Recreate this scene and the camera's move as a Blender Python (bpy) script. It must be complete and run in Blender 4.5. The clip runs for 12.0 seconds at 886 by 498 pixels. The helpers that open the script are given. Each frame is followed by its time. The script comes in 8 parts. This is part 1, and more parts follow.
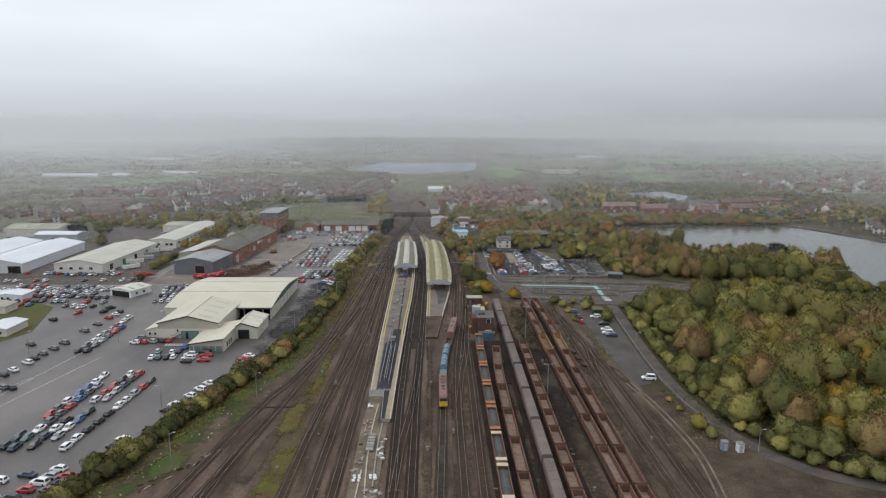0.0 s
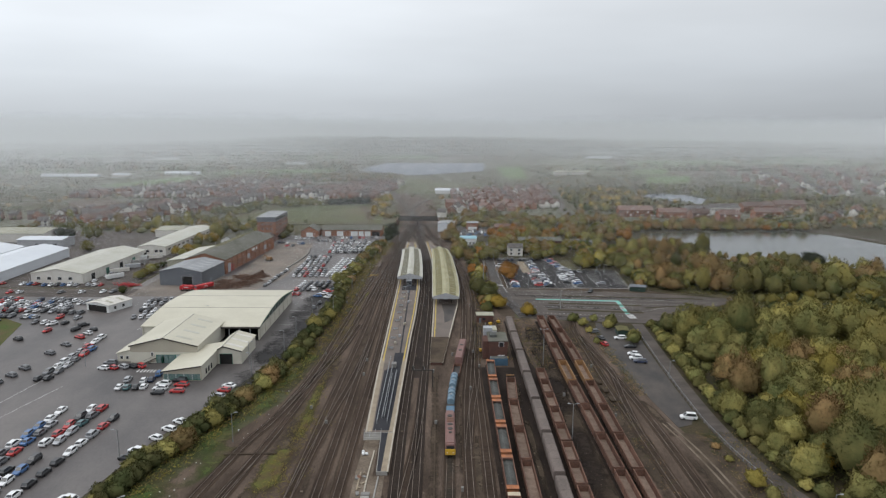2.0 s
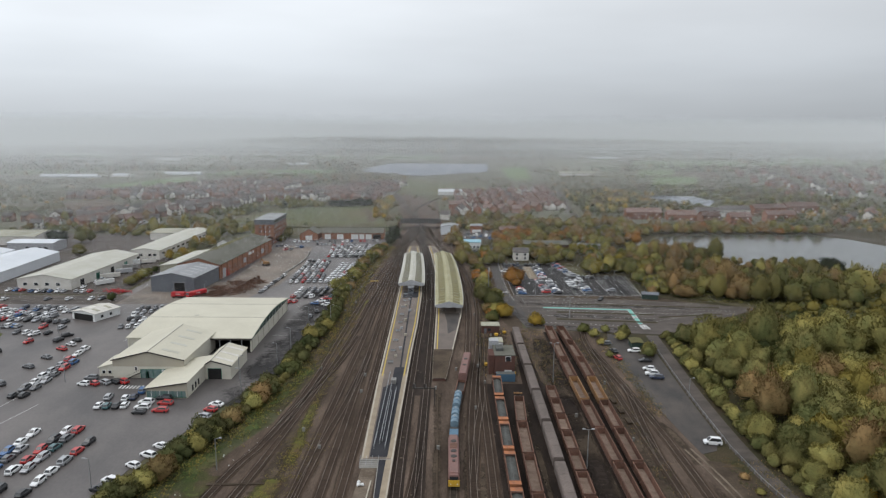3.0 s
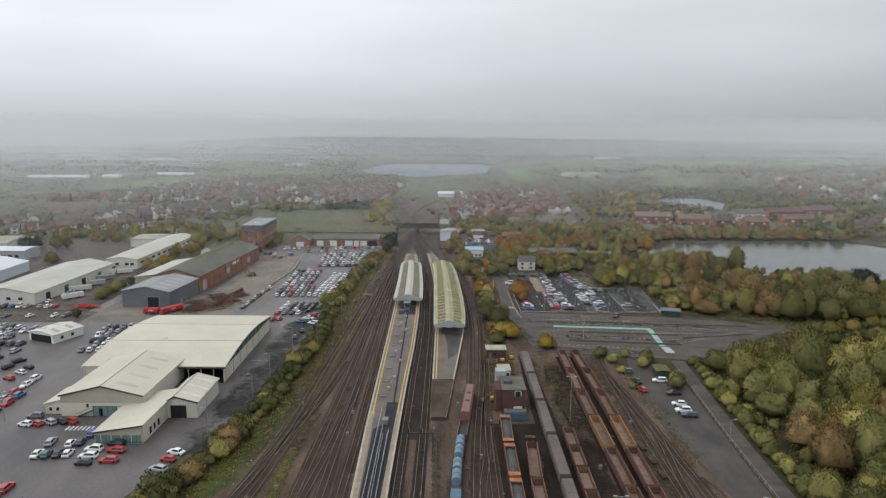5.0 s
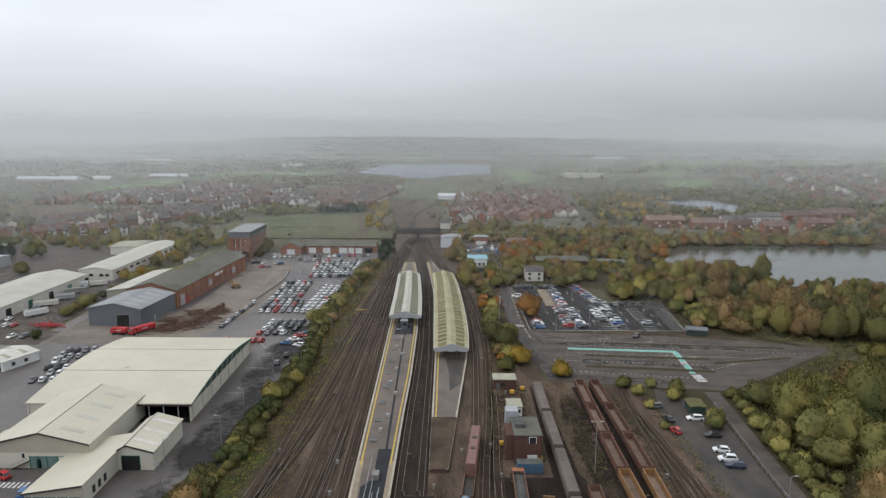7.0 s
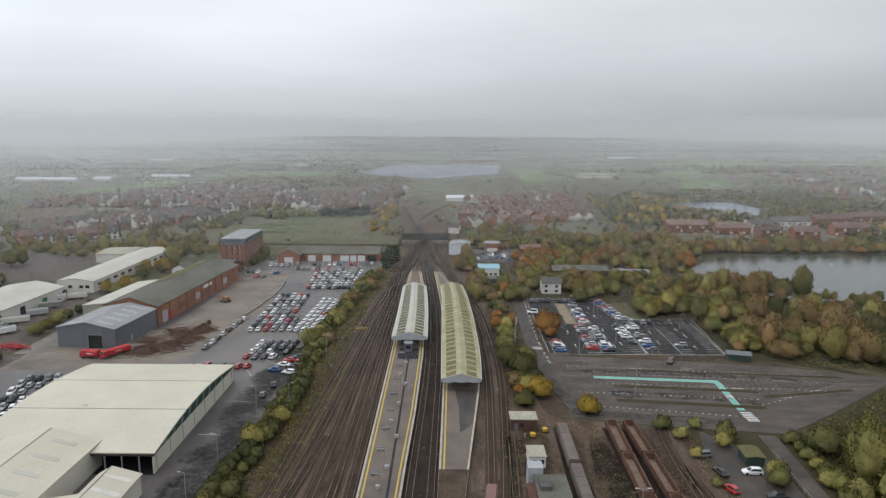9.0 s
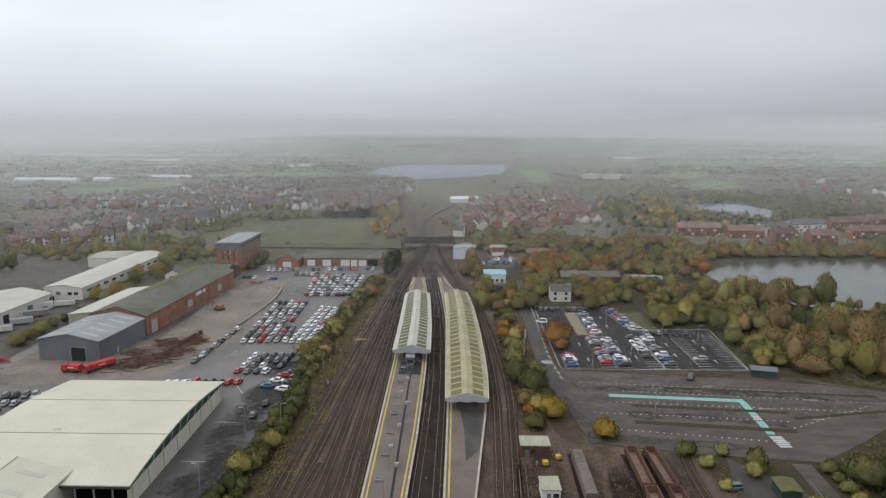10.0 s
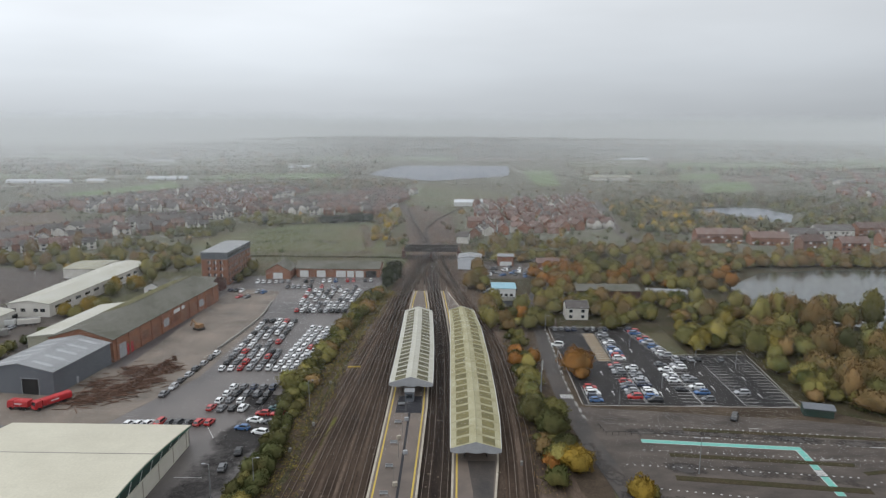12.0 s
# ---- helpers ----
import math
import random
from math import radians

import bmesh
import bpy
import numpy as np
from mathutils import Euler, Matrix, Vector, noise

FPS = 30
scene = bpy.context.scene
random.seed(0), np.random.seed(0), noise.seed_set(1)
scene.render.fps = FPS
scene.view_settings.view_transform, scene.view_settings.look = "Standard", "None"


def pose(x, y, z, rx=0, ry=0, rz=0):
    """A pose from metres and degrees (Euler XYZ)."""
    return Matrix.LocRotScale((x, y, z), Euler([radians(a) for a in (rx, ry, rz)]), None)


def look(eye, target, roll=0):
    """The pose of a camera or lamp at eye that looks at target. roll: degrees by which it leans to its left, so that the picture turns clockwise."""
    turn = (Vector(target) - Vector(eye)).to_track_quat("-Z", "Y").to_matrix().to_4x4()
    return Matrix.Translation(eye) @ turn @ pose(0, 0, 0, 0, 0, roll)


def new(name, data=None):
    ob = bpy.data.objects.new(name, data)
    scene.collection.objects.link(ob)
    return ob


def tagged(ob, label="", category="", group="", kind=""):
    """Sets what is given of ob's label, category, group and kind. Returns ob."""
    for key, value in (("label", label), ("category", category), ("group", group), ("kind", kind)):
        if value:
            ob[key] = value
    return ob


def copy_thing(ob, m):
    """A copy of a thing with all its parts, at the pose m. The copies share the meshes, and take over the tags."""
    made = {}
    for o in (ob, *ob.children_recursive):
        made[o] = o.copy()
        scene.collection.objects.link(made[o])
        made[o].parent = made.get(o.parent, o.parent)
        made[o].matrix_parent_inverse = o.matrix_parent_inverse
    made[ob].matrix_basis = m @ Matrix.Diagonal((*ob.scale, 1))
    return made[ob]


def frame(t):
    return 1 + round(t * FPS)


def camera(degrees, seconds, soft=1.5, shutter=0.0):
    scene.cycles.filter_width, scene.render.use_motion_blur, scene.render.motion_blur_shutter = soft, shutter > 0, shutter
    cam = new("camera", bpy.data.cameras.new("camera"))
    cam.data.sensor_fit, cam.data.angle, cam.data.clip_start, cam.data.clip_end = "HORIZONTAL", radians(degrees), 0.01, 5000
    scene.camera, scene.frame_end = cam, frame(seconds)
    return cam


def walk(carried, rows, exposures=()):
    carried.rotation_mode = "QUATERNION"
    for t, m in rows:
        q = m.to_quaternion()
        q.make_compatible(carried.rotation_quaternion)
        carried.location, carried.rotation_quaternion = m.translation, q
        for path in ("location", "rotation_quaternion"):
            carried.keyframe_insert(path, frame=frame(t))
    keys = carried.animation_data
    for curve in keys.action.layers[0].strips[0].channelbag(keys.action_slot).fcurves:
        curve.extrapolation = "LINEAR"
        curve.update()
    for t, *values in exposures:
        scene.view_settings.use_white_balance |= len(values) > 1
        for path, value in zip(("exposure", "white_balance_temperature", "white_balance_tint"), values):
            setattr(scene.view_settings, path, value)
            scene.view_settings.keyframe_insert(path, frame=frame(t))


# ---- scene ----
cam = camera(66.7, 12.0, soft=1.3)
METRES, EYE, TILT, LEAN, TURN = 180.0, 81.0, 0.0, 0.0, -1.0
ROWS = [
    (0.0, 0.0, 0.0, 0.0, 0.04, -10.19, -0.2),
    (0.5, -0.0001, 0.0417, -0.0004, 0.17, -10.18, -0.2),
    (1.0, -0.0003, 0.0834, -0.0005, 0.33, -10.18, -0.22),
    (1.5, -0.0003, 0.1252, -0.0009, 0.51, -10.18, -0.24),
    (2.0, -0.0007, 0.1669, -0.0012, 0.67, -10.2, -0.27),
    (2.5, -0.0011, 0.2087, -0.0012, 0.82, -10.2, -0.29),
    (3.0, -0.0018, 0.2505, -0.0017, 0.95, -10.19, -0.31),
    (5.0, -0.0047, 0.4176, -0.0027, 0.93, -10.2, -0.35),
    (5.5, -0.0055, 0.4593, -0.0032, 0.89, -10.19, -0.33),
    (6.0, -0.006, 0.5005, -0.0033, 0.87, -10.21, -0.29),
    (6.5, -0.007, 0.5421, -0.0036, 0.88, -10.21, -0.27),
    (7.0, -0.0079, 0.5837, -0.0046, 0.96, -10.21, -0.26),
    (9.0, -0.0128, 0.7499, -0.0062, 1.63, -10.26, -0.2),
    (9.5, -0.0143, 0.7917, -0.0067, 1.8, -10.27, -0.21),
    (10.0, -0.0162, 0.833, -0.0065, 1.96, -10.27, -0.21),
    (10.5, -0.0182, 0.8747, -0.0068, 2.13, -10.27, -0.23),
    (11.0, -0.0203, 0.9157, -0.0064, 2.27, -10.28, -0.22),
    (11.5, -0.0218, 0.9576, -0.0067, 2.25, -10.27, -0.2),
    (12.0, -0.0237, 0.9996, -0.0072, 2.23, -10.25, -0.21),
]
walk(cam, [(t, pose(0, 0, EYE, TILT, LEAN, TURN) @ pose(METRES * x, METRES * y, METRES * z, 90 + pitch, roll, yaw)) for t, x, y, z, yaw, pitch, roll in ROWS])

scene.view_settings.exposure = 0.0

# ---- world: a closed overcast sky ----
world = bpy.data.worlds.new("overcast_sky")
scene.world = world
world.use_nodes = True
wn, wl = world.node_tree.nodes, world.node_tree.links
wn.clear()
SUN_EL, SUN_AZ = 60.0, 250.0
w_out = wn.new("ShaderNodeOutputWorld")
w_bg = wn.new("ShaderNodeBackground")
w_sky = wn.new("ShaderNodeTexSky")
w_sky.sky_type, w_sky.sun_disc = "NISHITA", False
w_sky.sun_elevation, w_sky.sun_rotation = radians(SUN_EL), radians(SUN_AZ)
w_sky.air_density, w_sky.dust_density = 1.0, 6.0
w_grey = wn.new("ShaderNodeHueSaturation")
w_grey.inputs["Saturation"].default_value = 0.15
w_grey.inputs["Value"].default_value = 0.1
w_tc = wn.new("ShaderNodeTexCoord")
w_sep = wn.new("ShaderNodeSeparateXYZ")
w_ramp = wn.new("ShaderNodeValToRGB")
SKY = [(0.0, (0.475, 0.508, 0.543)), (0.02, (0.495, 0.529, 0.563)), (0.08, (0.585, 0.627, 0.672)), (0.17, (0.715, 0.757, 0.805)),
       (0.4, (0.89, 0.93, 0.975)), (1.0, (0.94, 0.98, 1.03))]
while len(w_ramp.color_ramp.elements) < len(SKY):
    w_ramp.color_ramp.elements.new(0.5)
for e, (p, c) in zip(w_ramp.color_ramp.elements, SKY):
    e.position, e.color = p, (*c, 1)
w_map = wn.new("ShaderNodeMapping")
w_map.inputs["Scale"].default_value = (1.2, 1.2, 6.0)
w_noise = wn.new("ShaderNodeTexNoise")
w_noise.inputs["Scale"].default_value, w_noise.inputs["Detail"].default_value = 1.5, 4.0
w_noise.inputs["Roughness"].default_value = 0.45
w_rng = wn.new("ShaderNodeMapRange")
w_rng.inputs["From Min"].default_value, w_rng.inputs["From Max"].default_value = 0.3, 0.7
w_rng.inputs["To Min"].default_value, w_rng.inputs["To Max"].default_value = 0.90, 1.10
w_mul = wn.new("ShaderNodeVectorMath")
w_mul.operation = "SCALE"
w_mix = wn.new("ShaderNodeMixRGB")
w_mix.inputs["Fac"].default_value = 0.9
wl.new(w_tc.outputs["Generated"], w_sep.inputs[0])
wl.new(w_sep.outputs["Z"], w_ramp.inputs["Fac"])
wl.new(w_tc.outputs["Generated"], w_map.inputs["Vector"])
wl.new(w_map.outputs["Vector"], w_noise.inputs["Vector"])
wl.new(w_noise.outputs["Fac"], w_rng.inputs["Value"])
w_side = wn.new("ShaderNodeMapRange")
w_side.inputs["From Min"].default_value, w_side.inputs["From Max"].default_value = -0.7, 0.8
w_side.inputs["To Min"].default_value, w_side.inputs["To Max"].default_value = 1.46, 0.84
w_both = wn.new("ShaderNodeMath")
w_both.operation = "MULTIPLY"
wl.new(w_sep.outputs["X"], w_side.inputs["Value"])
wl.new(w_side.outputs["Result"], w_both.inputs[0])
wl.new(w_rng.outputs["Result"], w_both.inputs[1])
wl.new(w_ramp.outputs["Color"], w_mul.inputs[0])
wl.new(w_both.outputs["Value"], w_mul.inputs["Scale"])
wl.new(w_sky.outputs["Color"], w_grey.inputs["Color"])
wl.new(w_grey.outputs["Color"], w_mix.inputs["Color1"])
wl.new(w_mul.outputs["Vector"], w_mix.inputs["Color2"])
wl.new(w_mix.outputs["Color"], w_bg.inputs["Color"])
wl.new(w_bg.outputs["Background"], w_out.inputs["Surface"])

sun = new("sun", bpy.data.lights.new("sun", "SUN"))
sun.data.energy, sun.data.angle, sun.data.color = 0.55, radians(40), (1.0, 0.97, 0.93)
sun.matrix_world = look((0, 0, 300), (150, 60, 0))


# ---- materials ----
def material(name, c1, c2=None, scale=0.3, fine=6.0, rough=0.85, bump=0.15, metal=0.0, rnd=0.0, spec=0.4, grain=0.22, island=0.0, stretch=(1, 1, 1), world_scale=0.0):
    """A surface with stains at a large scale, grain at a fine one, and relief."""
    if rough >= 0.85:
        spec *= 0.35
    m = bpy.data.materials.new(name)
    m.use_nodes = True
    n, l = m.node_tree.nodes, m.node_tree.links
    b = n["Principled BSDF"]
    b.inputs["Roughness"].default_value, b.inputs["Metallic"].default_value = rough, metal
    b.inputs["Specular IOR Level"].default_value = spec
    tc, mp = n.new("ShaderNodeTexCoord"), n.new("ShaderNodeMapping")
    mp.inputs["Scale"].default_value = stretch
    l.new(tc.outputs["Object"], mp.inputs["Vector"])
    big, small = n.new("ShaderNodeTexNoise"), n.new("ShaderNodeTexNoise")
    big.inputs["Scale"].default_value, big.inputs["Detail"].default_value, big.inputs["Roughness"].default_value = scale, 7, 0.62
    small.inputs["Scale"].default_value, small.inputs["Detail"].default_value = fine, 4
    for q in (big, small):
        l.new(mp.outputs["Vector"], q.inputs["Vector"])
    if world_scale:
        geo = n.new("ShaderNodeNewGeometry")
        l.new(geo.outputs["Position"], big.inputs["Vector"])
        big.inputs["Scale"].default_value, big.inputs["Detail"].default_value = world_scale, 4
    ramp = n.new("ShaderNodeValToRGB")
    ramp.color_ramp.elements[0].position, ramp.color_ramp.elements[1].position = 0.36, 0.64
    ramp.color_ramp.elements[0].color = (*c1, 1)
    ramp.color_ramp.elements[1].color = (*(c2 or [v * 0.8 for v in c1]), 1)
    l.new(big.outputs["Fac"], ramp.inputs["Fac"])
    mr = n.new("ShaderNodeMapRange")
    mr.inputs["From Min"].default_value, mr.inputs["From Max"].default_value = 0.25, 0.75
    mr.inputs["To Min"].default_value, mr.inputs["To Max"].default_value = 1 - grain, 1 + grain
    l.new(small.outputs["Fac"], mr.inputs["Value"])
    val = mr.outputs["Result"]
    for amount, node, out in ((rnd, "ShaderNodeObjectInfo", "Random"), (island, "ShaderNodeNewGeometry", "Random Per Island")):
        if amount:
            oi, r2, mu = n.new(node), n.new("ShaderNodeMapRange"), n.new("ShaderNodeMath")
            r2.inputs["To Min"].default_value, r2.inputs["To Max"].default_value = 1 - amount, 1 + amount
            l.new(oi.outputs[out], r2.inputs["Value"])
            mu.operation = "MULTIPLY"
            l.new(r2.outputs["Result"], mu.inputs[0])
            l.new(val, mu.inputs[1])
            val = mu.outputs["Value"]
    sc = n.new("ShaderNodeVectorMath")
    sc.operation = "SCALE"
    l.new(ramp.outputs["Color"], sc.inputs[0])
    l.new(val, sc.inputs["Scale"])
    l.new(sc.outputs["Vector"], b.inputs["Base Color"])
    if bump:
        bp = n.new("ShaderNodeBump")
        bp.inputs["Strength"].default_value = bump
        l.new(small.outputs["Fac"], bp.inputs["Height"])
        l.new(bp.outputs["Normal"], b.inputs["Normal"])
    return m


def leafy(m):
    """Lets a third of the light through the leaves."""
    n, l = m.node_tree.nodes, m.node_tree.links
    b, out = n["Principled BSDF"], n["Material Output"]
    tr, mix = n.new("ShaderNodeBsdfTranslucent"), n.new("ShaderNodeMixShader")
    l.new(b.inputs["Base Color"].links[0].from_socket, tr.inputs["Color"])
    mix.inputs["Fac"].default_value = 0.30
    l.new(b.outputs["BSDF"], mix.inputs[1])
    l.new(tr.outputs["BSDF"], mix.inputs[2])
    l.new(mix.outputs["Shader"], out.inputs["Surface"])
    return m


M = {}
M["meadow"] = material("meadow", (0.074, 0.078, 0.042), (0.096, 0.082, 0.052), 0.02, 0.4, 0.95, 0.3)
M["town"] = material("town_gardens", (0.15, 0.140, 0.12), (0.085, 0.092, 0.05), 0.09, 0.6, 0.95, 0.2, grain=0.35)
# oily bed, its colour also blackened for the shade round the wagons
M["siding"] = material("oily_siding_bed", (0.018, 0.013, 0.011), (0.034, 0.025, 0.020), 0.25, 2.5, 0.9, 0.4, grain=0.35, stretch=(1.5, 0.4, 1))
M["grass"] = material("rough_grass", (0.066, 0.092, 0.026), (0.100, 0.080, 0.04), 0.12, 2.0, 0.95, 0.4)
M["bank_grass"] = material("bank_grass", (0.046, 0.078, 0.020), (0.088, 0.078, 0.036), 0.14, 2.0, 0.95, 0.4, grain=0.35)
M["ridge_wood"] = material("ridge_woodland", (0.060, 0.064, 0.046), (0.085, 0.085, 0.055), 0.012, 0.2, 0.95, 0.2)
M["field_green"] = material("field_green", (0.12, 0.18, 0.07), (0.14, 0.165, 0.08), 0.01, 0.3, 0.95, 0.2)
M["field_dull"] = material("field_dull", (0.085, 0.102, 0.046), (0.118, 0.105, 0.062), 0.01, 0.3, 0.95, 0.2)
M["field_brown"] = material("field_brown", (0.10, 0.075, 0.055), (0.12, 0.09, 0.065), 0.01, 0.3, 0.95, 0.2)
M["ballast"] = material("ballast", (0.128, 0.095, 0.074), (0.046, 0.033, 0.025), 0.11, 2.2, 0.95, 0.5, grain=0.35, stretch=(1.6, 0.35, 1))
M["dirt"] = material("trackside_dirt", (0.090, 0.068, 0.049), (0.044, 0.033, 0.024), 0.12, 2.0, 0.95, 0.4, grain=0.3)
M["dirt_pale"] = material("pale_dirt", (0.185, 0.150, 0.118), (0.105, 0.082, 0.062), 0.15, 2.0, 0.95, 0.4, grain=0.3)
M["cabinet"] = material("weathered_cabinet", (0.22, 0.215, 0.205), (0.17, 0.165, 0.155), 0.8, 6.0, 0.7, 0.05)
M["moss"] = material("mossy_ballast", (0.098, 0.105, 0.026), (0.088, 0.058, 0.034), 0.2, 3.0, 0.95, 0.4, grain=0.4)
M["track_bed"] = material("track_bed", (0.078, 0.054, 0.039), (0.031, 0.021, 0.015), 0.10, 3.0, 0.95, 0.5, grain=0.35, stretch=(1.5, 0.5, 1))
M["sleeper"] = material("sleeper", (0.054, 0.040, 0.031), (0.032, 0.023, 0.018), 0.8, 8.0, 0.9, 0.3, island=0.3)
M["rail"] = material("rail_steel", (0.27, 0.225, 0.19), (0.15, 0.105, 0.08), 0.2, 6.0, 0.45, 0.1, metal=0.5)
M["tarmac"] = material("wet_tarmac", (0.062, 0.056, 0.056), (0.138, 0.123, 0.116), 0.022, 1.2, 0.5, 0.1, spec=0.4, grain=0.14, stretch=(1.6, 0.8, 1))
M["tarmac_dark"] = material("dark_tarmac", (0.016, 0.015, 0.016), (0.031, 0.028, 0.027), 0.06, 4.0, 0.72, 0.1, spec=0.22, grain=0.14)
M["tarmac_worn"] = material("worn_tarmac", (0.100, 0.083, 0.072), (0.050, 0.042, 0.037), 0.09, 2.0, 0.8, 0.15, spec=0.3, grain=0.16, stretch=(1, 2.2, 1))
M["rubble"] = material("rubble_yard", (0.215, 0.178, 0.148), (0.110, 0.094, 0.080), 0.06, 1.5, 0.8, 0.3)
M["lot_tarmac"] = material("patched_lot_tarmac", (0.072, 0.060, 0.052), (0.034, 0.030, 0.029), 0.10, 2.0, 0.7, 0.15, grain=0.2, stretch=(1.4, 0.8, 1))
M["woodland_floor"] = material("woodland_floor", (0.040, 0.040, 0.020), (0.060, 0.046, 0.028), 0.15, 2.0, 0.95, 0.4, grain=0.35)
M["edge_paving"] = material("tan_edge_paving", (0.30, 0.245, 0.175), (0.22, 0.175, 0.125), 0.3, 4.0, 0.75, 0.1, grain=0.12)
M["algae_bed"] = material("algae_grey_bed", (0.070, 0.072, 0.058), (0.050, 0.046, 0.036), 0.3, 3.0, 0.9, 0.3, grain=0.3)
M["paving"] = material("platform_surface", (0.150, 0.119, 0.100), (0.096, 0.078, 0.067), 0.10, 4.0, 0.7, 0.1, grain=0.1)
M["new_tarmac"] = material("new_tarmac", (0.026, 0.027, 0.032), (0.038, 0.038, 0.043), 0.15, 5.0, 0.85, 0.1)
M["coping"] = material("coping_stone", (0.43, 0.39, 0.32), (0.31, 0.275, 0.225), 0.5, 6.0, 0.8, 0.1)
M["brick"] = material("brick", (0.310, 0.155, 0.100), (0.215, 0.108, 0.074), 0.25, 9.0, 0.9, 0.2, rnd=0.12)
M["brick_pale"] = material("pale_brick", (0.26, 0.15, 0.105), (0.21, 0.115, 0.085), 0.25, 9.0, 0.9, 0.2, rnd=0.2)
M["brick_house"] = material("buff_house_brick", (0.33, 0.205, 0.165), (0.26, 0.165, 0.135), 0.25, 9.0, 0.9, 0.2, rnd=0.2)
M["brick_dark"] = material("dark_brick", (0.12, 0.062, 0.05), (0.085, 0.05, 0.042), 0.3, 9.0, 0.9, 0.2)
M["render"] = material("white_render", (0.62, 0.60, 0.56), (0.52, 0.50, 0.46), 0.3, 8.0, 0.85, 0.05, rnd=0.08)
M["cream"] = material("cream_sheet", (0.52, 0.495, 0.40), (0.455, 0.43, 0.345), 0.06, 2.0, 0.55, 0.05, grain=0.07)
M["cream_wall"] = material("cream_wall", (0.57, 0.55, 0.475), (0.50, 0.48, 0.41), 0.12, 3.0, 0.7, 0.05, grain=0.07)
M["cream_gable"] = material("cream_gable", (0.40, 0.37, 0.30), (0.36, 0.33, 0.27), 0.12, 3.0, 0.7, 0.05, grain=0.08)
M["cream_dull"] = material("weathered_cream_sheet", (0.34, 0.33, 0.255), (0.25, 0.245, 0.19), 0.07, 2.0, 0.7, 0.05, stretch=(1, 0.3, 1))
M["white_sheet"] = material("white_sheet", (0.60, 0.63, 0.67), (0.54, 0.57, 0.61), 0.06, 2.0, 0.5, 0.05, grain=0.06)
M["grey_sheet"] = material("slate_grey_sheet", (0.130, 0.142, 0.160), (0.105, 0.114, 0.130), 0.08, 2.0, 0.55, 0.05, grain=0.08)
M["grey_roof"] = material("grey_roof_sheet", (0.25, 0.258, 0.268), (0.20, 0.208, 0.216), 0.08, 2.0, 0.55, 0.05, grain=0.1)
M["old_roof"] = material("old_asbestos_roof", (0.150, 0.146, 0.128), (0.098, 0.098, 0.078), 0.10, 2.0, 0.9, 0.15, grain=0.2)
M["moss_roof"] = material("roof_moss", (0.12, 0.115, 0.05), (0.10, 0.09, 0.05), 0.4, 4.0, 0.95, 0.3)
M["canopy"] = material("canopy_sheet", (0.46, 0.455, 0.41), (0.40, 0.39, 0.33), 0.12, 3.0, 0.7, 0.05, grain=0.1)
M["canopy_mossy"] = material("algae_canopy_sheet", (0.36, 0.34, 0.225), (0.28, 0.26, 0.15), 0.15, 3.0, 0.75, 0.05, grain=0.14)
M["rooflight"] = material("rooflight", (0.105, 0.095, 0.048), (0.075, 0.07, 0.04), 0.8, 6.0, 0.75, 0.05, rnd=0.25)
M["rooflight_b"] = material("algae_rooflight", (0.155, 0.135, 0.05), (0.115, 0.10, 0.045), 0.8, 6.0, 0.75, 0.05, rnd=0.2)
M["white_paint"] = material("white_paint", (0.70, 0.71, 0.71), (0.60, 0.61, 0.60), 0.5, 6.0, 0.6, 0.05, grain=0.08)
M["grey_paint"] = material("pale_grey_paint", (0.36, 0.37, 0.39), (0.31, 0.32, 0.335), 0.5, 6.0, 0.6, 0.05)
M["line_white"] = material("road_paint_white", (0.66, 0.66, 0.65), (0.46, 0.46, 0.45), 0.7, 6.0, 0.8, 0.0, grain=0.25)
M["line_yellow"] = material("road_paint_yellow", (0.50, 0.36, 0.06), (0.40, 0.29, 0.08), 0.6, 6.0, 0.8, 0.0)
M["teal"] = material("teal_surface", (0.13, 0.42, 0.36), (0.16, 0.38, 0.33), 0.6, 6.0, 0.8, 0.0)
M["dark_metal"] = material("dark_metal", (0.045, 0.043, 0.042), (0.06, 0.052, 0.046), 0.6, 6.0, 0.6, 0.1, metal=0.3)
M["steel"] = material("galvanised_steel", (0.34, 0.35, 0.36), (0.27, 0.28, 0.29), 0.8, 6.0, 0.5, 0.05, metal=0.5)
M["rust"] = material("rusty_wagon_steel", (0.180, 0.098, 0.070), (0.105, 0.062, 0.050), 0.5, 5.0, 0.85, 0.2, rnd=0.22, grain=0.3)
M["rust_in"] = material("rusty_wagon_floor", (0.26, 0.195, 0.155), (0.175, 0.125, 0.098), 0.6, 5.0, 0.85, 0.2, rnd=0.2, grain=0.25)
M["orange"] = material("orange_wagon_paint", (0.40, 0.145, 0.055), (0.24, 0.10, 0.05), 0.6, 5.0, 0.75, 0.1, rnd=0.15, grain=0.25)
M["cargo"] = material("grey_cargo", (0.11, 0.115, 0.11), (0.075, 0.075, 0.07), 0.6, 4.0, 0.9, 0.4, grain=0.3)
M["covered"] = material("grey_brown_wagon_roof", (0.150, 0.120, 0.106), (0.105, 0.084, 0.074), 0.2, 3.0, 0.75, 0.1, rnd=0.15)
M["yellow_wagon"] = material("yellow_wagon_paint", (0.28, 0.155, 0.06), (0.20, 0.11, 0.06), 0.6, 4.0, 0.7, 0.1)
M["cream_end"] = material("cream_wagon_end", (0.50, 0.42, 0.30), (0.42, 0.36, 0.26), 0.6, 4.0, 0.7, 0.1)
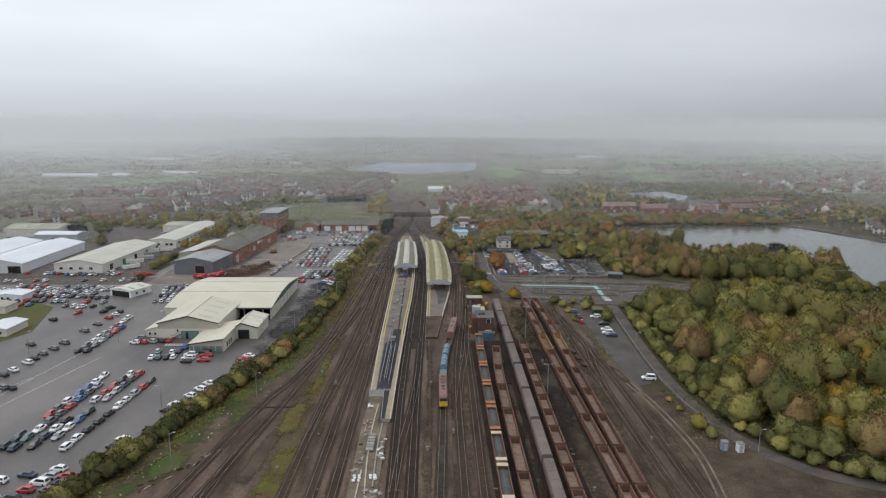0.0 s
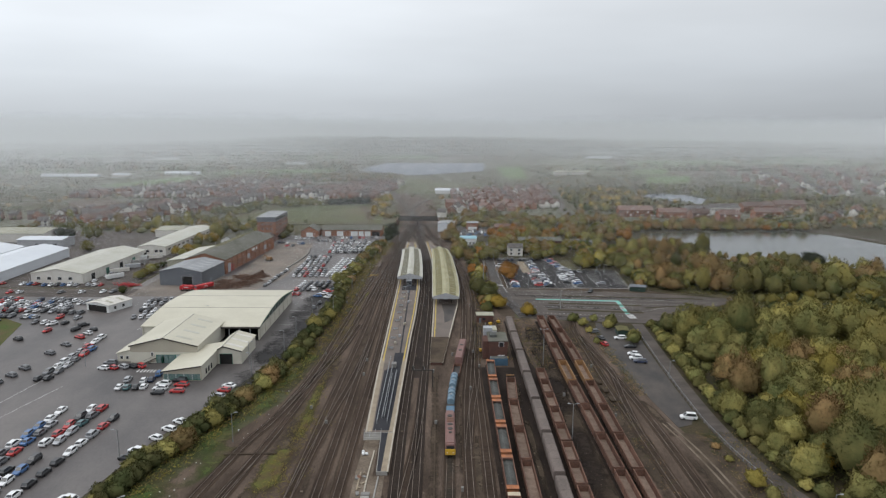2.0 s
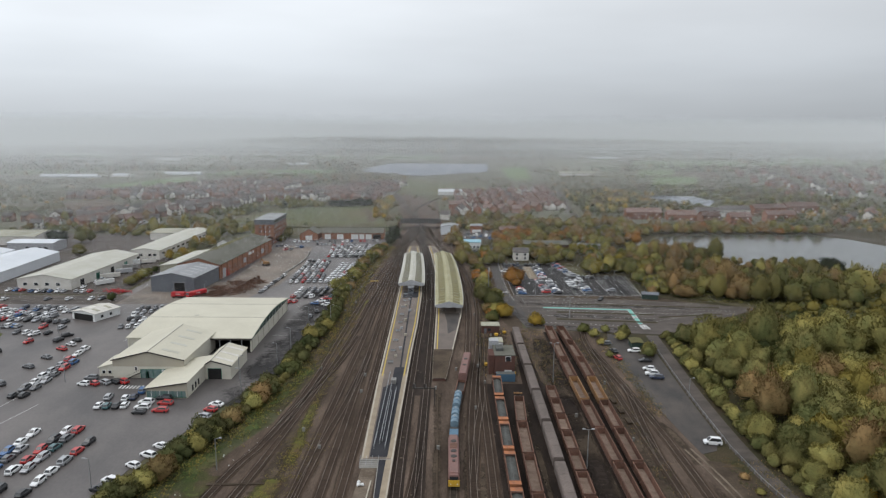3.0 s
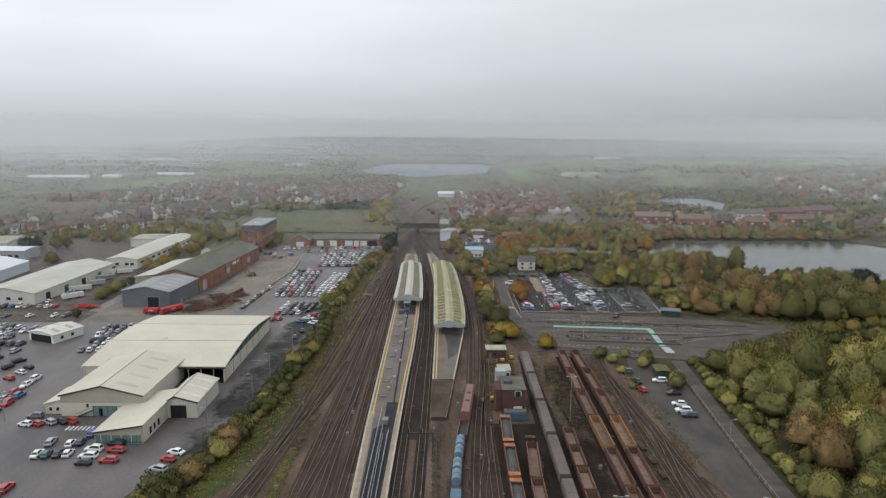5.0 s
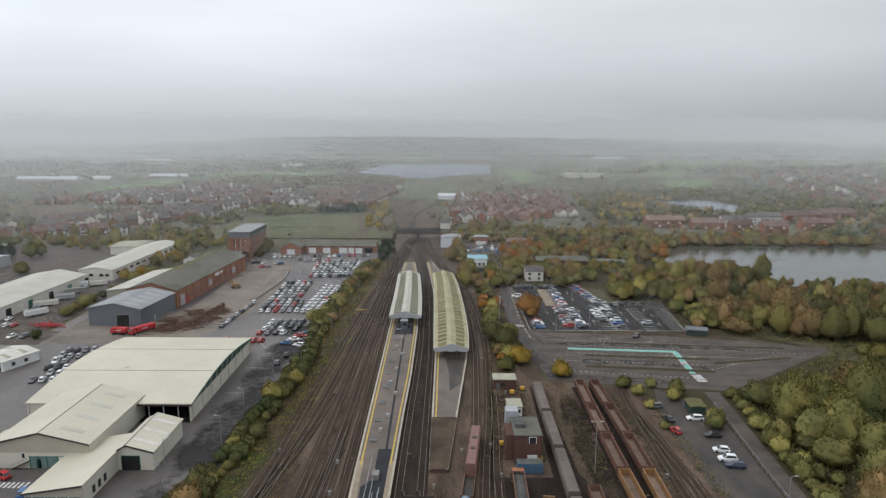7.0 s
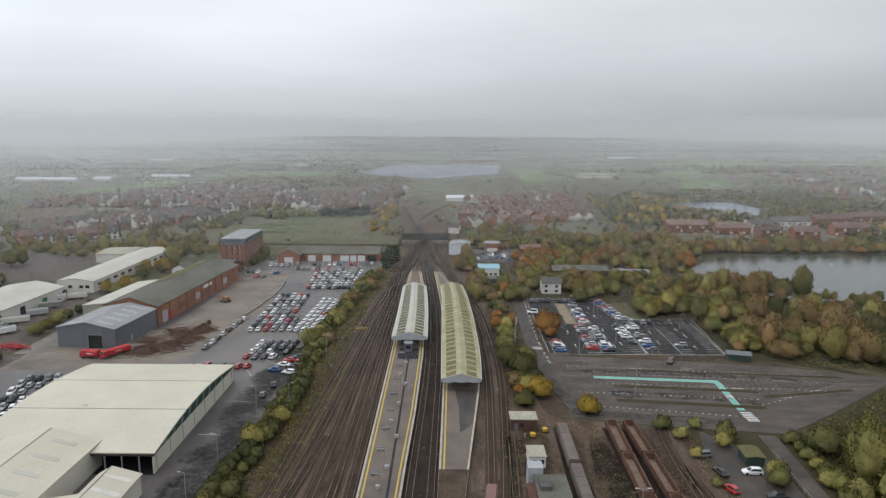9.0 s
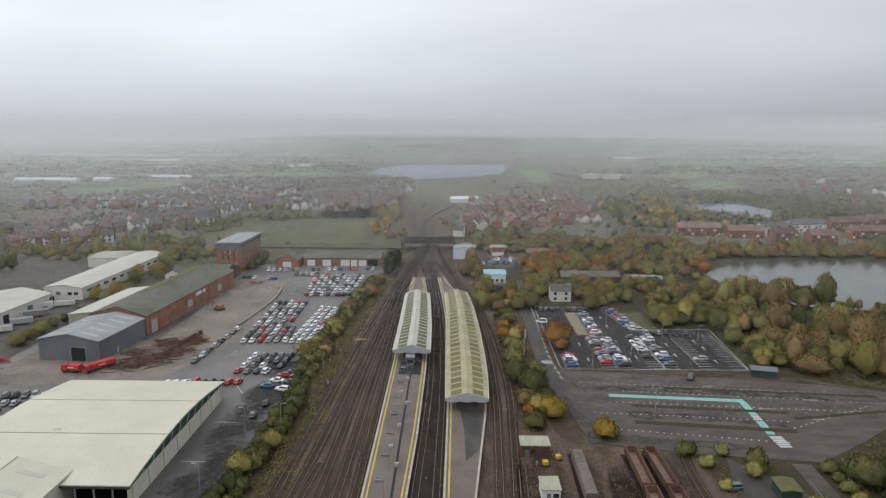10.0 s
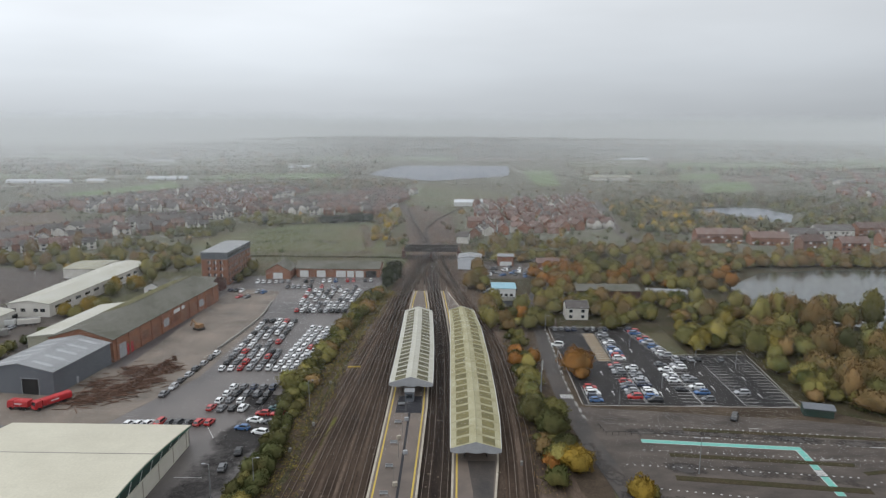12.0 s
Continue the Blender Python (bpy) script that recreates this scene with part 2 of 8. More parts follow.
M["loco"] = material("maroon_loco", (0.20, 0.105, 0.09), (0.16, 0.09, 0.08), 0.3, 4.0, 0.6, 0.05)
M["loco_yellow"] = material("yellow_loco_front", (0.55, 0.33, 0.03), (0.48, 0.29, 0.04), 0.5, 4.0, 0.6, 0.0)
M["blue_tank"] = material("blue_tank", (0.17, 0.25, 0.31), (0.12, 0.185, 0.235), 0.5, 4.0, 0.6, 0.05)
M["blue_box"] = material("blue_container", (0.075, 0.15, 0.22), (0.06, 0.12, 0.185), 0.4, 4.0, 0.6, 0.05)
M["blue_roof"] = material("pale_blue_roof", (0.24, 0.42, 0.50), (0.21, 0.37, 0.44), 0.2, 3.0, 0.6, 0.05)
M["red_paint"] = material("red_paint", (0.46, 0.028, 0.034), (0.38, 0.026, 0.03), 0.4, 4.0, 0.5, 0.0)
M["scrap"] = material("rusty_scrap", (0.15, 0.085, 0.06), (0.10, 0.065, 0.05), 0.8, 5.0, 0.9, 0.2, island=0.4)
M["tile_red"] = material("clay_tiles", (0.190, 0.128, 0.110), (0.130, 0.095, 0.084), 0.3, 5.0, 0.9, 0.2, rnd=0.3)
M["tile_grey"] = material("grey_tiles", (0.115, 0.105, 0.10), (0.095, 0.088, 0.085), 0.3, 5.0, 0.85, 0.2, rnd=0.25)
M["glass"] = material("dark_window", (0.025, 0.028, 0.032), (0.035, 0.038, 0.042), 0.5, 3.0, 0.12, 0.0, spec=0.7, grain=0.05)
M["glazing"] = material("pale_glazing", (0.11, 0.17, 0.165), (0.16, 0.22, 0.21), 0.9, 3.0, 0.15, 0.0, spec=0.6)
M["green_frame"] = material("green_frame", (0.03, 0.16, 0.11), (0.025, 0.12, 0.09), 0.5, 4.0, 0.5, 0.0)
# near black for the shade inside open doorways, painted on flat panels
M["dark_void"] = material("dark_interior", (0.02, 0.02, 0.021), (0.028, 0.027, 0.026), 0.3, 3.0, 0.9, 0.0)
M["rubber"] = material("tyre_rubber", (0.022, 0.022, 0.023), (0.03, 0.03, 0.03), 2.0, 12.0, 0.85, 0.0)
M["bark"] = material("bark", (0.085, 0.068, 0.052), (0.06, 0.05, 0.04), 1.0, 8.0, 0.95, 0.4)
M["container_green"] = material("dark_green_steel", (0.025, 0.055, 0.045), (0.03, 0.05, 0.04), 0.4, 4.0, 0.6, 0.05)
M["concrete"] = material("concrete", (0.30, 0.29, 0.27), (0.23, 0.22, 0.205), 0.3, 5.0, 0.85, 0.1)
M["solar"] = material("solar_panel_glass", (0.12, 0.14, 0.18), (0.10, 0.12, 0.16), 0.02, 0.6, 0.25, 0.0, spec=0.8)
for key, c1, c2, r in (("leaf_green", (0.116, 0.128, 0.048), (0.222, 0.194, 0.072), 0.26), ("leaf_olive", (0.320, 0.272, 0.090), (0.190, 0.190, 0.070), 0.26),
                       ("leaf_gold", (0.40, 0.262, 0.045), (0.25, 0.195, 0.055), 0.18), ("leaf_brown", (0.325, 0.212, 0.098), (0.215, 0.170, 0.076), 0.24),
                       ("leaf_dark", (0.024, 0.033, 0.021), (0.037, 0.044, 0.026), 0.2), ("leaf_orange", (0.36, 0.160, 0.045), (0.26, 0.150, 0.05), 0.2),
                       ("leaf_lime", (0.280, 0.225, 0.058), (0.185, 0.165, 0.05), 0.2), ("leaf_hedge", (0.066, 0.082, 0.032), (0.125, 0.112, 0.048), 0.28)):
    M[key] = leafy(material(key, c1, c2, 0.35, 1.6, 0.8, 0.0, world_scale=0.09, rnd=r, island=0.26, spec=0.1, grain=0.16))
# far foliage in duller tones, the greying of haze put into the colour
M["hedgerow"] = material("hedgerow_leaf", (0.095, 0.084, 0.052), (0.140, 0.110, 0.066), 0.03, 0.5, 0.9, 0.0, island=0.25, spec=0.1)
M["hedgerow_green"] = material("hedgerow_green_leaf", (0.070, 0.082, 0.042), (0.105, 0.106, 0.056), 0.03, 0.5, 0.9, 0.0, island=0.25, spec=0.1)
PAINTS = {"white": (0.72, 0.73, 0.74), "silver": (0.36, 0.37, 0.39), "grey": (0.12, 0.125, 0.135), "black": (0.02, 0.021, 0.024), "blue": (0.05, 0.13, 0.30),
          "red": (0.42, 0.03, 0.03), "navy": (0.025, 0.035, 0.07), "teal": (0.05, 0.12, 0.13)}
for key, c in PAINTS.items():
    M["car_" + key] = material("car_paint_" + key, c, [v * 0.93 for v in c], 0.8, 5.0, 0.28, 0.0, spec=0.6, grain=0.04, metal=0.25 if key == "silver" else 0.0)


# ---- building tools ----
def part(name, bm, mat, parent=None, label="", at=None, soft=None):
    """Links a bmesh as one mesh object, under parent if there is one."""
    me = bpy.data.meshes.new(name)
    bm.normal_update()
    bm.to_mesh(me)
    bm.free()
    me.materials.append(M[mat] if isinstance(mat, str) else mat)
    if soft:
        me.polygons.foreach_set("use_smooth", [True] * len(me.polygons))
        me.normals_split_custom_set_from_vertices(soft)
    ob = new(name, me)
    if parent:
        ob.parent = parent
    if at is not None:
        ob.matrix_basis = at
    if label:
        ob["label"] = label
    return ob


def share(name, ob, parent, at):
    """Another object on ob's mesh."""
    o = new(name, ob.data)
    o.parent, o.matrix_basis = parent, at
    return o


def thing(name, m, label, category, group="", kind=""):
    ob = new(name)
    ob.matrix_basis = m
    ob.empty_display_size = 0.5
    return tagged(ob, label, category, group, kind)


def structure(name, bm, mat, label, category):
    return tagged(part(name, bm, mat), label, category, kind="structure")


def box(bm, x0, x1, y0, y1, z0, z1):
    v = [bm.verts.new(p) for p in ((x0, y0, z0), (x1, y0, z0), (x1, y1, z0), (x0, y1, z0), (x0, y0, z1), (x1, y0, z1), (x1, y1, z1), (x0, y1, z1))]
    for f in ((3, 2, 1, 0), (4, 5, 6, 7), (0, 1, 5, 4), (1, 2, 6, 5), (2, 3, 7, 6), (3, 0, 4, 7)):
        bm.faces.new([v[i] for i in f])
    return bm


def B(x0, x1, y0, y1, z0, z1):
    return box(bmesh.new(), x0, x1, y0, y1, z0, z1)


def slab(bm, pts, z0, z1):
    """A polygon with thickness; pts run anticlockwise."""
    lo, hi = [bm.verts.new((x, y, z0)) for x, y in pts], [bm.verts.new((x, y, z1)) for x, y in pts]
    bm.faces.new(hi)
    bm.faces.new(lo[::-1])
    for i in range(len(pts)):
        j = (i + 1) % len(pts)
        bm.faces.new((lo[i], lo[j], hi[j], hi[i]))
    return bm


def S(pts, z0, z1):
    return slab(bmesh.new(), pts, z0, z1)


def prism(bm, profile, axis, a, b):
    """A profile swept from a to b along x or y; the profile holds pairs (across, z)."""
    put = (lambda u, w, t: (u, t, w)) if axis == "y" else (lambda u, w, t: (t, u, w))
    p, q = [bm.verts.new(put(u, w, a)) for u, w in profile], [bm.verts.new(put(u, w, b)) for u, w in profile]
    bm.faces.new(p)
    bm.faces.new(q[::-1])
    for i in range(len(p)):
        j = (i + 1) % len(p)
        bm.faces.new((p[j], p[i], q[i], q[j]))
    bmesh.ops.recalc_face_normals(bm, faces=bm.faces[:])
    return bm


def P_(profile, axis, a, b):
    return prism(bmesh.new(), profile, axis, a, b)


def cyl(bm, p, q, r0, r1, n=8):
    p, q = Vector(p), Vector(q)
    d = (q - p).normalized()
    u = d.orthogonal().normalized()
    w = d.cross(u)
    rings = [[bm.verts.new(c + r * (math.cos(k * 2 * math.pi / n) * u + math.sin(k * 2 * math.pi / n) * w)) for k in range(n)] for c, r in ((p, r0), (q, r1))]
    for k in range(n):
        j = (k + 1) % n
        bm.faces.new((rings[0][k], rings[0][j], rings[1][j], rings[1][k]))
    bm.faces.new(rings[0][::-1])
    bm.faces.new(rings[1])
    return bm


def curve_points(pts, step):
    """A smooth line through pts, in steps of about that many metres."""
    out, n = [], len(pts)
    for i in range(n - 1):
        p0, p1, p2, p3 = (Vector(pts[min(max(k, 0), n - 1)]) for k in (i - 1, i, i + 1, i + 2))
        if i == 0:
            p0 = 2 * p1 - p2
        if i == n - 2:
            p3 = 2 * p2 - p1
        k = max(1, round((p2 - p1).length / step))
        for j in range(k):
            t = j / k
            out.append(0.5 * (2 * p1 + (p2 - p0) * t + (2 * p0 - 5 * p1 + 4 * p2 - p3) * t * t + (3 * p1 - p0 - 3 * p2 + p3) * t ** 3))
    out.append(Vector(pts[-1]))
    return out


def normals(line):
    out = []
    for i in range(len(line)):
        d = line[min(i + 1, len(line) - 1)] - line[max(i - 1, 0)]
        d = d.normalized()
        out.append(Vector((d.y, -d.x)))
    return out


def ribbon(bm, line, off, width, z0, z1):
    """A strip of that width along a line, its middle off to the right of it."""
    ns, prev = normals(line), None
    for p, n in zip(line, ns):
        a, b = p + n * (off - width / 2), p + n * (off + width / 2)
        row = [bm.verts.new((a.x, a.y, z0)), bm.verts.new((a.x, a.y, z1)), bm.verts.new((b.x, b.y, z1)), bm.verts.new((b.x, b.y, z0))]
        if prev:
            for i in range(3):
                bm.faces.new((prev[i], row[i], row[i + 1], prev[i + 1]))
        prev = row
    return bm


def at_length(line, s):
    """The place and heading s metres along a line."""
    for a, b in zip(line, line[1:]):
        d = (b - a).length
        if s <= d:
            return a + (b - a) * (s / d), math.degrees(math.atan2(b.y - a.y, b.x - a.x)) - 90
        s -= d
    return line[-1], math.degrees(math.atan2(line[-1].y - line[-2].y, line[-1].x - line[-2].x)) - 90


class Joined:
    """Many far copies gathered into one mesh with a slot for each material."""

    def __init__(self):
        self.co, self.tri, self.slot, self.mats, self.n, self.cache, self.nor = [], [], [], [], 0, {}, []

    def add(self, me, m):
        if me.name not in self.cache:
            co = np.zeros(len(me.vertices) * 3)
            me.vertices.foreach_get("co", co)
            me.calc_loop_triangles()
            tri = np.zeros(len(me.loop_triangles) * 3, dtype=np.int64)
            me.loop_triangles.foreach_get("vertices", tri)
            corner = np.zeros(len(me.loops), dtype=np.int64)
            me.loops.foreach_get("vertex_index", corner)
            cn = np.zeros(len(me.loops) * 3, dtype=np.float32)
            me.corner_normals.foreach_get("vector", cn)
            nor = np.zeros((len(me.vertices), 3))
            nor[corner] = cn.reshape(-1, 3)
            self.cache[me.name] = co.reshape(-1, 3), tri.reshape(-1, 3), nor
        co, tri, nor = self.cache[me.name]
        a = np.array(m)
        if me.materials[0] not in self.mats:
            self.mats.append(me.materials[0])
        self.co.append(co @ a[:3, :3].T + a[:3, 3])
        self.tri.append(tri + self.n)
        self.slot.append(np.full(len(tri), self.mats.index(me.materials[0]), dtype=np.int32))
        nr = nor @ np.linalg.inv(a[:3, :3])
        self.nor.append(nr / np.maximum(np.linalg.norm(nr, axis=1, keepdims=True), 1e-9))
        self.n += len(co)

    def add_thing(self, ob, m):
        for o in ob.children_recursive:
            self.add(o.data, m @ o.matrix_basis)

    def finish(self, name, label, category, soft=False):
        me = bpy.data.meshes.new(name)
        co, tri, slot = np.concatenate(self.co), np.concatenate(self.tri), np.concatenate(self.slot)
        me.vertices.add(len(co))
        me.vertices.foreach_set("co", co.ravel())
        me.loops.add(tri.size)
        me.loops.foreach_set("vertex_index", tri.ravel())
        me.polygons.add(len(tri))
        me.polygons.foreach_set("loop_start", np.arange(0, tri.size, 3))
        for q in self.mats:
            me.materials.append(q)
        me.polygons.foreach_set("material_index", slot)
        me.update(calc_edges=True)
        if soft:
            me.polygons.foreach_set("use_smooth", np.ones(len(tri), dtype=bool))
            me.normals_split_custom_set_from_vertices(np.concatenate(self.nor))
        return tagged(new(name, me), label, category, kind="stuff")


def inside(p, poly):
    x, y, hit = p[0], p[1], False
    for (x0, y0), (x1, y1) in zip(poly, poly[1:] + poly[:1]):
        if (y0 > y) != (y1 > y) and x < (x1 - x0) * (y - y0) / (y1 - y0) + x0:
            hit = not hit
    return hit


# ---- ground, yards, roads, water ----
def ragged(line, w, z0, z1, seed=0.0):
    """A strip along a line that thins out towards its wandering edges."""
    pts, rows, edge = curve_points(line, 1.6), [], []
    bm = bmesh.new()
    for i, p in enumerate(pts):
        d = (pts[min(i + 1, len(pts) - 1)] - pts[max(i - 1, 0)]).normalized()
        n = Vector((-d.y, d.x))
        row = []
        for sign in (1, 0.35, -0.35, -1):
            k = 0.62 + 0.35 * noise.noise(Vector((p.x * 0.09, p.y * 0.09, seed + sign * 3)))
            q = Vector((p.x, p.y)) + n * sign * w * k
            row.append(bm.verts.new((q.x, q.y, z1)))
            edge.append(0.0 if abs(sign) == 1 or not 2 < i < len(pts) - 3 else max(0.2, min(1.0, 0.62 + 0.75 * noise.noise(Vector((q.x * 0.11, q.y * 0.075, seed + 20))))))
        rows.append(row)
    for p, q in zip(rows, rows[1:]):
        for i in range(3):
            bm.faces.new((p[i], p[i + 1], q[i + 1], q[i]))
    return bm, edge


def strip(name, line, w, z, mat, label, seed=0.0):
    bm, edge = ragged(line, w, 0, z, seed)
    ob = structure(name, bm, worn_edge(mat), label, "ground")
    ob.data.attributes.new("cover", "FLOAT", "POINT").data.foreach_set("value", edge)
    return ob


def worn_edge(key):
    """The same surface, thinning out in tufts where its cover falls off."""
    if "thin_" + key not in M:
        m = M[key].copy()
        m.name = M[key].name + "_thin"
        n, l = m.node_tree.nodes, m.node_tree.links
        at, tc, nz = n.new("ShaderNodeAttribute"), n.new("ShaderNodeTexCoord"), n.new("ShaderNodeTexNoise")
        at.attribute_name = "cover"
        nz.inputs["Scale"].default_value, nz.inputs["Detail"].default_value, nz.inputs["Roughness"].default_value = 0.45, 6, 0.65
        l.new(tc.outputs["Object"], nz.inputs["Vector"])
        add = n.new("ShaderNodeMath")
        add.operation = "ADD"
        l.new(at.outputs["Fac"], add.inputs[0])
        l.new(nz.outputs["Fac"], add.inputs[1])
        mr = n.new("ShaderNodeMapRange")
        mr.inputs["From Min"].default_value, mr.inputs["From Max"].default_value = 0.80, 1.28
        l.new(add.outputs["Value"], mr.inputs["Value"])
        l.new(mr.outputs["Result"], n["Principled BSDF"].inputs["Alpha"])
        M["thin_" + key] = m
    return M["thin_" + key]


structure("ground", S([(-9000, -1500), (9000, -1500), (9000, 9000), (-9000, 9000)], -0.6, -0.1), "meadow", "wide damp autumn ground of grass and scrub", "ground")
RAIL_LAND = [(-150, -220), (-96, 60), (-76, 138), (-66, 160), (-57, 191), (-46, 221), (-41, 262), (-39.5, 330), (-37, 450), (-33, 520), (-31, 600), (-34, 629), (-42, 710), (-48, 790), (-72, 890), (-112, 1100),
             (-96, 1105), (-46, 890), (-7, 790), (-2, 720), (1, 630), (0, 600), (5, 540), (15, 480), (20, 425), (23, 370), (27, 318), (30, 312), (60, 306), (66, 290), (62, 255), (64.5, 227), (68, 190), (80, 150), (110, 60), (140, -220)]
structure("rail_yard", S(RAIL_LAND, -0.3, 0.0), "ballast", "brown oil-stained ballast of a railway yard", "ground")
LOT = [(-330, -220), (-165, -220), (-98, 60), (-85, 138), (-79, 163), (-74, 194), (-66, 222), (-58, 252), (-53, 300), (-51, 345), (-53, 380), (-51, 412), (-46, 458), (-41, 505), (-38, 535),
       (-135, 535), (-135, 480), (-155, 440), (-155, 345), (-330, 345)]
structure("vehicle_yard", S(LOT, -0.3, 0.02), "tarmac", "wide wet grey tarmac yard of a vehicle auction", "ground")
structure("rubble_yard", S([(-150, 346), (-96, 350), (-84, 385), (-82, 440), (-88, 500), (-112, 505), (-112, 392), (-150, 392)], -0.2, 0.045), "rubble", "pale muddy rubble yard beside the brick shed", "ground")
structure("gravel_lane", S([(-330, 345), (-150, 345), (-150, 362), (-330, 362)], -0.2, 0.05), "tarmac_worn", "pale worn service lane between yards", "road")
structure("estate_yard", S([(-330, 364), (-157, 364), (-157, 440), (-170, 470), (-330, 470)], -0.2, 0.03), "tarmac_worn", "worn tarmac round industrial units", "ground")
structure("grass_verge", S([(-330, 240), (-168, 240), (-160, 262), (-172, 300), (-190, 312), (-330, 318)], -0.2, 0.06), "grass", "rough grass island beside the yard", "ground")
structure("yard_field", S([(-186, 620), (-131, 601), (-49, 604), (-49, 621), (-60, 725), (-84, 758), (-142, 715), (-180, 668)], -0.2, 0.0), "field_dull", "rough green field behind the yard", "ground")
for line, w, key in (([(-136, 606), (-90, 604), (-52, 608)], 9, "dirt"), ([(-60, 620), (-66, 670), (-80, 730)], 10, "field_brown"), ([(-150, 640), (-110, 650), (-80, 640)], 12, "meadow"), ([(-165, 675), (-130, 690), (-95, 700)], 12, "bank_grass")):
    strip("field_patch", line, w, 0.05, key, "rough worn patch in the green field", w)
# embankment grass between the hedge and the tracks
bank = curve_points([(-84, 100), (-72, 145), (-63, 168), (-54, 197), (-47, 228)], 6)
strip("grass_bank", [(-88.5, 90), (-75.5, 145), (-67, 168), (-58, 200), (-49.5, 235), (-46, 275)], 12.5, 0.09, "bank_grass", "weedy green railway bank with litter", 2.0)
strip("grass_bank", [(-80, 108), (-71, 132), (-64.5, 152), (-58.5, 172), (-53, 196)], 9.5, 0.1, "bank_grass", "weedy green foot of the railway bank", 9.0)
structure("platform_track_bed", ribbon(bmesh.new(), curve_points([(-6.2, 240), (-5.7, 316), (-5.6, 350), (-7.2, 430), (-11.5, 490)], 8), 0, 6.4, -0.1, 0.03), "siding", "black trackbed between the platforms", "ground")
# near-black ground: wagon shade put into the colour, over oil stains
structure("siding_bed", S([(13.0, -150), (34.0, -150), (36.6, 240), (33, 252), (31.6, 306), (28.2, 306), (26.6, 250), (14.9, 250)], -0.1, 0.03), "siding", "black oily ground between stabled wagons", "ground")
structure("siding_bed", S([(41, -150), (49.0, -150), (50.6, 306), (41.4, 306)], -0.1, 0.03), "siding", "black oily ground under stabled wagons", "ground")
for line, w in (([(-38.5, 116), (-37, 135), (-37, 160), (-39, 178), (-37, 194)], 8), ([(-36.4, 192), (-36.6, 215), (-36.8, 240)], 4), ([(-38.5, 285), (-37.5, 320), (-34.5, 360)], 3), ([(-27, 330), (-26, 360)], 1.2), ([(-42.5, 320), (-40.6, 380), (-38, 430)], 3.0)):
    strip("mossy_strip", line, w, 0.05, "moss", "yellow-green mossy strip between sidings")
for line, w in (([(-47, 110), (-41.6, 170), (-38.0, 215), (-35.2, 260)], 4.6), ([(-30.8, 110), (-29.8, 187), (-28.6, 244), (-27.7, 300)], 1.6), ([(-13, 110), (-13, 172)], 3.0), ([(-1.4, 110), (-0.6, 180), (-0.5, 246)], 2.6),
                ([(5.0, 110), (6.3, 180), (8.0, 230)], 1.4), ([(25, 110), (25.2, 240)], 1.6), ([(62.5, 110), (63.5, 200), (61, 225)], 2.6), ([(-41, 262), (-39.6, 340), (-37.6, 420), (-34, 500)], 1.8), ([(20, 330), (19.6, 380), (17, 430)], 2.2)):
    strip("worn_strip", line, w * 1.2, 0.035, "dirt", "brown trodden dirt beside the tracks", w)
for line, w in (([(-27, 110), (-26, 190), (-24.5, 260), (-24.4, 330)], 1.5), ([(9, 120), (10.5, 200), (11.5, 260), (14.2, 290)], 2.2), ([(38, 120), (38, 200), (38.5, 300)], 5.5), ([(52, 120), (52, 230), (53, 300)], 3)):
    strip("dirt_strip", line, w * 1.2, 0.04, "dirt", "bare brown dirt between tracks", w + 5)

strip("algae_strip", [(0.8, 100), (2.2, 145), (3.3, 181), (4.0, 212)], 3.4, 0.106, "algae_bed", "grey-green stained bed under the siding", 1.0)
strip("junction_dust", [(-17, 590), (-23, 640), (-30, 700), (-36, 760), (-46, 810), (-70, 940)], 11, 0.05, "dirt_pale", "dusty ballast of the junction", 4.0)
structure("trackside_yard", S([(4, 533), (48, 533), (64, 562), (64, 575), (2, 577)], -0.2, 0.03), "tarmac_worn", "worn tarmac yard beside the line", "ground")
structure("estate_yard", S([(-330, 472), (-205, 472), (-192, 540), (-330, 560)], -0.2, 0.03), "tarmac_worn", "worn tarmac between industrial units", "ground")
bank2 = curve_points([(-47, 228), (-43.5, 262), (-42.6, 330), (-41, 420), (-37, 500)], 6)
structure("dirt_bank", ribbon(bmesh.new(), bank2, -1.5, 6, -0.2, 0.06), "dirt", "bare brown railway bank below the hedge", "ground")
# right-hand lot, path and roads
structure("tarmac_lot", S([(66.5, 203), (71, 205), (74.6, 214), (75.6, 232), (77, 252), (79.6, 287), (67, 305), (62.5, 285), (61.6, 255), (64.5, 227)], -0.2, 0.05), "lot_tarmac", "dark tarmac parking strip beside the sidings", "ground")
lane = curve_points([(84, 302), (81.2, 268), (78.6, 236), (77.2, 202), (78.9, 176), (83.2, 161), (89.5, 151), (99, 143.5), (120, 135.5), (150, 128), (230, 118), (330, 110)], 5)
structure("footpath", ribbon(bmesh.new(), lane, 0, 4.6, -0.2, 0.07), "tarmac_worn", "grey tarmac path along the trees", "road")
structure("verge", S([(60, 306), (66, 200), (80, 150), (140, 60), (260, 60), (260, 160), (205, 300), (120, 345), (84, 312)], -0.3, -0.02), "woodland_floor", "dark earth and leaf litter round the wood", "ground")
structure("dirt_corner", S([(66, 200), (72, 198), (79, 170), (86, 156), (104, 140), (140, 100), (66, 100), (63, 150)], -0.25, 0.03), "dirt", "bare earth beside the path", "ground")
for off in (0, 1.7):
    structure("wheel_track", ribbon(bmesh.new(), curve_points([(64.6, 206), (67.0, 190), (68.3, 173), (68.6, 158), (66.8, 143), (64, 128)], 6), off, 0.55, -0.1, 0.07), "dirt_pale", "pale worn wheel track in the dirt", "road")
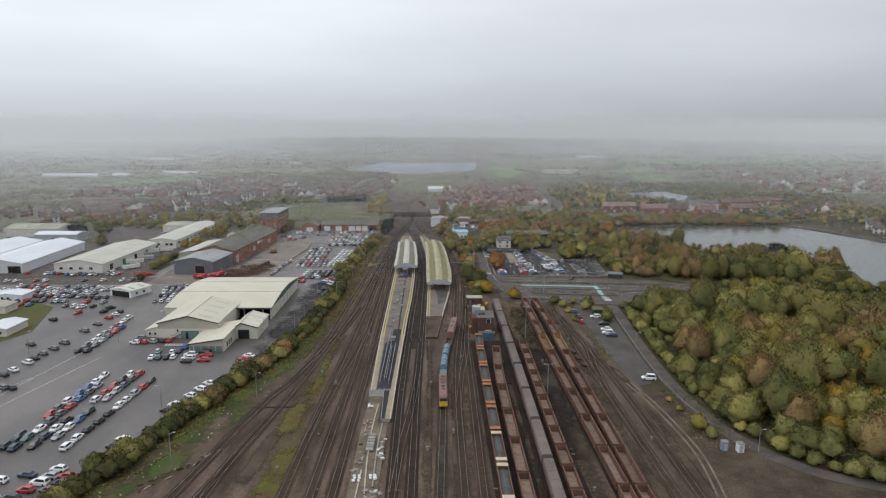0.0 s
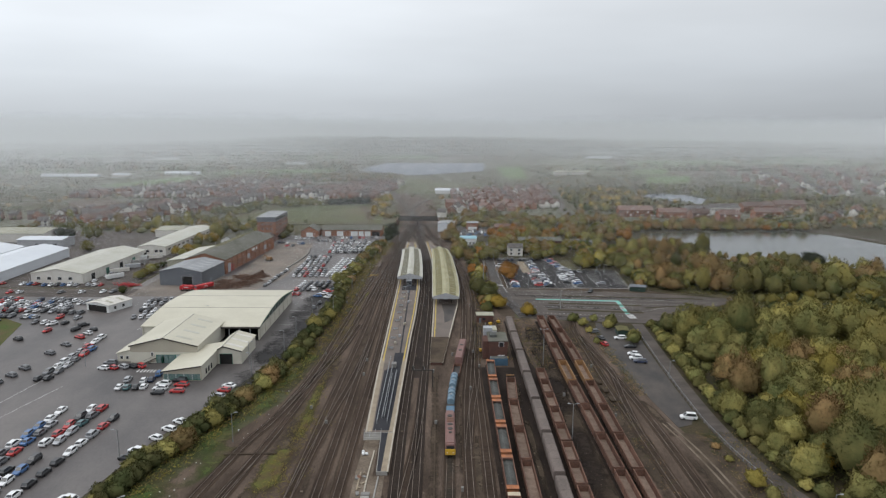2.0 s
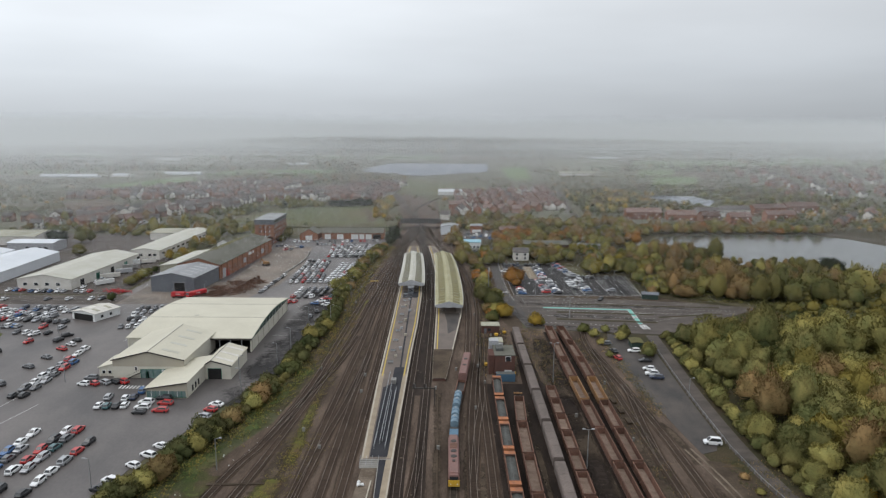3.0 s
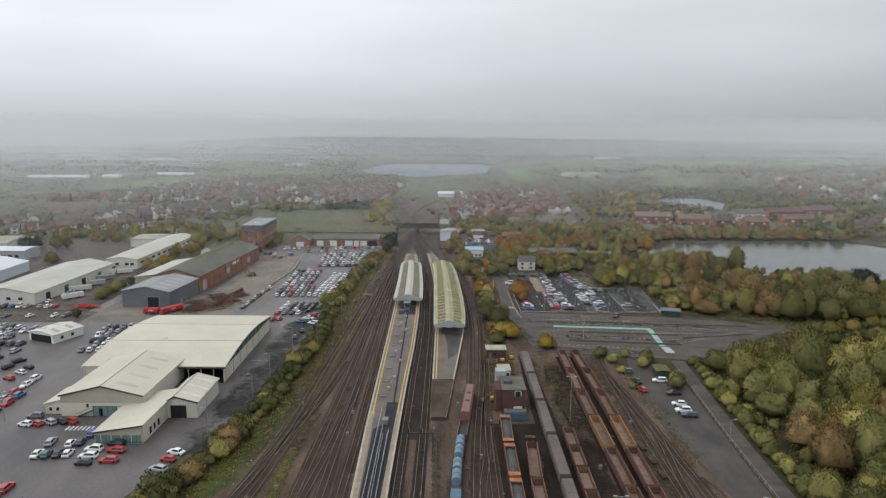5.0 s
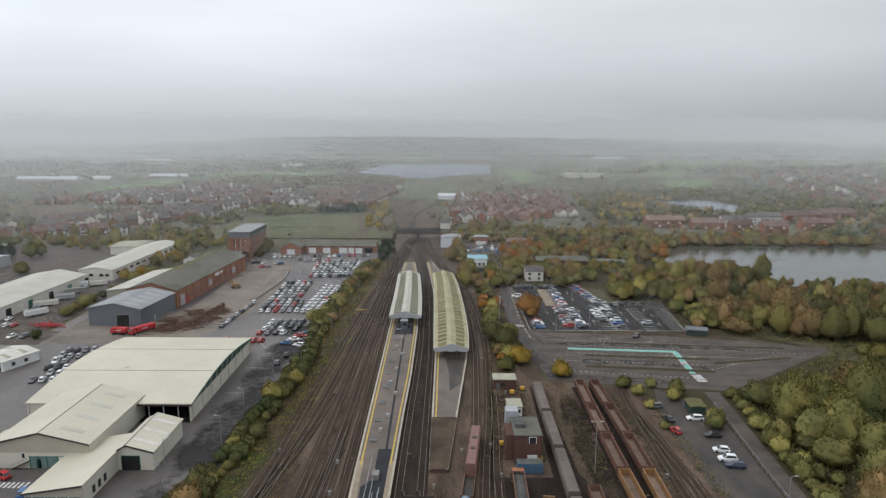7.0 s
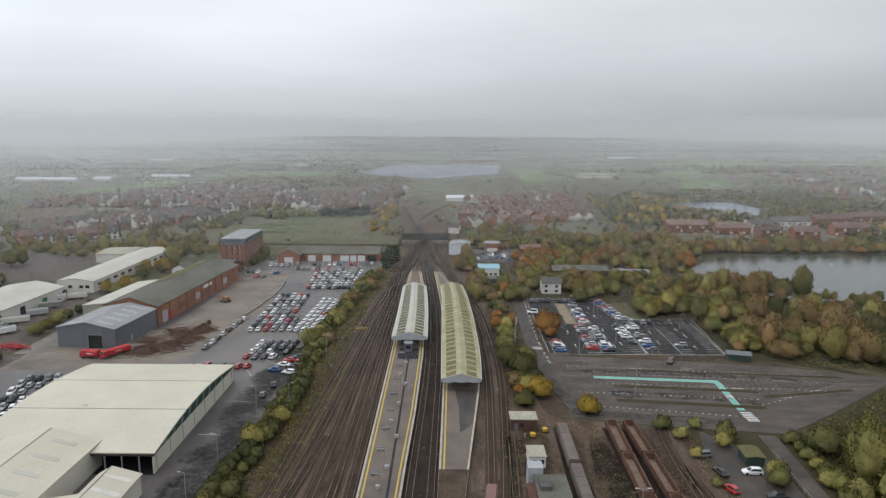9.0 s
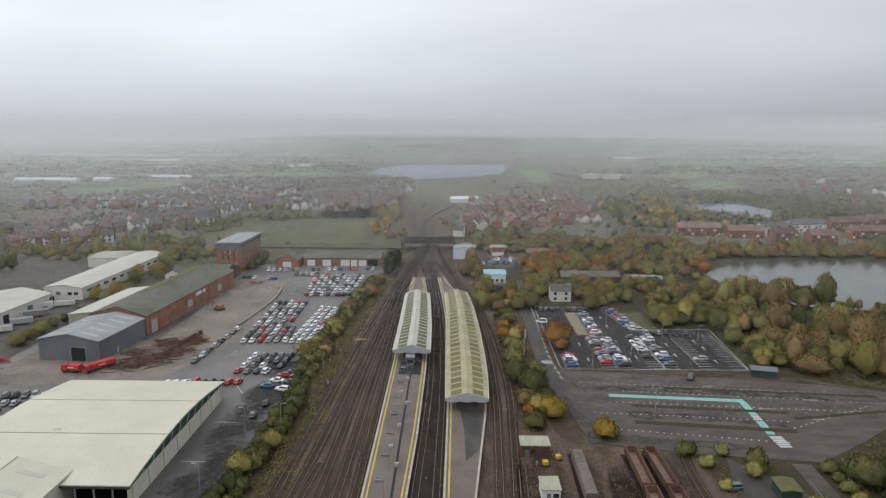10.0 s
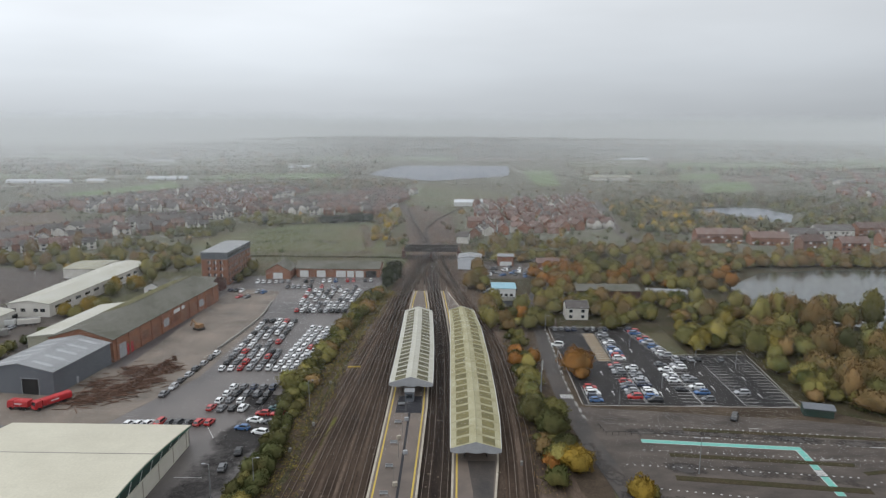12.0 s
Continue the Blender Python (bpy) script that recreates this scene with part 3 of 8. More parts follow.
structure("kerb_verge", S([(34, 358), (100, 352), (143, 344), (118, 354), (101, 367), (34, 367)], -0.2, 0.03), "dirt", "bare verge between road and car park", "ground")
structure("wood_edge", S([(82, 400), (104, 364), (146, 342), (126, 357), (114, 370), (122, 440), (82, 450)], -0.25, 0.01), "woodland_floor", "leaf litter below the trees by the car park", "ground")
structure("road_margin", S([(14, 312), (34, 312), (40, 440), (44, 500), (6, 500), (16, 440)], -0.25, -0.005), "dirt", "brown earth beside the approach road", "ground")
strip("damp_tarmac", [(-62, 228), (-60, 245), (-58.5, 290), (-57, 340), (-57, 375)], 15, 0.03, "tarmac_dark", "damp dark tarmac beside the auction hall", 7.0)
structure("station_road", S([(36, 312), (62, 306.5), (90, 303), (106, 314), (143, 342), (143, 345), (116, 353.5), (94, 357.5), (37, 364.5), (33, 365), (33.5, 340)], -0.2, 0.06), "tarmac_worn", "worn grey forecourt road and coach bays", "road")
for a, b, w in (((52, 336.2), (95, 332), 1.8), ((50, 325), (92, 320), 2.2), ((60, 350.5), (128, 344.5), 1.6), ((95, 328), (125, 334), 1.5)):
    structure("grass_strip", ribbon(bmesh.new(), curve_points([a, b], 8), 0, w, -0.1, 0.12), "woodland_floor", "thin dull grass strip between road bays", "ground")
ROAD = curve_points([(38, 312), (35.5, 330), (32.8, 352), (31.2, 382), (32, 428), (32.5, 462), (35, 492), (47, 524)], 5)
structure("access_road", ribbon(bmesh.new(), ROAD, 0, 5.0, -0.2, 0.065), "lot_tarmac", "narrow grey station approach road", "road")
CARPARK = [(36.5, 366.5), (98.5, 366.5), (102, 412), (76, 411), (70.5, 444), (36.5, 443)]
structure("car_park", S(CARPARK, -0.2, 0.05), "tarmac_dark", "dark tarmac station car park with white bays", "ground")
# two darker strips laid over the paler dirt
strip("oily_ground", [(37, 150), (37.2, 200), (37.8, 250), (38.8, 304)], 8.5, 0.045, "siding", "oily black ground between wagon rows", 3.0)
strip("oily_ground", [(22, 252), (21, 280), (22, 312)], 9, 0.045, "track_bed", "dark dirty ground round the yard office", 6.0)
for line, w in (([(40, 350), (75, 347), (120, 341)], 5), ([(45, 330), (70, 328), (100, 322)], 6), ([(32, 318), (50, 314), (80, 310)], 5), ([(30, 345), (34, 330), (40, 318)], 6)):
    strip("road_stain", line, w, 0.066, "lot_tarmac", "dark stained and patched road surface", w + line[0][0])
bm, rim = bmesh.new(), bmesh.new()
for a, b in (((47, 343.6), (86.3, 340.2)), ((85.45, 339.3), (84.9, 329.6)), ((84.7, 326.4), (84.2, 318))):
    ribbon(bm, [Vector(a), Vector(b)], 0, 1.7, 0.05, 0.085)
    for off in (-0.93, 0.93):
        ribbon(rim, [Vector(a), Vector(b)], off, 0.12, 0.05, 0.085)
structure("cycle_strip", bm, "teal", "teal painted crossing strip on the road", "road marking")
structure("strip_edge", rim, "line_white", "thin white edge lines of the teal strip", "road marking")
bm = bmesh.new()
for k in range(3):
    box(bm, 83.7, 85.9, 327.0 + k * 0.9, 327.5 + k * 0.9, 0.05, 0.09)
for k in range(6):
    box(bm, 83.0, 86.2, 316.2 - k * 1.1, 316.8 - k * 1.1, 0.05, 0.09)
for x0, y0, x1, y1, n in ((40, 354, 130, 345, 48), (52, 347, 134, 338.4, 44), (46, 338.6, 120, 333, 38), (40, 331, 94, 326, 30), (45, 320, 88, 313, 24), (92, 322, 122, 338, 14)):
    for k in range(n):
        x, y = x0 + (x1 - x0) * k / n, y0 + (y1 - y0) * k / n
        box(bm, x, x + 0.5, y - 0.12, y + 0.12, 0.05, 0.09)
for off in (2.3, 2.75):
    for a, b in zip(ROAD[9:26], ROAD[10:27]):
        ribbon(bm, [a, a + (b - a) * 0.6], off, 0.13, 0.05, 0.09)
for x0, x1, y in ((88, 92, 334.6), (78, 81, 351.6), (104, 108, 341.5), (100, 103, 327.5)):
    box(bm, x0, x1, y - 0.09, y + 0.09, 0.05, 0.09)
for k in range(7):
    box(bm, 30.5 + k * 0.5, 30.75 + k * 0.5, 371, 374, 0.05, 0.09)
structure("road_markings", bm, "line_white", "worn white dashes and zebra bars on the road", "road marking")

bm = bmesh.new()
for k in range(7):
    box(bm, -100.5 + k * 1.1, -100.0 + k * 1.1, 244.5, 247.0, 0.0, 0.035)
for a, b in (((-132, 197), (-126.5, 243)), ((-127, 188), (-118, 232)), ((-137, 190), (-131, 212)), ((-150, 200), (-139, 214)), ((-121, 292), (-118, 306)), ((-66, 300), (-60, 300)), ((-66, 322), (-59.5, 322)), ((-70, 352), (-64, 342))):
    ribbon(bm, [Vector(a), Vector(b)], 0, 0.14, 0.0, 0.034)
structure("yard_lines", bm, "line_white", "faded white lines on the yard tarmac", "road marking")

# the lake and a second pond
structure("lake", S([(128, 494), (138, 466), (170, 444), (228, 446), (240, 410), (244, 376), (230, 340), (222, 300), (260, 270), (420, 300), (420, 470), (330, 470), (305, 545), (285, 564), (205, 561), (168, 552), (140, 520)], -0.4, -0.02),
          material("lake_water", (0.045, 0.055, 0.055), (0.055, 0.06, 0.055), 0.02, 0.5, 0.16, 0.05, spec=0.45, grain=0.05), "still grey lake reflecting the clouds", "water")
POND = [(221, 815), (230, 853), (284, 873), (307, 866), (314, 814), (288, 763), (266, 762), (262, 796)]
structure("pond", S(POND, -0.4, -0.01), M["solar"], "pale distant pond among trees", "water")
structure("lakeside_road", ribbon(bmesh.new(), curve_points([(210, 578), (290, 577), (318, 545), (345, 470), (420, 440)], 8), 0, 6, -0.2, 0.05), "tarmac_worn", "pale road along the far shore", "road")
structure("town_road", ribbon(bmesh.new(), curve_points([(128, 640), (126, 700), (138, 800), (150, 920), (140, 1010)], 10), 0, 8, -0.2, 0.05), "tarmac_worn", "pale straight street through the houses", "road")

structure("wood_floor", S([(2, 438), (130, 438), (300, 430), (420, 430), (420, 600), (300, 640), (2, 640)], -0.35, -0.05), "woodland_floor", "leaf litter under the trees round the lake", "ground")
# distant fields
rng = random.Random(5)
FIELDS = [([(-472, 960), (-424, 943), (-367, 1065), (-413, 1156)], "field_green"), ([(-405, 761), (-325, 644), (-312, 714), (-379, 803)], "field_brown"),
          ([(-62, 880), (42, 860), (62, 1000), (-38, 1115), (-74, 1105)], "field_dull"), ([(110, 1112), (144, 1125), (176, 1465), (118, 1442)], "field_green"),
          ([(351, 1166), (443, 1220), (384, 1057), (306, 1026)], "field_green"), ([(479, 1764), (782, 1822), (647, 1523), (401, 1464)], "field_green"),
          ([(268, 1760), (460, 1922), (350, 1479), (213, 1430)], "field_dull"), ([(390, 1391), (467, 1414), (421, 1264), (346, 1238)], "field_green")]
for pts, key in FIELDS:
    structure("field", S(pts, -0.3, 0.02), key, "distant farm field", "field")
HEDGED = []
for j in range(11):
    y0 = 1180 + j * 150 + j * j * 22
    y1 = 1180 + (j + 1) * 150 + (j + 1) ** 2 * 22
    n = 12 + j * 2
    for i in range(n):
        w = 0.95 * y1
        x0, x1 = -w + 2 * w * i / n, -w + 2 * w * (i + 1) / n
        xm = (x0 + x1) / 2
        if (-230 < xm < 170 and y0 < 1600) or abs(xm) > 0.8 * y1:
            continue
        g, sh = 4, rng.uniform(-40, 40)
        if abs(xm) < 0.78 * y0:
            HEDGED.append((x0 + sh * 0.3, x1 + sh * 0.3, y0, y1, sh))
        structure("field", S([(x0 + g + sh * 0.3, y0 + g), (x1 - g + sh * 0.3, y0 + g + rng.uniform(-9, 9)), (x1 - g + sh, y1 - g), (x0 + g + sh, y1 - g + rng.uniform(-9, 9))], -0.3, -0.05 + 0.004 * (i % 7) + 0.03 * (j % 2)),
                  rng.choice(["field_green", "field_green", "field_dull", "field_dull", "field_brown", "meadow"]), "distant farm field edged by hedges", "field")
# ---- tracks ----
TRACKS = {
    "A": [(-62, 110), (-50.5, 187), (-45.4, 209), (-41, 245), (-38.8, 300), (-37, 345), (-34, 413), (-31, 471), (-29.6, 535), (-22, 600)],
    "B": [(-56, 110), (-44.7, 187), (-38.5, 244), (-34.5, 300), (-32.8, 345), (-30.3, 413), (-28.3, 471), (-26.5, 535), (-20, 600)],
    "C": [(-34, 110), (-32.5, 187), (-31, 244), (-29.7, 300), (-29.3, 345), (-27.9, 413), (-27, 467), (-25.4, 535), (-18.5, 600)],
    "D": [(-27.5, 110), (-26.5, 187), (-26, 244), (-25.6, 300), (-25.6, 345), (-25.2, 420), (-25.2, 480), (-23, 535), (-17, 600)],
    "E": [(-22.5, 110), (-21.9, 190), (-21.5, 250), (-21.8, 312), (-22.2, 369), (-23, 430), (-23.7, 483), (-22, 530), (-20.5, 600), (-34, 696), (-45, 779), (-67, 920), (-81, 1019), (-100, 1150)],
    "F": [(-8.6, 110), (-9.4, 180), (-9.3, 218), (-8.5, 281), (-7.7, 320), (-7.5, 361), (-9.6, 440), (-11.2, 470), (-14.5, 520), (-18, 600), (-30, 696), (-41, 779), (-63, 920), (-77, 1019), (-96, 1150)],
    "G": [(-4.6, 110), (-4.6, 200), (-4.1, 252), (-3.6, 316), (-3.5, 345), (-5, 420), (-10.4, 500), (-13, 560), (-16, 600), (-25, 696), (-19, 761), (-5, 822), (12, 886)],
    "H": [(1.2, 110), (3.3, 181), (3.8, 207), (4.9, 228), (6.9, 246), (9.6, 273), (11.8, 318), (12.6, 340), (12.6, 364), (11.8, 395), (8.9, 440), (2.1, 483), (-6.9, 551), (-12, 600)],
    "I": [(7.3, 110), (8.3, 200), (10.6, 245), (13.6, 280), (15.9, 318), (17, 345), (16.6, 373), (13.9, 421), (6.5, 473), (-3.9, 536), (-11, 600)],
    "J": [(11.4, 110), (12.6, 190), (13.4, 245), (15.2, 275), (16.4, 300)],
    "orange": [(16.3, 110), (17, 181), (17.6, 231), (18.2, 252)],
    "brown": [(20.9, 110), (21.6, 181), (22.4, 216), (24, 240)],
    "covered": [(27.3, 110), (28.7, 200), (29.1, 240), (29.7, 295), (30, 306)],
    "tippler": [(31.6, 110), (33, 190), (34.1, 242)],
    "left": [(42.9, 110), (42.6, 190), (42.6, 254), (43.3, 304)],
    "right": [(46.4, 110), (47.3, 190), (47.9, 230), (48.4, 262), (47.9, 306)],
    "K": [(55.6, 100), (55, 190), (54.8, 241), (55.6, 290), (57, 305)],
    "L": [(60, 100), (60.6, 190), (59, 240), (56.2, 285)],
    "X1": [(-45.4, 209), (-40, 240), (-35, 270), (-32.2, 300)],
    "X3": [(-32.9, 165), (-30.4, 205), (-27.4, 240), (-25.8, 275)],
    "X4": [(8.2, 190), (10.2, 215), (12.6, 235), (13.6, 250)],
    "X5": [(-44.7, 187), (-49, 160), (-51, 130), (-52, 105)],
    "X6": [(-11.2, 470), (-14.8, 510), (-19.6, 545), (-21, 560)],
    "X7": [(2.1, 483), (-5.5, 520), (-11.5, 550), (-13.3, 575)],
    "X8": [(-27, 467), (-24, 505), (-19.5, 545), (-16.6, 580)],
    "X9": [(-8.7, 140), (-7.6, 165), (-5.6, 190), (-4.6, 215)],
    "X10": [(55, 200), (56.6, 222), (58.4, 240), (58.9, 250)],
}
for k, v in TRACKS.items():
    if v[0][1] <= 110 and k[0] != "X":
        (x0, y0), (x1, y1) = v[:2]
        v.insert(0, (x0 - (x1 - x0) / (y1 - y0) * 270, y0 - 270))
LINES = {k: curve_points(v, 5.0) for k, v in TRACKS.items()}
for k, line in LINES.items():
    track = thing("railway_track", Matrix(), "rusty railway track on dark ballast", "track", "yard tracks", "structure")
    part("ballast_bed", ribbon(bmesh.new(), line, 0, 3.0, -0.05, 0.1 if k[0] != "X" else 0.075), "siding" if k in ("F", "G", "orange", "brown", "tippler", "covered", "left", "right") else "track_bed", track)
    bm, s, total = bmesh.new(), 0.3 if k[0] == "X" or k == "J" else 235.3, sum((b - a).length for a, b in zip(line, line[1:]))
    while s < min(total, 600):
        p, h = at_length(line, s)
        c, d = math.cos(radians(h)), math.sin(radians(h))
        q = [(p.x + c * u - d * w, p.y + d * u + c * w) for u, w in ((-1.25, -0.13), (1.25, -0.13), (1.25, 0.13), (-1.25, 0.13))]
        vs = [bm.verts.new((x, y, 0.135)) for x, y in q]
        lo = [bm.verts.new((x, y, 0.05)) for x, y in q]
        bm.faces.new(vs)
        for i in range(4):
            bm.faces.new((lo[i], lo[(i + 1) % 4], vs[(i + 1) % 4], vs[i]))
        s += 0.72
    tagged(part("sleepers", bm, "sleeper", track), kind="stuff")
    for off in (-0.75, 0.75):
        part("rail", ribbon(bmesh.new(), line, off, 0.085, 0.1, 0.29), "rail", track)


# ---- platforms ----
def interp(table, y):
    for (y0, a), (y1, b) in zip(table, table[1:]):
        if y <= y1:
            return a + (b - a) * max(0.0, (y - y0)) / (y1 - y0)
    return table[-1][1]


def stations(lo, hi, step):
    n = max(1, round((hi - lo) / step))
    return [lo + (hi - lo) * k / n for k in range(n + 1)]


def sheet(bm, left, right, ys, z0, z1):
    """A long slab between two side lines, each given as (y, x) rows."""
    rows = []
    for y in ys:
        a, b = interp(left, y), interp(right, y)
        rows.append([bm.verts.new(p) for p in ((a, y, z0), (a, y, z1), (b, y, z1), (b, y, z0))])
    for p, q in zip(rows, rows[1:]):
        for i in range(4):
            j = (i + 1) % 4
            bm.faces.new((p[i], q[i], q[j], p[j]))
    bm.faces.new(rows[0])
    bm.faces.new(rows[-1][::-1])
    return bm


def shifted(side, d):
    return [(y, x + d) for y, x in side]


P1L = [(177, -18.3), (198, -19.0), (249, -19.9), (312, -20.3), (369, -20.7), (430, -21.5), (483, -22.1), (500, -21.8)]
P1R = [(177, -11.3), (218, -11.0), (281, -10.1), (313, -9.3), (361, -9.1), (420, -10.4), (466, -12.8), (500, -15.6)]
P1R2 = [(177, -11.3), (218, -11.0), (281, -10.1), (313, -9.3)]
P2L = [(252, -2.5), (316, -2.0), (345, -1.9), (385, -2.6), (420, -3.5), (460, -5.8), (500, -8.8)]
P2R = [(252, 2.1), (330, 9.4), (365, 10.3), (395, 9.5), (426, 7.4), (466, 1.5), (500, -5.5)]
for left, right, y0, y1, name in ((P1L, P1R, 198, 500, "long grey island platform with pale edges"), (P2L, P2R, 252, 500, "tapering grey island platform with pale edges")):
    pf = thing("platform", Matrix(), name, "platform", "station platforms", "structure")
    ys = stations(y0, y1, 6)
    part("platform_body", sheet(bmesh.new(), shifted(left, 0.3), shifted(right, -0.3), ys, 0, 0.95), "brick_dark", pf)
    part("platform_surface", sheet(bmesh.new(), shifted(left, 0.5), shifted(right, -0.5), ys, 0.9, 1.0), "paving", pf)
    for a, b in ((0.0, 0.5), (-0.5, 0.0)):
        side = left if b > 0 else right
        n = 0
        for y in stations(y0, y1 - 6, 6.0):
            bm = bmesh.new()
            xa, xb = interp(side, y), interp(side, y + 5.96)
            vs = [(xa + a, y), (xa + b, y), (xb + b, y + 5.96), (xb + a, y + 5.96)]
            slab(bm, vs, 0.8, 1.02)
            part("coping_slab", bm, "coping", pf)
    lined = stations(254, 500, 6)
    for d in (1.0,):
        part("yellow_line", sheet(bmesh.new(), shifted(left, d), shifted(left, d + 0.42), lined, 0.95, 1.012), "line_yellow", pf)
        if left is P1L:
            part("yellow_line", sheet(bmesh.new(), shifted(right, -d - 0.42), shifted(right, -d), lined, 0.95, 1.012), "line_yellow", pf)
    # tarmac patches and a drain line along the middle
    if left is P1L:
        part("drain_strip", sheet(bmesh.new(), [(255, -13.5), (500, -15.5)], [(255, -12.9), (500, -14.9)], stations(250, 366, 8), 0.95, 1.014), "new_tarmac", pf)
        part("new_surface", sheet(bmesh.new(), [(198, -17.0), (244, -17.6), (247, -15.2)], [(198, -12.7), (258, -12.0)], stations(199, 262, 3), 0.95, 1.016), "new_tarmac", pf, "new dark tarmac")
        part("edge_paving", sheet(bmesh.new(), shifted(left, 0.5), shifted(left, 1.75), stations(198.2, 256, 6), 0.95, 1.009), "edge_paving", pf, "tan edge paving")
        part("edge_paving", sheet(bmesh.new(), shifted(right, -1.75), shifted(right, -0.5), stations(198.2, 256, 6), 0.95, 1.009), "edge_paving", pf, "tan edge paving")
        part("repair_patch", sheet(bmesh.new(), [(300, -18), (400, -18)], [(300, -9), (400, -12)], [357, 369], 0.95, 1.018), "new_tarmac", pf)
    else:
        part("old_surface", sheet(bmesh.new(), shifted(left, 0.05), shifted(right, -0.05), stations(252.1, 281, 6), 0.95, 1.03), "dirt", pf, "old brown gravel surface")
        part("repair_patch", S([(3.0, 300), (6.6, 306), (8.4, 330), (1.8, 330), (2.8, 316)], 0.95, 1.014), "lot_tarmac", pf, "dark repaired tarmac")
# the narrow far tongue of the first platform, still being built
tongue = thing("platform_extension", Matrix(), "dark new tarmac platform end with pale edge", "platform", kind="structure")
part("platform_body", sheet(bmesh.new(), [(177, -14.2), (198, -14.8)], shifted(P1R2, -0.3), stations(177, 198, 6), 0, 0.95), "concrete", tongue)
part("platform_surface", sheet(bmesh.new(), [(177, -14.0), (198, -14.6)], shifted(P1R2, -1.75), stations(177.2, 197.6, 6), 0.9, 1.0), "new_tarmac", tongue)
part("edge_paving", sheet(bmesh.new(), shifted(P1R2, -1.75), shifted(P1R2, -0.4), stations(177.2, 197.6, 6), 0.9, 1.0), "edge_paving", tongue, "tan edge paving")
part("platform_edge", sheet(bmesh.new(), shifted(P1R2, -0.4), P1R2, stations(177, 198, 6), 0.8, 1.02), "coping", tongue)


# ---- canopies ----
def canopy(left, right, y0, y1, eave, rise, sheet_mat, light_mat, pitch, label):
    """A low pitched roof between two eaves with a row of rooflights in each slope, gable fascias, columns and a building below."""
    ob = thing("platform_canopy", Matrix(), label, "canopy", "station canopies")

    def at(y, u, lift=0.0):
        a, b = interp(left, y), interp(right, y)
        return Vector((a + (b - a) * u, y, eave + rise * (1 - abs(2 * u - 1)) + lift))
    for u0, u1 in ((0.0, 0.5), (0.5, 1.0)):
        bm, prev = bmesh.new(), None
        for y in stations(y0, y1, 3):
            row = [bm.verts.new(at(y, u, lift)) for u, lift in ((u0, 0), (u1, 0), (u1, -0.18), (u0, -0.18))]
            if prev:
                for i in range(4):
                    bm.faces.new((prev[i], prev[(i + 1) % 4], row[(i + 1) % 4], row[i]))
            else:
                bm.faces.new(row[::-1])
            prev = row
        bm.faces.new(prev)
        bmesh.ops.recalc_face_normals(bm, faces=bm.faces[:])
        part("roof_slope", bm, sheet_mat, ob)
    # ribs between the sheets
    y = y0 + pitch
    while y < y1 - 0.5:
        for u0, u1 in ((0.02, 0.49), (0.51, 0.98)):
            bm = bmesh.new()
            vs = [at(y - 0.07, u0, 0.0), at(y - 0.07, u1, 0.0), at(y + 0.07, u1, 0.0), at(y + 0.07, u0, 0.0)]
            lo = [bm.verts.new(v) for v in vs]
            hi = [bm.verts.new(v + Vector((0, 0, 0.09))) for v in vs]
            bm.faces.new(hi)
            for i in range(4):
                bm.faces.new((lo[i], lo[(i + 1) % 4], hi[(i + 1) % 4], hi[i]))
            part("rib", bm, sheet_mat, ob)
        y += pitch
    y = y0 + pitch * 0.55
    while y < y1 - pitch * 0.5:
        for u0, u1 in ((0.12, 0.37), (0.63, 0.88)):
            bm = bmesh.new()
            vs = [at(y - pitch * 0.36, u0), at(y - pitch * 0.36, u1), at(y + pitch * 0.36, u1), at(y + pitch * 0.36, u0)]
            lo = [bm.verts.new(v + Vector((0, 0, -0.02))) for v in vs]
            hi = [bm.verts.new(v + Vector((0, 0, 0.05))) for v in vs]
            bm.faces.new(hi)
            for i in range(4):
                bm.faces.new((lo[i], lo[(i + 1) % 4], hi[(i + 1) % 4], hi[i]))
            part("rooflight", bm, light_mat, ob)
        y += pitch
    bm, prev = bmesh.new(), None
    for y in stations(y0, y1, 3):
        row = [bm.verts.new(at(y, u, lift)) for u, lift in ((0.475, 0.06), (0.5, 0.16), (0.525, 0.06))]
        if prev:
            for i in range(2):
                bm.faces.new((prev[i], prev[i + 1], row[i + 1], row[i]))
        prev = row
    part("ridge_cap", bm, sheet_mat, ob)
    for yy, side in ((y0, -1), (y1, 1)):
        bm = bmesh.new()
        n = 24
        top = [at(yy, k / n, 0.12) for k in range(n + 1)]
        low = [at(yy, k / n, 0) for k in range(n + 1)]
        for k, v in enumerate(low):
            v.z = eave - 0.75 - 0.35 * abs(math.sin(k / n * math.pi * 3))
        for d in (0.0, 0.12):
            t = [bm.verts.new(v + Vector((0, side * (0.01 + d), 0))) for v in top]
            w = [bm.verts.new(v + Vector((0, side * (0.01 + d), 0))) for v in low]
            for k in range(n):
                bm.faces.new((w[k], w[k + 1], t[k + 1], t[k]))
        part("gable_fascia", bm, "grey_paint", ob, "pale grey painted gable valance")
    for s in (left, right):
        bm = sheet(bmesh.new(), shifted(s, -0.06), shifted(s, 0.06), stations(y0, y1, 4), eave - 0.55, eave + 0.1)
        part("eaves_fascia", bm, "white_paint", ob)
    for y in stations(y0 + 4, y1 - 4, 9):
        for u in (0.28, 0.72):
            p = at(y, u)
            part("column", cyl(bmesh.new(), (p.x, p.y, 1.0), (p.x, p.y, p.z - 0.1), 0.14, 0.12, 8), "dark_metal", ob)
    bm = bmesh.new()
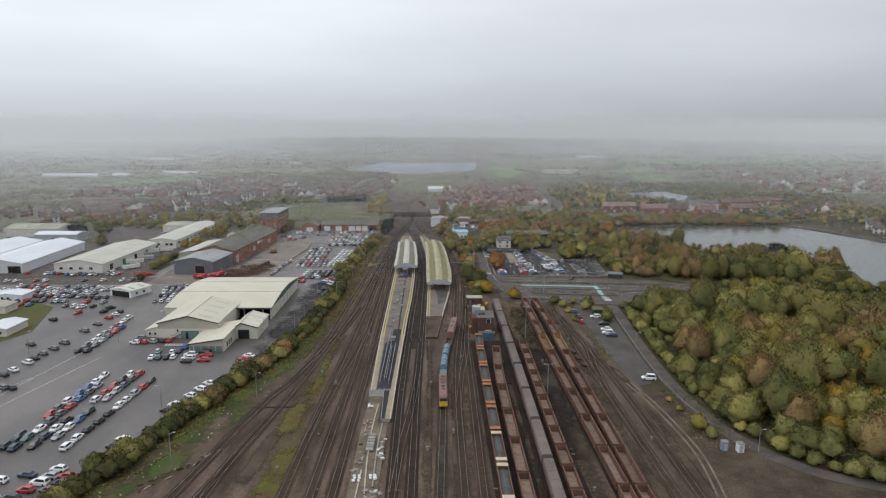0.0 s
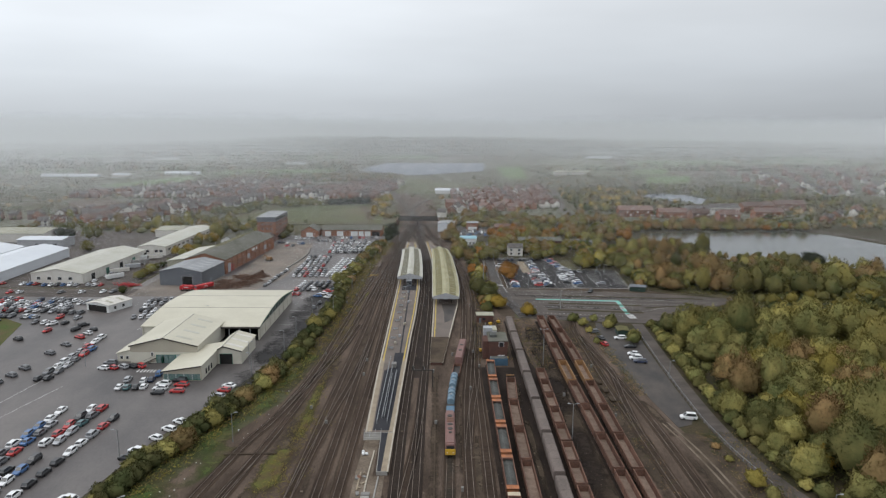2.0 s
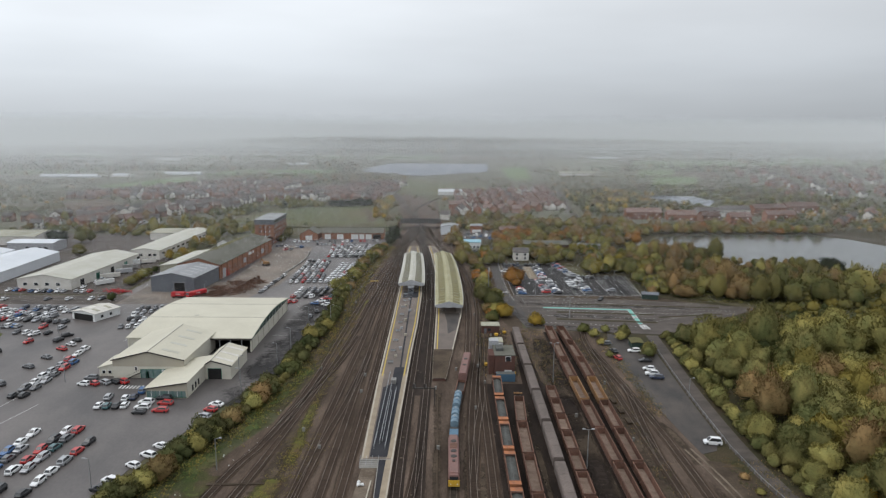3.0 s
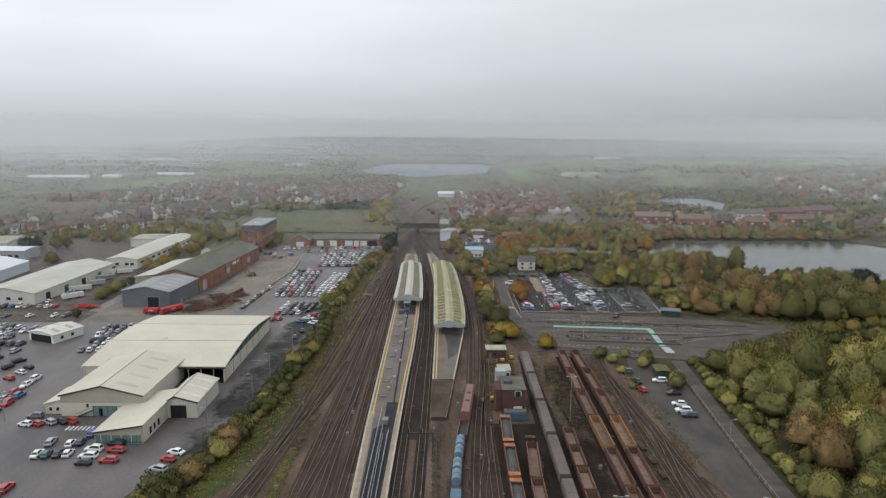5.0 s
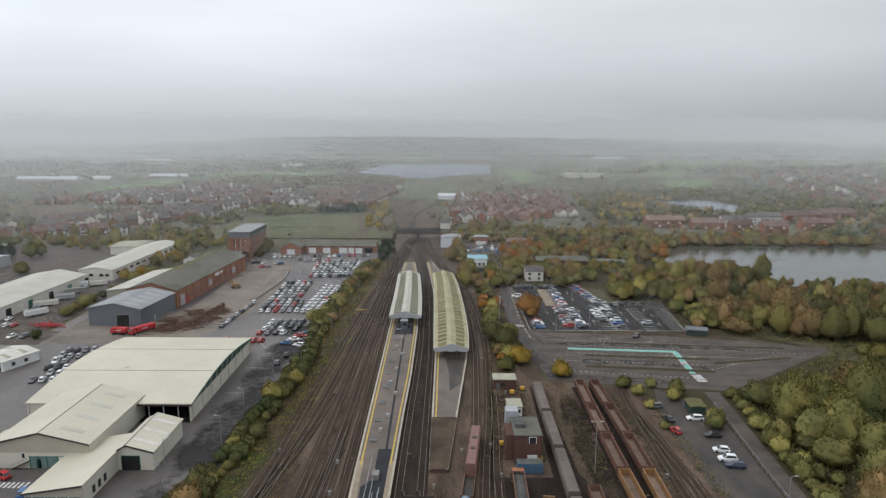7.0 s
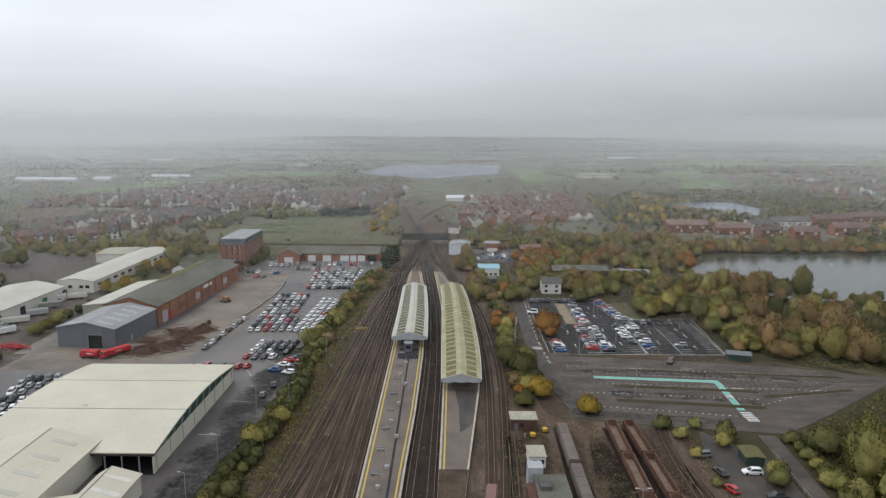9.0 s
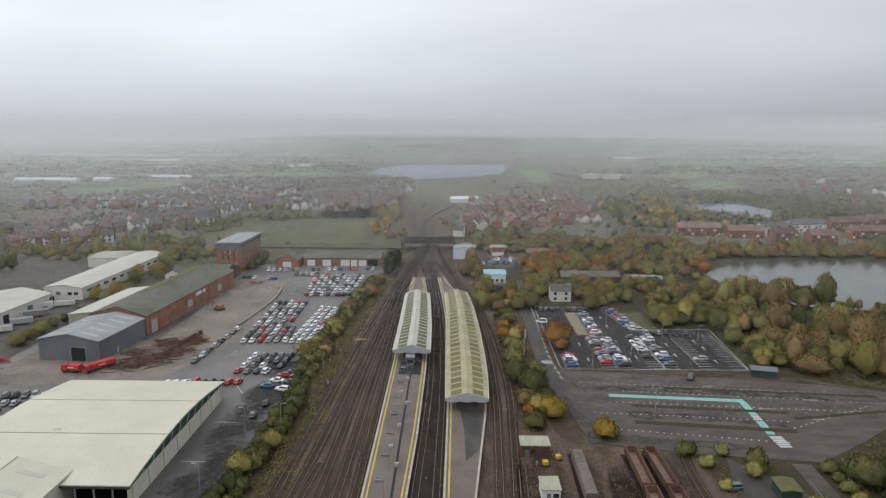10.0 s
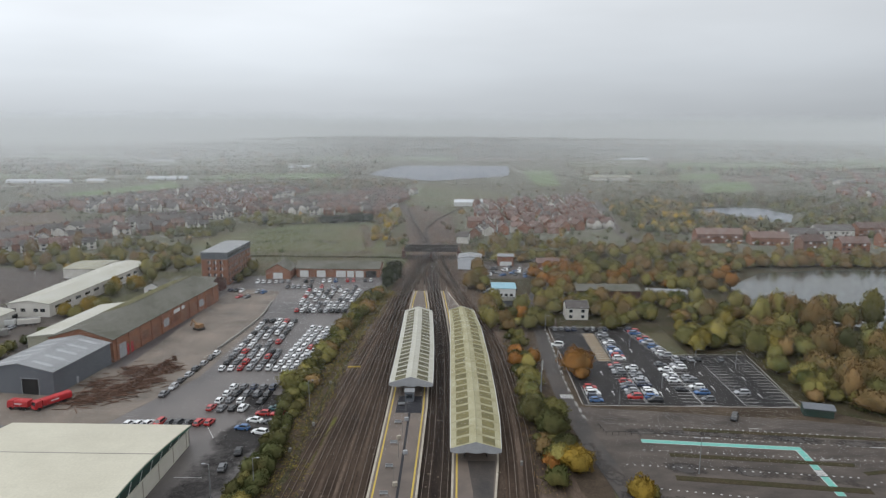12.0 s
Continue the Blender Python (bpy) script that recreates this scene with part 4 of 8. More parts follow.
    for y in stations(y0 + 14, y1 - 14, 12)[:-1]:
        a, b = at(y, 0.36), at(y, 0.64)
        box(bm, a.x, b.x, y, y + 9, 1.0, eave - 0.2)
    tagged(part("station_building", bm, "brick_dark", ob), "dark brick waiting rooms below the roof")
    return ob


canopy([(369, -20.9), (400, -21.2), (430, -21.8), (450, -22.3)], [(369, -7.9), (400, -8.6), (430, -10.0), (450, -11.2)], 369, 449, 5.0, 1.9, "canopy", "rooflight", 3.9, "pale ribbed station canopy roof with dark rooflights")
canopy([(328, -2.3), (365, -2.7), (400, -3.1), (426, -3.3), (452, -4.2)], [(328, 9.8), (345, 10.4), (365, 10.3), (395, 9.6), (426, 8.3), (452, 6.0)], 328, 451, 5.0, 1.7, "canopy_mossy", "rooflight_b", 4.7, "curved algae-stained station canopy roof with rooflights")

# road bridge over the line at the far end of the station
bridge = thing("road_bridge", Matrix(), "dark steel girder road bridge over the tracks", "bridge", kind="structure")
part("deck", B(-33, -1, 588, 597, 5.0, 5.6), "dark_metal", bridge)
for y in (587.6, 597.0):
    part("girder", B(-33.5, -0.5, y, y + 0.4, 4.2, 7.0), "dark_metal", bridge)
for x in (-35, -0.8):
    part("abutment", B(x, x + 1.8, 587, 598, 0, 5.0), "brick_dark", bridge)
part("pier", B(-17.6, -16.6, 589, 596, 0, 5.0), "brick_dark", bridge)
for pts in ([(-160, 590), (-34, 588), (-34, 598), (-160, 602)], [(0, 588), (70, 600), (70, 612), (0, 598)]):
    structure("road_embankment", S(pts, 0, 3.6 if pts[0][0] >= 0 else 0.9), "meadow", "overgrown bank carrying the bridge road", "ground")
# ---- buildings round the yard ----
def shed(name, m, w, d, eave, ridge, wall, roof, label, category, along="y", gable=None, over=0.35, rooflights=0, light="grey_paint", group="", ridge_at=0.5, lit=(0, 1), reach=(0.25, 0.8), trim=False):
    """A gabled shed of width w (x) and depth d (y) with its corner at the pose m; the ridge runs along y or x."""
    ob = thing(name, m, label, category, group)
    k, g = 0.3, gable or wall
    span, length = (w, d) if along == "y" else (d, w)
    r = span * ridge_at

    def put(pts):
        return [(u, z) for u, z in pts]
    gp = put([(0, 0), (span, 0), (span, eave), (r, ridge), (0, eave)])
    for a, b in ((0, k), (length - k, length)):
        part("gable_wall", P_(gp, along, a, b), g, ob)
    for u0, u1 in ((0, k), (span - k, span)):
        bm = B(u0, u1, k, length - k, 0, eave) if along == "y" else B(k, length - k, u0, u1, 0, eave)
        part("side_wall", bm, wall, ob)
    t = 0.22
    for half, (u0, u1) in enumerate(((-over, r), (span + over, r))):
        slope = (ridge - eave) / abs(r - (0 if u0 < r else span))
        z0 = eave - over * slope
        prof = [(u0, z0 + 0.02), (u1, ridge + 0.02), (u1, ridge + t), (u0, z0 + t)]
        part("roof_slope", P_(prof, along, -over, length + over), roof, ob)
        if trim:
            part("verge_trim", P_([(u0, z0 - 0.12), (u1, ridge - 0.12), (u1, ridge + t + 0.04), (u0, z0 + t + 0.04)], along, -over - 0.14, -over), "dark_metal", ob)
            part("ridge_line" if half else "eaves_trim", B(*((u1 - 0.12, u1 + 0.12) if half else (u0 - 0.1, u0)), -over, length + over, *((ridge + t, ridge + t + 0.06) if half else (z0, z0 + t))), "cabinet", ob)
        for i in range(rooflights if half in lit else 0):
            s = length * (i + 0.6) / (rooflights + 0.2)
            ua, ub = u0 + (u1 - u0) * reach[0], u0 + (u1 - u0) * reach[1]
            za, zb = z0 + (ridge - z0) * reach[0] + t, z0 + (ridge - z0) * reach[1] + t
            part("rooflight", P_([(ua, za - 0.05), (ub, zb - 0.05), (ub, zb + 0.06), (ua, za + 0.06)], along, s - 0.75, s + 0.75), light, ob)
    return ob


def opening(ob, x0, x1, y, z0, z1, mat="dark_void", name="doorway", border="", side=-1):
    """A door, window, shutter or shade-dark panel in a wall that faces along y."""
    part(name, B(x0, x1, *sorted((y, y + side * 0.05)), z0, z1), mat, ob)
    if border:
        for a, b, c, e in ((x0 - 0.12, x0, z0, z1), (x1, x1 + 0.12, z0, z1), (x0 - 0.12, x1 + 0.12, z1, z1 + 0.14)):
            part("frame", B(a, b, *sorted((y, y + side * 0.12)), c, e), border, ob)


def opening_x(ob, y0, y1, x, z0, z1, mat="glass", name="window", side=1):
    part(name, B(*sorted((x, x + side * 0.06)), y0, y1, z0, z1), mat, ob)


# auction hall: a wide shallow arched roof with a lower gabled hall and lean-to in front
depot = thing("auction_hall", Matrix(), "large cream metal auction hall with shallow arched roof", "warehouse")
X0, X1, Y0, Y1, EH = -113.0, -68.6, 279.0, 338.0, 5.2
arch = [(Y0 + (Y1 - Y0) * k / 12, EH + 2.5 * math.sin(math.pi * k / 12)) for k in range(13)]
for k in range(3):
    seg = arch[k * 4:k * 4 + 5]
    part("roof_bay", P_(seg + [(y, z + 0.3) for y, z in seg[::-1]], "x", X0 - 0.6, X1 + 0.6), "cream", depot)
for k in (4, 8):
    y, z = arch[k]
    part("roof_joint", P_([(y - 0.12, z + 0.28), (y + 0.12, z + 0.28), (y + 0.12, z + 0.36), (y - 0.12, z + 0.36)], "x", X0 - 0.6, X1 + 0.6), "concrete", depot)
part("side_wall", B(X1 - 0.3, X1, Y0 + 0.5, Y1, 0, 4.3), "cream_wall", depot)
part("clerestory", P_([(Y0 + 0.4, 4.3)] + [(Y1 - 0.4, 4.3)] + [(y, z) for y, z in arch[::-1]], "x", X1 - 0.7, X1 - 0.4), "container_green", depot, "dark green glazed strip below the roof")
part("roof_edge", P_([(y, z - 0.32) for y, z in arch] + [(y, z) for y, z in arch[::-1]], "x", X1 + 0.45, X1 + 0.6), "green_frame", depot, "green painted roof edge")
part("side_wall", P_([(Y0, 0), (Y1, 0)] + [(y, z) for y, z in arch[::-1]], "x", X0, X0 + 0.3), "cream_wall", depot)
part("rear_wall", B(X0, X1, Y1 - 0.3, Y1, 0, EH), "cream_wall", depot)
part("front_wall", B(X0 + 0.3, -84, Y0 + 0.3, Y0 + 0.6, 0, EH), "cream_wall", depot)
# floor coloured near black for the shade under the roof
part("floor_slab", B(-84, X1, Y0, Y1, 0.0, 0.06), "dark_void", depot)
part("eaves_gutter", B(-84, X1 + 0.6, Y0 - 0.15, Y0 + 0.1, EH - 0.45, EH + 0.05), "dark_metal", depot)
for y in stations(Y0 + 2, Y1 - 2, 8):
    part("wall_post", B(X1, X1 + 0.12, y, y + 0.25, 0, 4.3), "cream_gable", depot)
for i in range(11):
    y = Y0 + 3 + i * 5.0
    z = EH + 2.5 * math.sin(math.pi * (y + 2.5 - Y0) / (Y1 - Y0))
    part("strut", cyl(bmesh.new(), (X1 - 0.3, y, 4.3), (X1 - 0.3, y + 2.5, max(4.5, z - 0.1)), 0.07, 0.07, 5), "white_paint", depot)
for x in (-80, -76, -72):
    part("column", B(x, x + 0.3, Y0 + 0.1, Y0 + 0.4, 0, EH), "steel", depot)
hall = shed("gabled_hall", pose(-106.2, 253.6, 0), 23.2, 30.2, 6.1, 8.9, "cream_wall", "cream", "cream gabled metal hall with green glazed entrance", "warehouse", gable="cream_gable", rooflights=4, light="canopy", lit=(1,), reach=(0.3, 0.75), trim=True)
part("lower_wall", B(0, 9.0, -0.03, 0, 0, 3.9), "cream_wall", hall)
part("lower_wall", B(9.0, 18.8, -0.03, 0, 2.9, 3.9), "cream_wall", hall)
part("lower_wall", B(18.8, 23.2, -0.03, 0, 0, 3.9), "cream_wall", hall)
opening(hall, 9.0, 15.5, 0, 0, 2.9, "glazing", "entrance", "green_frame")
opening(hall, 15.8, 18.8, 0, 0, 2.9, "white_paint", "shutter", "green_frame")
opening(hall, 10.6, 11.6, 0, 0, 2.3, "green_frame", "door")
for x in (9.0, 11.0, 13.0, 15.5):
    part("mullion", B(x, x + 0.12, -0.14, 0, 0, 2.9), "green_frame", hall)
opening(hall, 7.2, 7.9, 0, 2.6, 3.8, "glass", "window", "white_paint")
st = thing("entrance_steps", pose(-101.5, 252.6, 0), "grey steel stair against the hall wall", "stairs")
for i in range(10):
    part("step", B(i * 0.42, i * 0.42 + 0.42, 0, 0.9, 0.2 * i, 0.2 * i + 0.08), "dark_metal", st)
part("handrail", cyl(bmesh.new(), (0, 0, 1.0), (4.2, 0, 3.0), 0.04, 0.04, 6), "dark_metal", st)
annex = shed("hall_annex", pose(-111.4, 255.0, 0), 5.4, 12, 3.0, 4.4, "cream_wall", "cream", "low cream annex with white windows", "building", ridge_at=0.98)
for x in (1.0, 3.0):
    opening(annex, x, x + 0.9, 0, 1.0, 2.0, "glass", "window", "white_paint")
lean = thing("lean_to_office", Matrix(), "cream lean-to office with green framed glazing", "building")
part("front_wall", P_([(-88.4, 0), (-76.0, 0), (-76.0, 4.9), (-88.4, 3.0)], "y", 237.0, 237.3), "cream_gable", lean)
part("verge_trim", P_([(-88.9, 2.85), (-75.7, 4.87), (-75.7, 5.24), (-88.9, 3.22)], "y", 236.46, 236.6), "dark_metal", lean)
part("east_wall", B(-76.3, -76.0, 237.3, 253.0, 0, 4.9), "cream_wall", lean)
part("west_wall", B(-88.4, -88.1, 237.3, 253.5, 0, 3.0), "cream_wall", lean)
part("roof_slope", P_([(-88.9, 2.95), (-75.7, 4.97), (-75.7, 5.2), (-88.9, 3.18)], "y", 236.6, 262), "cream", lean)
for k in range(9):
    x = -88.0 + k * 1.3
    part("window", B(x, x + 1.15, 236.93, 237.0, 0.5, 2.3), "glazing", lean)
    part("mullion", B(x - 0.12, x, 236.88, 237.0, 0.4, 2.4), "white_paint" if k % 2 else "green_frame", lean)
part("sill", B(-88.2, -76.2, 236.85, 237.0, 0.3, 0.48), "green_frame", lean)
for y in (241, 243.5, 246):
    opening_x(lean, y, y + 1.2, -76.0, 0.8, 2.6)
porch = shed("vehicle_porch", pose(-76.6, 252.8, 0), 9.0, 18.0, 4.6, 6.3, "cream_wall", "cream", "cream gabled vehicle porch with open doorway", "building", rooflights=3, light="render", ridge_at=0.3, lit=(1,), reach=(0.08, 0.95), trim=True)
opening(porch, 1.6, 5.8, 0, 0, 3.6, "dark_void", "doorway", "green_frame")

# slate-grey shed and the long brick works behind it
grey = shed("grey_steel_shed", pose(-143.6, 370.6, 0, 0, 0, -6), 22.5, 28, 7.4, 9.6, "grey_sheet", "grey_roof", "slate-grey steel shed with open roller door", "warehouse", rooflights=5, light="grey_paint")
opening(grey, 12.0, 17.5, 0, 0, 5.0, "dark_void", "roller_doorway", "grey_paint")
opening_x(grey, 10, 11, 22.5, 0, 2.2, "grey_paint", "door")
works = shed("brick_works", pose(-141.5, 399.5, 0, 0, 0, -4.5), 23.5, 84, 8.0, 11.5, "brick", "old_roof", "long red brick works with mossy grey roof", "warehouse")
part("moss_patch", P_([(-0.2, 8.2), (11.4, 11.74), (11.4, 11.8), (-0.2, 8.26)], "y", 30, 84), "moss_roof", works, "moss growing on the roof")
for i in range(11):
    y = 2 + i * 7.6
    part("pier", B(23.5, 23.85, y - 0.4, y + 0.4, 0, 8.0), "brick", works)
    if i < 10:
        opening_x(works, y + 1.4, y + 5.6, 23.5, 0.2 if i % 3 == 0 else 2.2, 5.2, "brick_pale" if i % 4 else "grey_paint", "bay_panel")
opening_x(works, 42, 51, 23.5, 5.4, 6.9, "white_paint", "sign_board")
opening_x(works, 8, 12, 23.5, 0, 4, "red_paint", "sliding_door")
side = shed("low_lean_to", pose(-154.5, 408, 0, 0, 0, -4.5), 12.5, 44, 5.4, 7.0, "cream_dull", "canopy", "low weathered shed beside the brick works", "warehouse", ridge_at=0.97)
boiler = shed("brick_workshop", pose(-138, 486, 0, 0, 0, -4.5), 20, 22, 5.0, 8.0, "brick_dark", "old_roof", "low dark brick workshop", "warehouse", along="x")
wh = shed("white_gable_garage", pose(-149, 487, 0), 8, 12, 4.5, 6.6, "white_paint", "old_roof", "white gabled garage with dark door", "garage")
opening(wh, 2, 6, 0, 0, 3.6)

# four-storey brick office block
block = thing("office_block", pose(-131.0, 513, 0, 0, 0, -1), "four-storey red brick office block with grey top", "office block")
W, D, H = 13.5, 36.0, 13.2
for bmw in (B(0, W, 0, 0.35, 0, H), B(0, W, D - 0.35, D, 0, H), B(0, 0.35, 0.35, D - 0.35, 0, H), B(W - 0.35, W, 0.35, D - 0.35, 0, H)):
    part("wall", bmw, "brick", block)
part("top_storey", B(-0.1, W + 0.1, -0.1, D + 0.1, H, H + 3.3), "grey_sheet", block, "grey clad top storey")
part("roof", B(-0.4, W + 0.4, -0.4, D + 0.4, H + 3.3, H + 3.7), "grey_roof", block)
for f in range(4):
    for i in range(9):
        y = 1.6 + i * 3.85
        o = part("window", B(W, W + 0.07, y, y + 1.5, 1.2 + f * 3.2, 2.9 + f * 3.2), "glass", block)
        part("window_frame", B(W, W + 0.1, y + 1.5, y + 1.85, 1.2 + f * 3.2, 2.9 + f * 3.2), "white_paint", o)
    for x in (3.2, 6.2, 9.4):
        o = part("window", B(x, x + 1.4, -0.07, 0, 1.2 + f * 3.2, 2.7 + f * 3.2), "glass", block)
        part("window_frame", B(x + 1.1, x + 1.4, -0.1, 0, 1.2 + f * 3.2, 2.7 + f * 3.2), "white_paint", o)
for i in range(14):
    part("top_window", B(W + 0.1, W + 0.16, 0.8 + i * 2.5, 2.7 + i * 2.5, H + 1.0, H + 2.4), "glass", block)

# industrial units
lw = shed("long_white_unit", pose(-191, 452, 0, 0, 0, -1), 18, 88, 5.6, 7.0, "render", "canopy", "long pale flat-topped industrial unit", "warehouse")
for x in (1.5, 5.5, 11, 14):
    opening(lw, x, x + 2.0, 0, 2.2, 3.6, "glass", "window")
for i in range(11):
    opening_x(lw, 4 + i * 7.6, 8 + i * 7.6, 18, 2.8, 4.0)
shed("unit_wing", pose(-210, 525, 0), 19, 24, 5.0, 6.0, "render", "cream_dull", "pale low wing of an industrial unit", "warehouse", along="x")
cu = shed("cream_unit", pose(-212, 374, 0, 0, 0, -2), 27.5, 70, 5.2, 7.6, "render", "canopy", "cream factory unit with weathered pale roof", "warehouse")
for i in range(4):
    opening(cu, 3 + i * 5.6, 5 + i * 5.6, 0, 2.0, 3.4, "glass", "window", "white_paint")
for i, key in enumerate(["dark_void", "green_frame", "dark_void", "green_frame", "dark_void"]):
    opening_x(cu, 8 + i * 15, 11.5 + i * 15, 27.5, 0, 3.6, key, "loading_door")
wu = shed("white_unit", pose(-258, 372, 0, 0, 0, 2), 29, 74, 5.4, 8.2, "white_sheet", "white_sheet", "white metal industrial unit with pale roof", "warehouse")
opening(wu, 21, 28, 0, 0, 4.0, "dark_void", "roller_doorway")
shed("twin_white_unit", pose(-290, 378, 0, 0, 0, 2), 30, 74, 5.4, 8.0, "white_sheet", "white_sheet", "second white metal industrial unit", "warehouse")
bu = shed("grey_white_unit", pose(-282, 476, 0), 30, 16, 5.6, 6.6, "grey_paint", "white_sheet", "grey walled unit with white roof", "warehouse", along="x")
for i in range(4):
    opening(bu, 12 + i * 4, 14.4 + i * 4, 0, 0, 3.2)
for x, y, w, d, h in ((-318, 500, 40, 30, 6), (-330, 470, 20, 20, 5), (-420, 520, 60, 30, 6)):
    shed("distant_unit", pose(x, y, 0), w, d, h, h + 2, "render", "cream_dull", "pale distant industrial unit", "warehouse", along="x")
op = shed("open_shelter", pose(-156.5, 322, 0, 0, 0, -22), 13, 13, 3.2, 4.2, "white_paint", "render", "white open-fronted vehicle shelter", "shelter", rooflights=2, light="cream_dull")
opening(op, 1.2, 11.8, 0, 0, 2.8, "dark_void", "open_front")
for i in range(2):
    opening_x(op, 3 + i * 4.5, 4.2 + i * 4.5, 13, 1.0, 2.2)
for x, y, w, d, wall, roof in ((-176, 256, 10, 14, "cream_wall", "white_sheet"), (-206, 310, 14, 10, "white_paint", "white_sheet"), (-200, 289, 13, 9, "render", "cream_dull")):
    c = shed("site_cabin", pose(x, y, 0), w, d, 3.0, 3.8, wall, roof, "pale single-storey site cabin", "cabin")
    for k in range(3):
        opening(c, 1.5 + k * 2.6, 2.8 + k * 2.6, 0, 1.0, 2.1, "glass", "window")

# low brick garages at the head of the yard
lo = shed("brick_garages", pose(-87.5, 533, 0), 45, 16, 4.6, 7.2, "brick", "old_roof", "low red brick garages with white doors", "garage", along="x")
for x, w in ((2, 4.6), (11, 4.8), (21.5, 5.2), (27.5, 3.6), (32, 4.4), (37.5, 5.8)):
    opening(lo, x, x + w, 0, 0, 3.6, "white_paint" if x < 36 else "dark_void", "garage_door", "brick_pale")
hg = shed("brick_gate_house", pose(-102.5, 527.5, 0), 13, 16, 4.4, 8.0, "brick", "old_roof", "red brick gabled gate house", "house")
opening(hg, 4, 9, 0, 0.2, 3.4, "white_paint", "garage_door", "brick_pale")

# small buildings across the line
bl = shed("blue_roofed_office", pose(15.4, 483.5, 0), 10.8, 12, 6.4, 7.4, "white_paint", "blue_roof", "white office with pale blue roof", "building", along="x")
for i in range(4):
    opening(bl, 1 + i * 2.4, 2.4 + i * 2.4, 0, 2.8, 4.0, "glass", "window")
shed("grey_store", pose(15, 476.5, 0), 10.5, 6.5, 2.4, 3.0, "grey_sheet", "old_roof", "low dark store in front of the office", "building", along="x")
gs = shed("pale_metal_shed", pose(-0.5, 556, 0, 0, 0, -4), 13, 14, 6.4, 7.4, "white_sheet", "grey_roof", "pale grey metal trackside shed", "warehouse")
opening(gs, 7.5, 11.5, 0, 0, 3.2)
rb = shed("red_brick_shop", pose(23, 566, 0), 9, 9, 5.6, 6.4, "brick", "grey_roof", "small red brick shop with flat roof", "shop", along="x")
opening(rb, 1, 8, 0, 0.2, 2.6, "white_paint", "shop_front")
shed("red_brick_store", pose(45, 560, 0), 18, 10, 3.2, 5.2, "brick", "tile_red", "low red brick store", "building", along="x")
vh = shed("white_house", pose(45.2, 455, 0), 9.2, 8.5, 5.2, 7.4, "render", "tile_grey", "white rendered house beside the approach road", "house", along="x")
for x in (1.2, 6.2):
    for z in (0.8, 3.2):
        opening(vh, x, x + 1.4, 0, z, z + 1.3, "glass", "window", "white_paint")
gr = shed("long_grey_hall", pose(56, 492, 0), 30, 13, 3.6, 5.4, "brick_dark", "old_roof", "long low hall with dull grey roof", "building", along="x")
pv = shed("school_block", pose(88, 488, 0, 0, 0, -10), 18, 9, 4.0, 4.6, "cream_dull", "grey_roof", "low flat block with a window band", "building", along="x")
for i in range(5):
    opening(pv, 0.8 + i * 3.4, 3.4 + i * 3.4, 0, 1.4, 3.2, "glass", "window", "white_paint")
sh = shed("cycle_shelter", pose(97.0, 360.4, 0, 0, 0, -14), 7.6, 4.2, 2.4, 3.1, "container_green", "grey_sheet", "dark green shelter with grey curved roof", "shelter", along="x")
kt = shed("tool_store", pose(71.4, 285.5, 0, 0, 0, -4), 4.2, 5.6, 2.3, 2.6, "container_green", "moss_roof", "small green container with mossy roof", "container")

# brick yard office between the sidings, with container and cabins
sg = thing("yard_office", pose(18.2, 257.2, 0), "two-storey dark red brick yard office with flat roof", "office")
for bmw in (B(0, 6.6, 0, 0.3, 0, 6.9), B(0, 6.6, 10.2, 10.5, 0, 6.9), B(0, 0.3, 0.3, 10.2, 0, 6.9), B(6.3, 6.6, 0.3, 10.2, 0, 6.9)):
    part("wall", bmw, "brick_dark", sg)
part("flat_roof", B(-0.15, 6.75, -0.15, 10.65, 6.9, 7.15), "old_roof", sg)
part("roof_upstand", B(0.6, 3.0, 4.0, 8.0, 7.15, 8.1), "cargo", sg)
opening(sg, 3.6, 5.2, 0, 5.0, 6.6, "glass", "window", "white_paint")
opening(sg, 3.2, 5.6, 0, 0.9, 2.0, "white_paint", "noticeboard")
for y in (2, 5, 8):
    opening_x(sg, y, y + 1.4, 6.6, 4.8, 6.4)
part("stair_tower", B(-1.9, -0.05, 1.2, 8, 0, 6.6), "brick_dark", sg)
part("roof_tank", B(-1.2, 2.0, 10.6, 13.8, 0, 8.6), "grey_paint", sg, "pale lift housing")
bc = thing("blue_container", pose(18.4, 251.6, 0), "blue steel shipping container", "container")
part("container_body", B(0, 6.0, 0, 2.5, 0.1, 2.6), "blue_box", bc)
for i in range(14):
    part("corrugation", B(0.2 + i * 0.42, 0.38 + i * 0.42, -0.05, 0, 0.3, 2.4), "blue_box", bc)
part("container_top", B(0, 6.0, 0, 2.5, 2.6, 2.66), "cargo", bc)
for x, y, w, d, h, key, lab in ((16.6, 304, 7, 5, 3.0, "brick_dark", "low flat-roofed brick hut"), (19.2, 284, 4.0, 5.6, 2.7, "white_paint", "white portable yard cabin")):
    c = thing("yard_cabin", pose(x, y, 0), lab, "cabin")
    part("cabin_body", B(0, w, 0, d, 0, h), key, c)
    part("flat_roof", B(-0.2, w + 0.2, -0.2, d + 0.2, h, h + 0.25), "cream_dull", c)
    part("door", B(1, 1.9, -0.05, 0, 0, 2.0), "grey_sheet", c)
    part("window", B(2.4, 3.6, -0.05, 0, 1.0, 2.0), "glass", c)
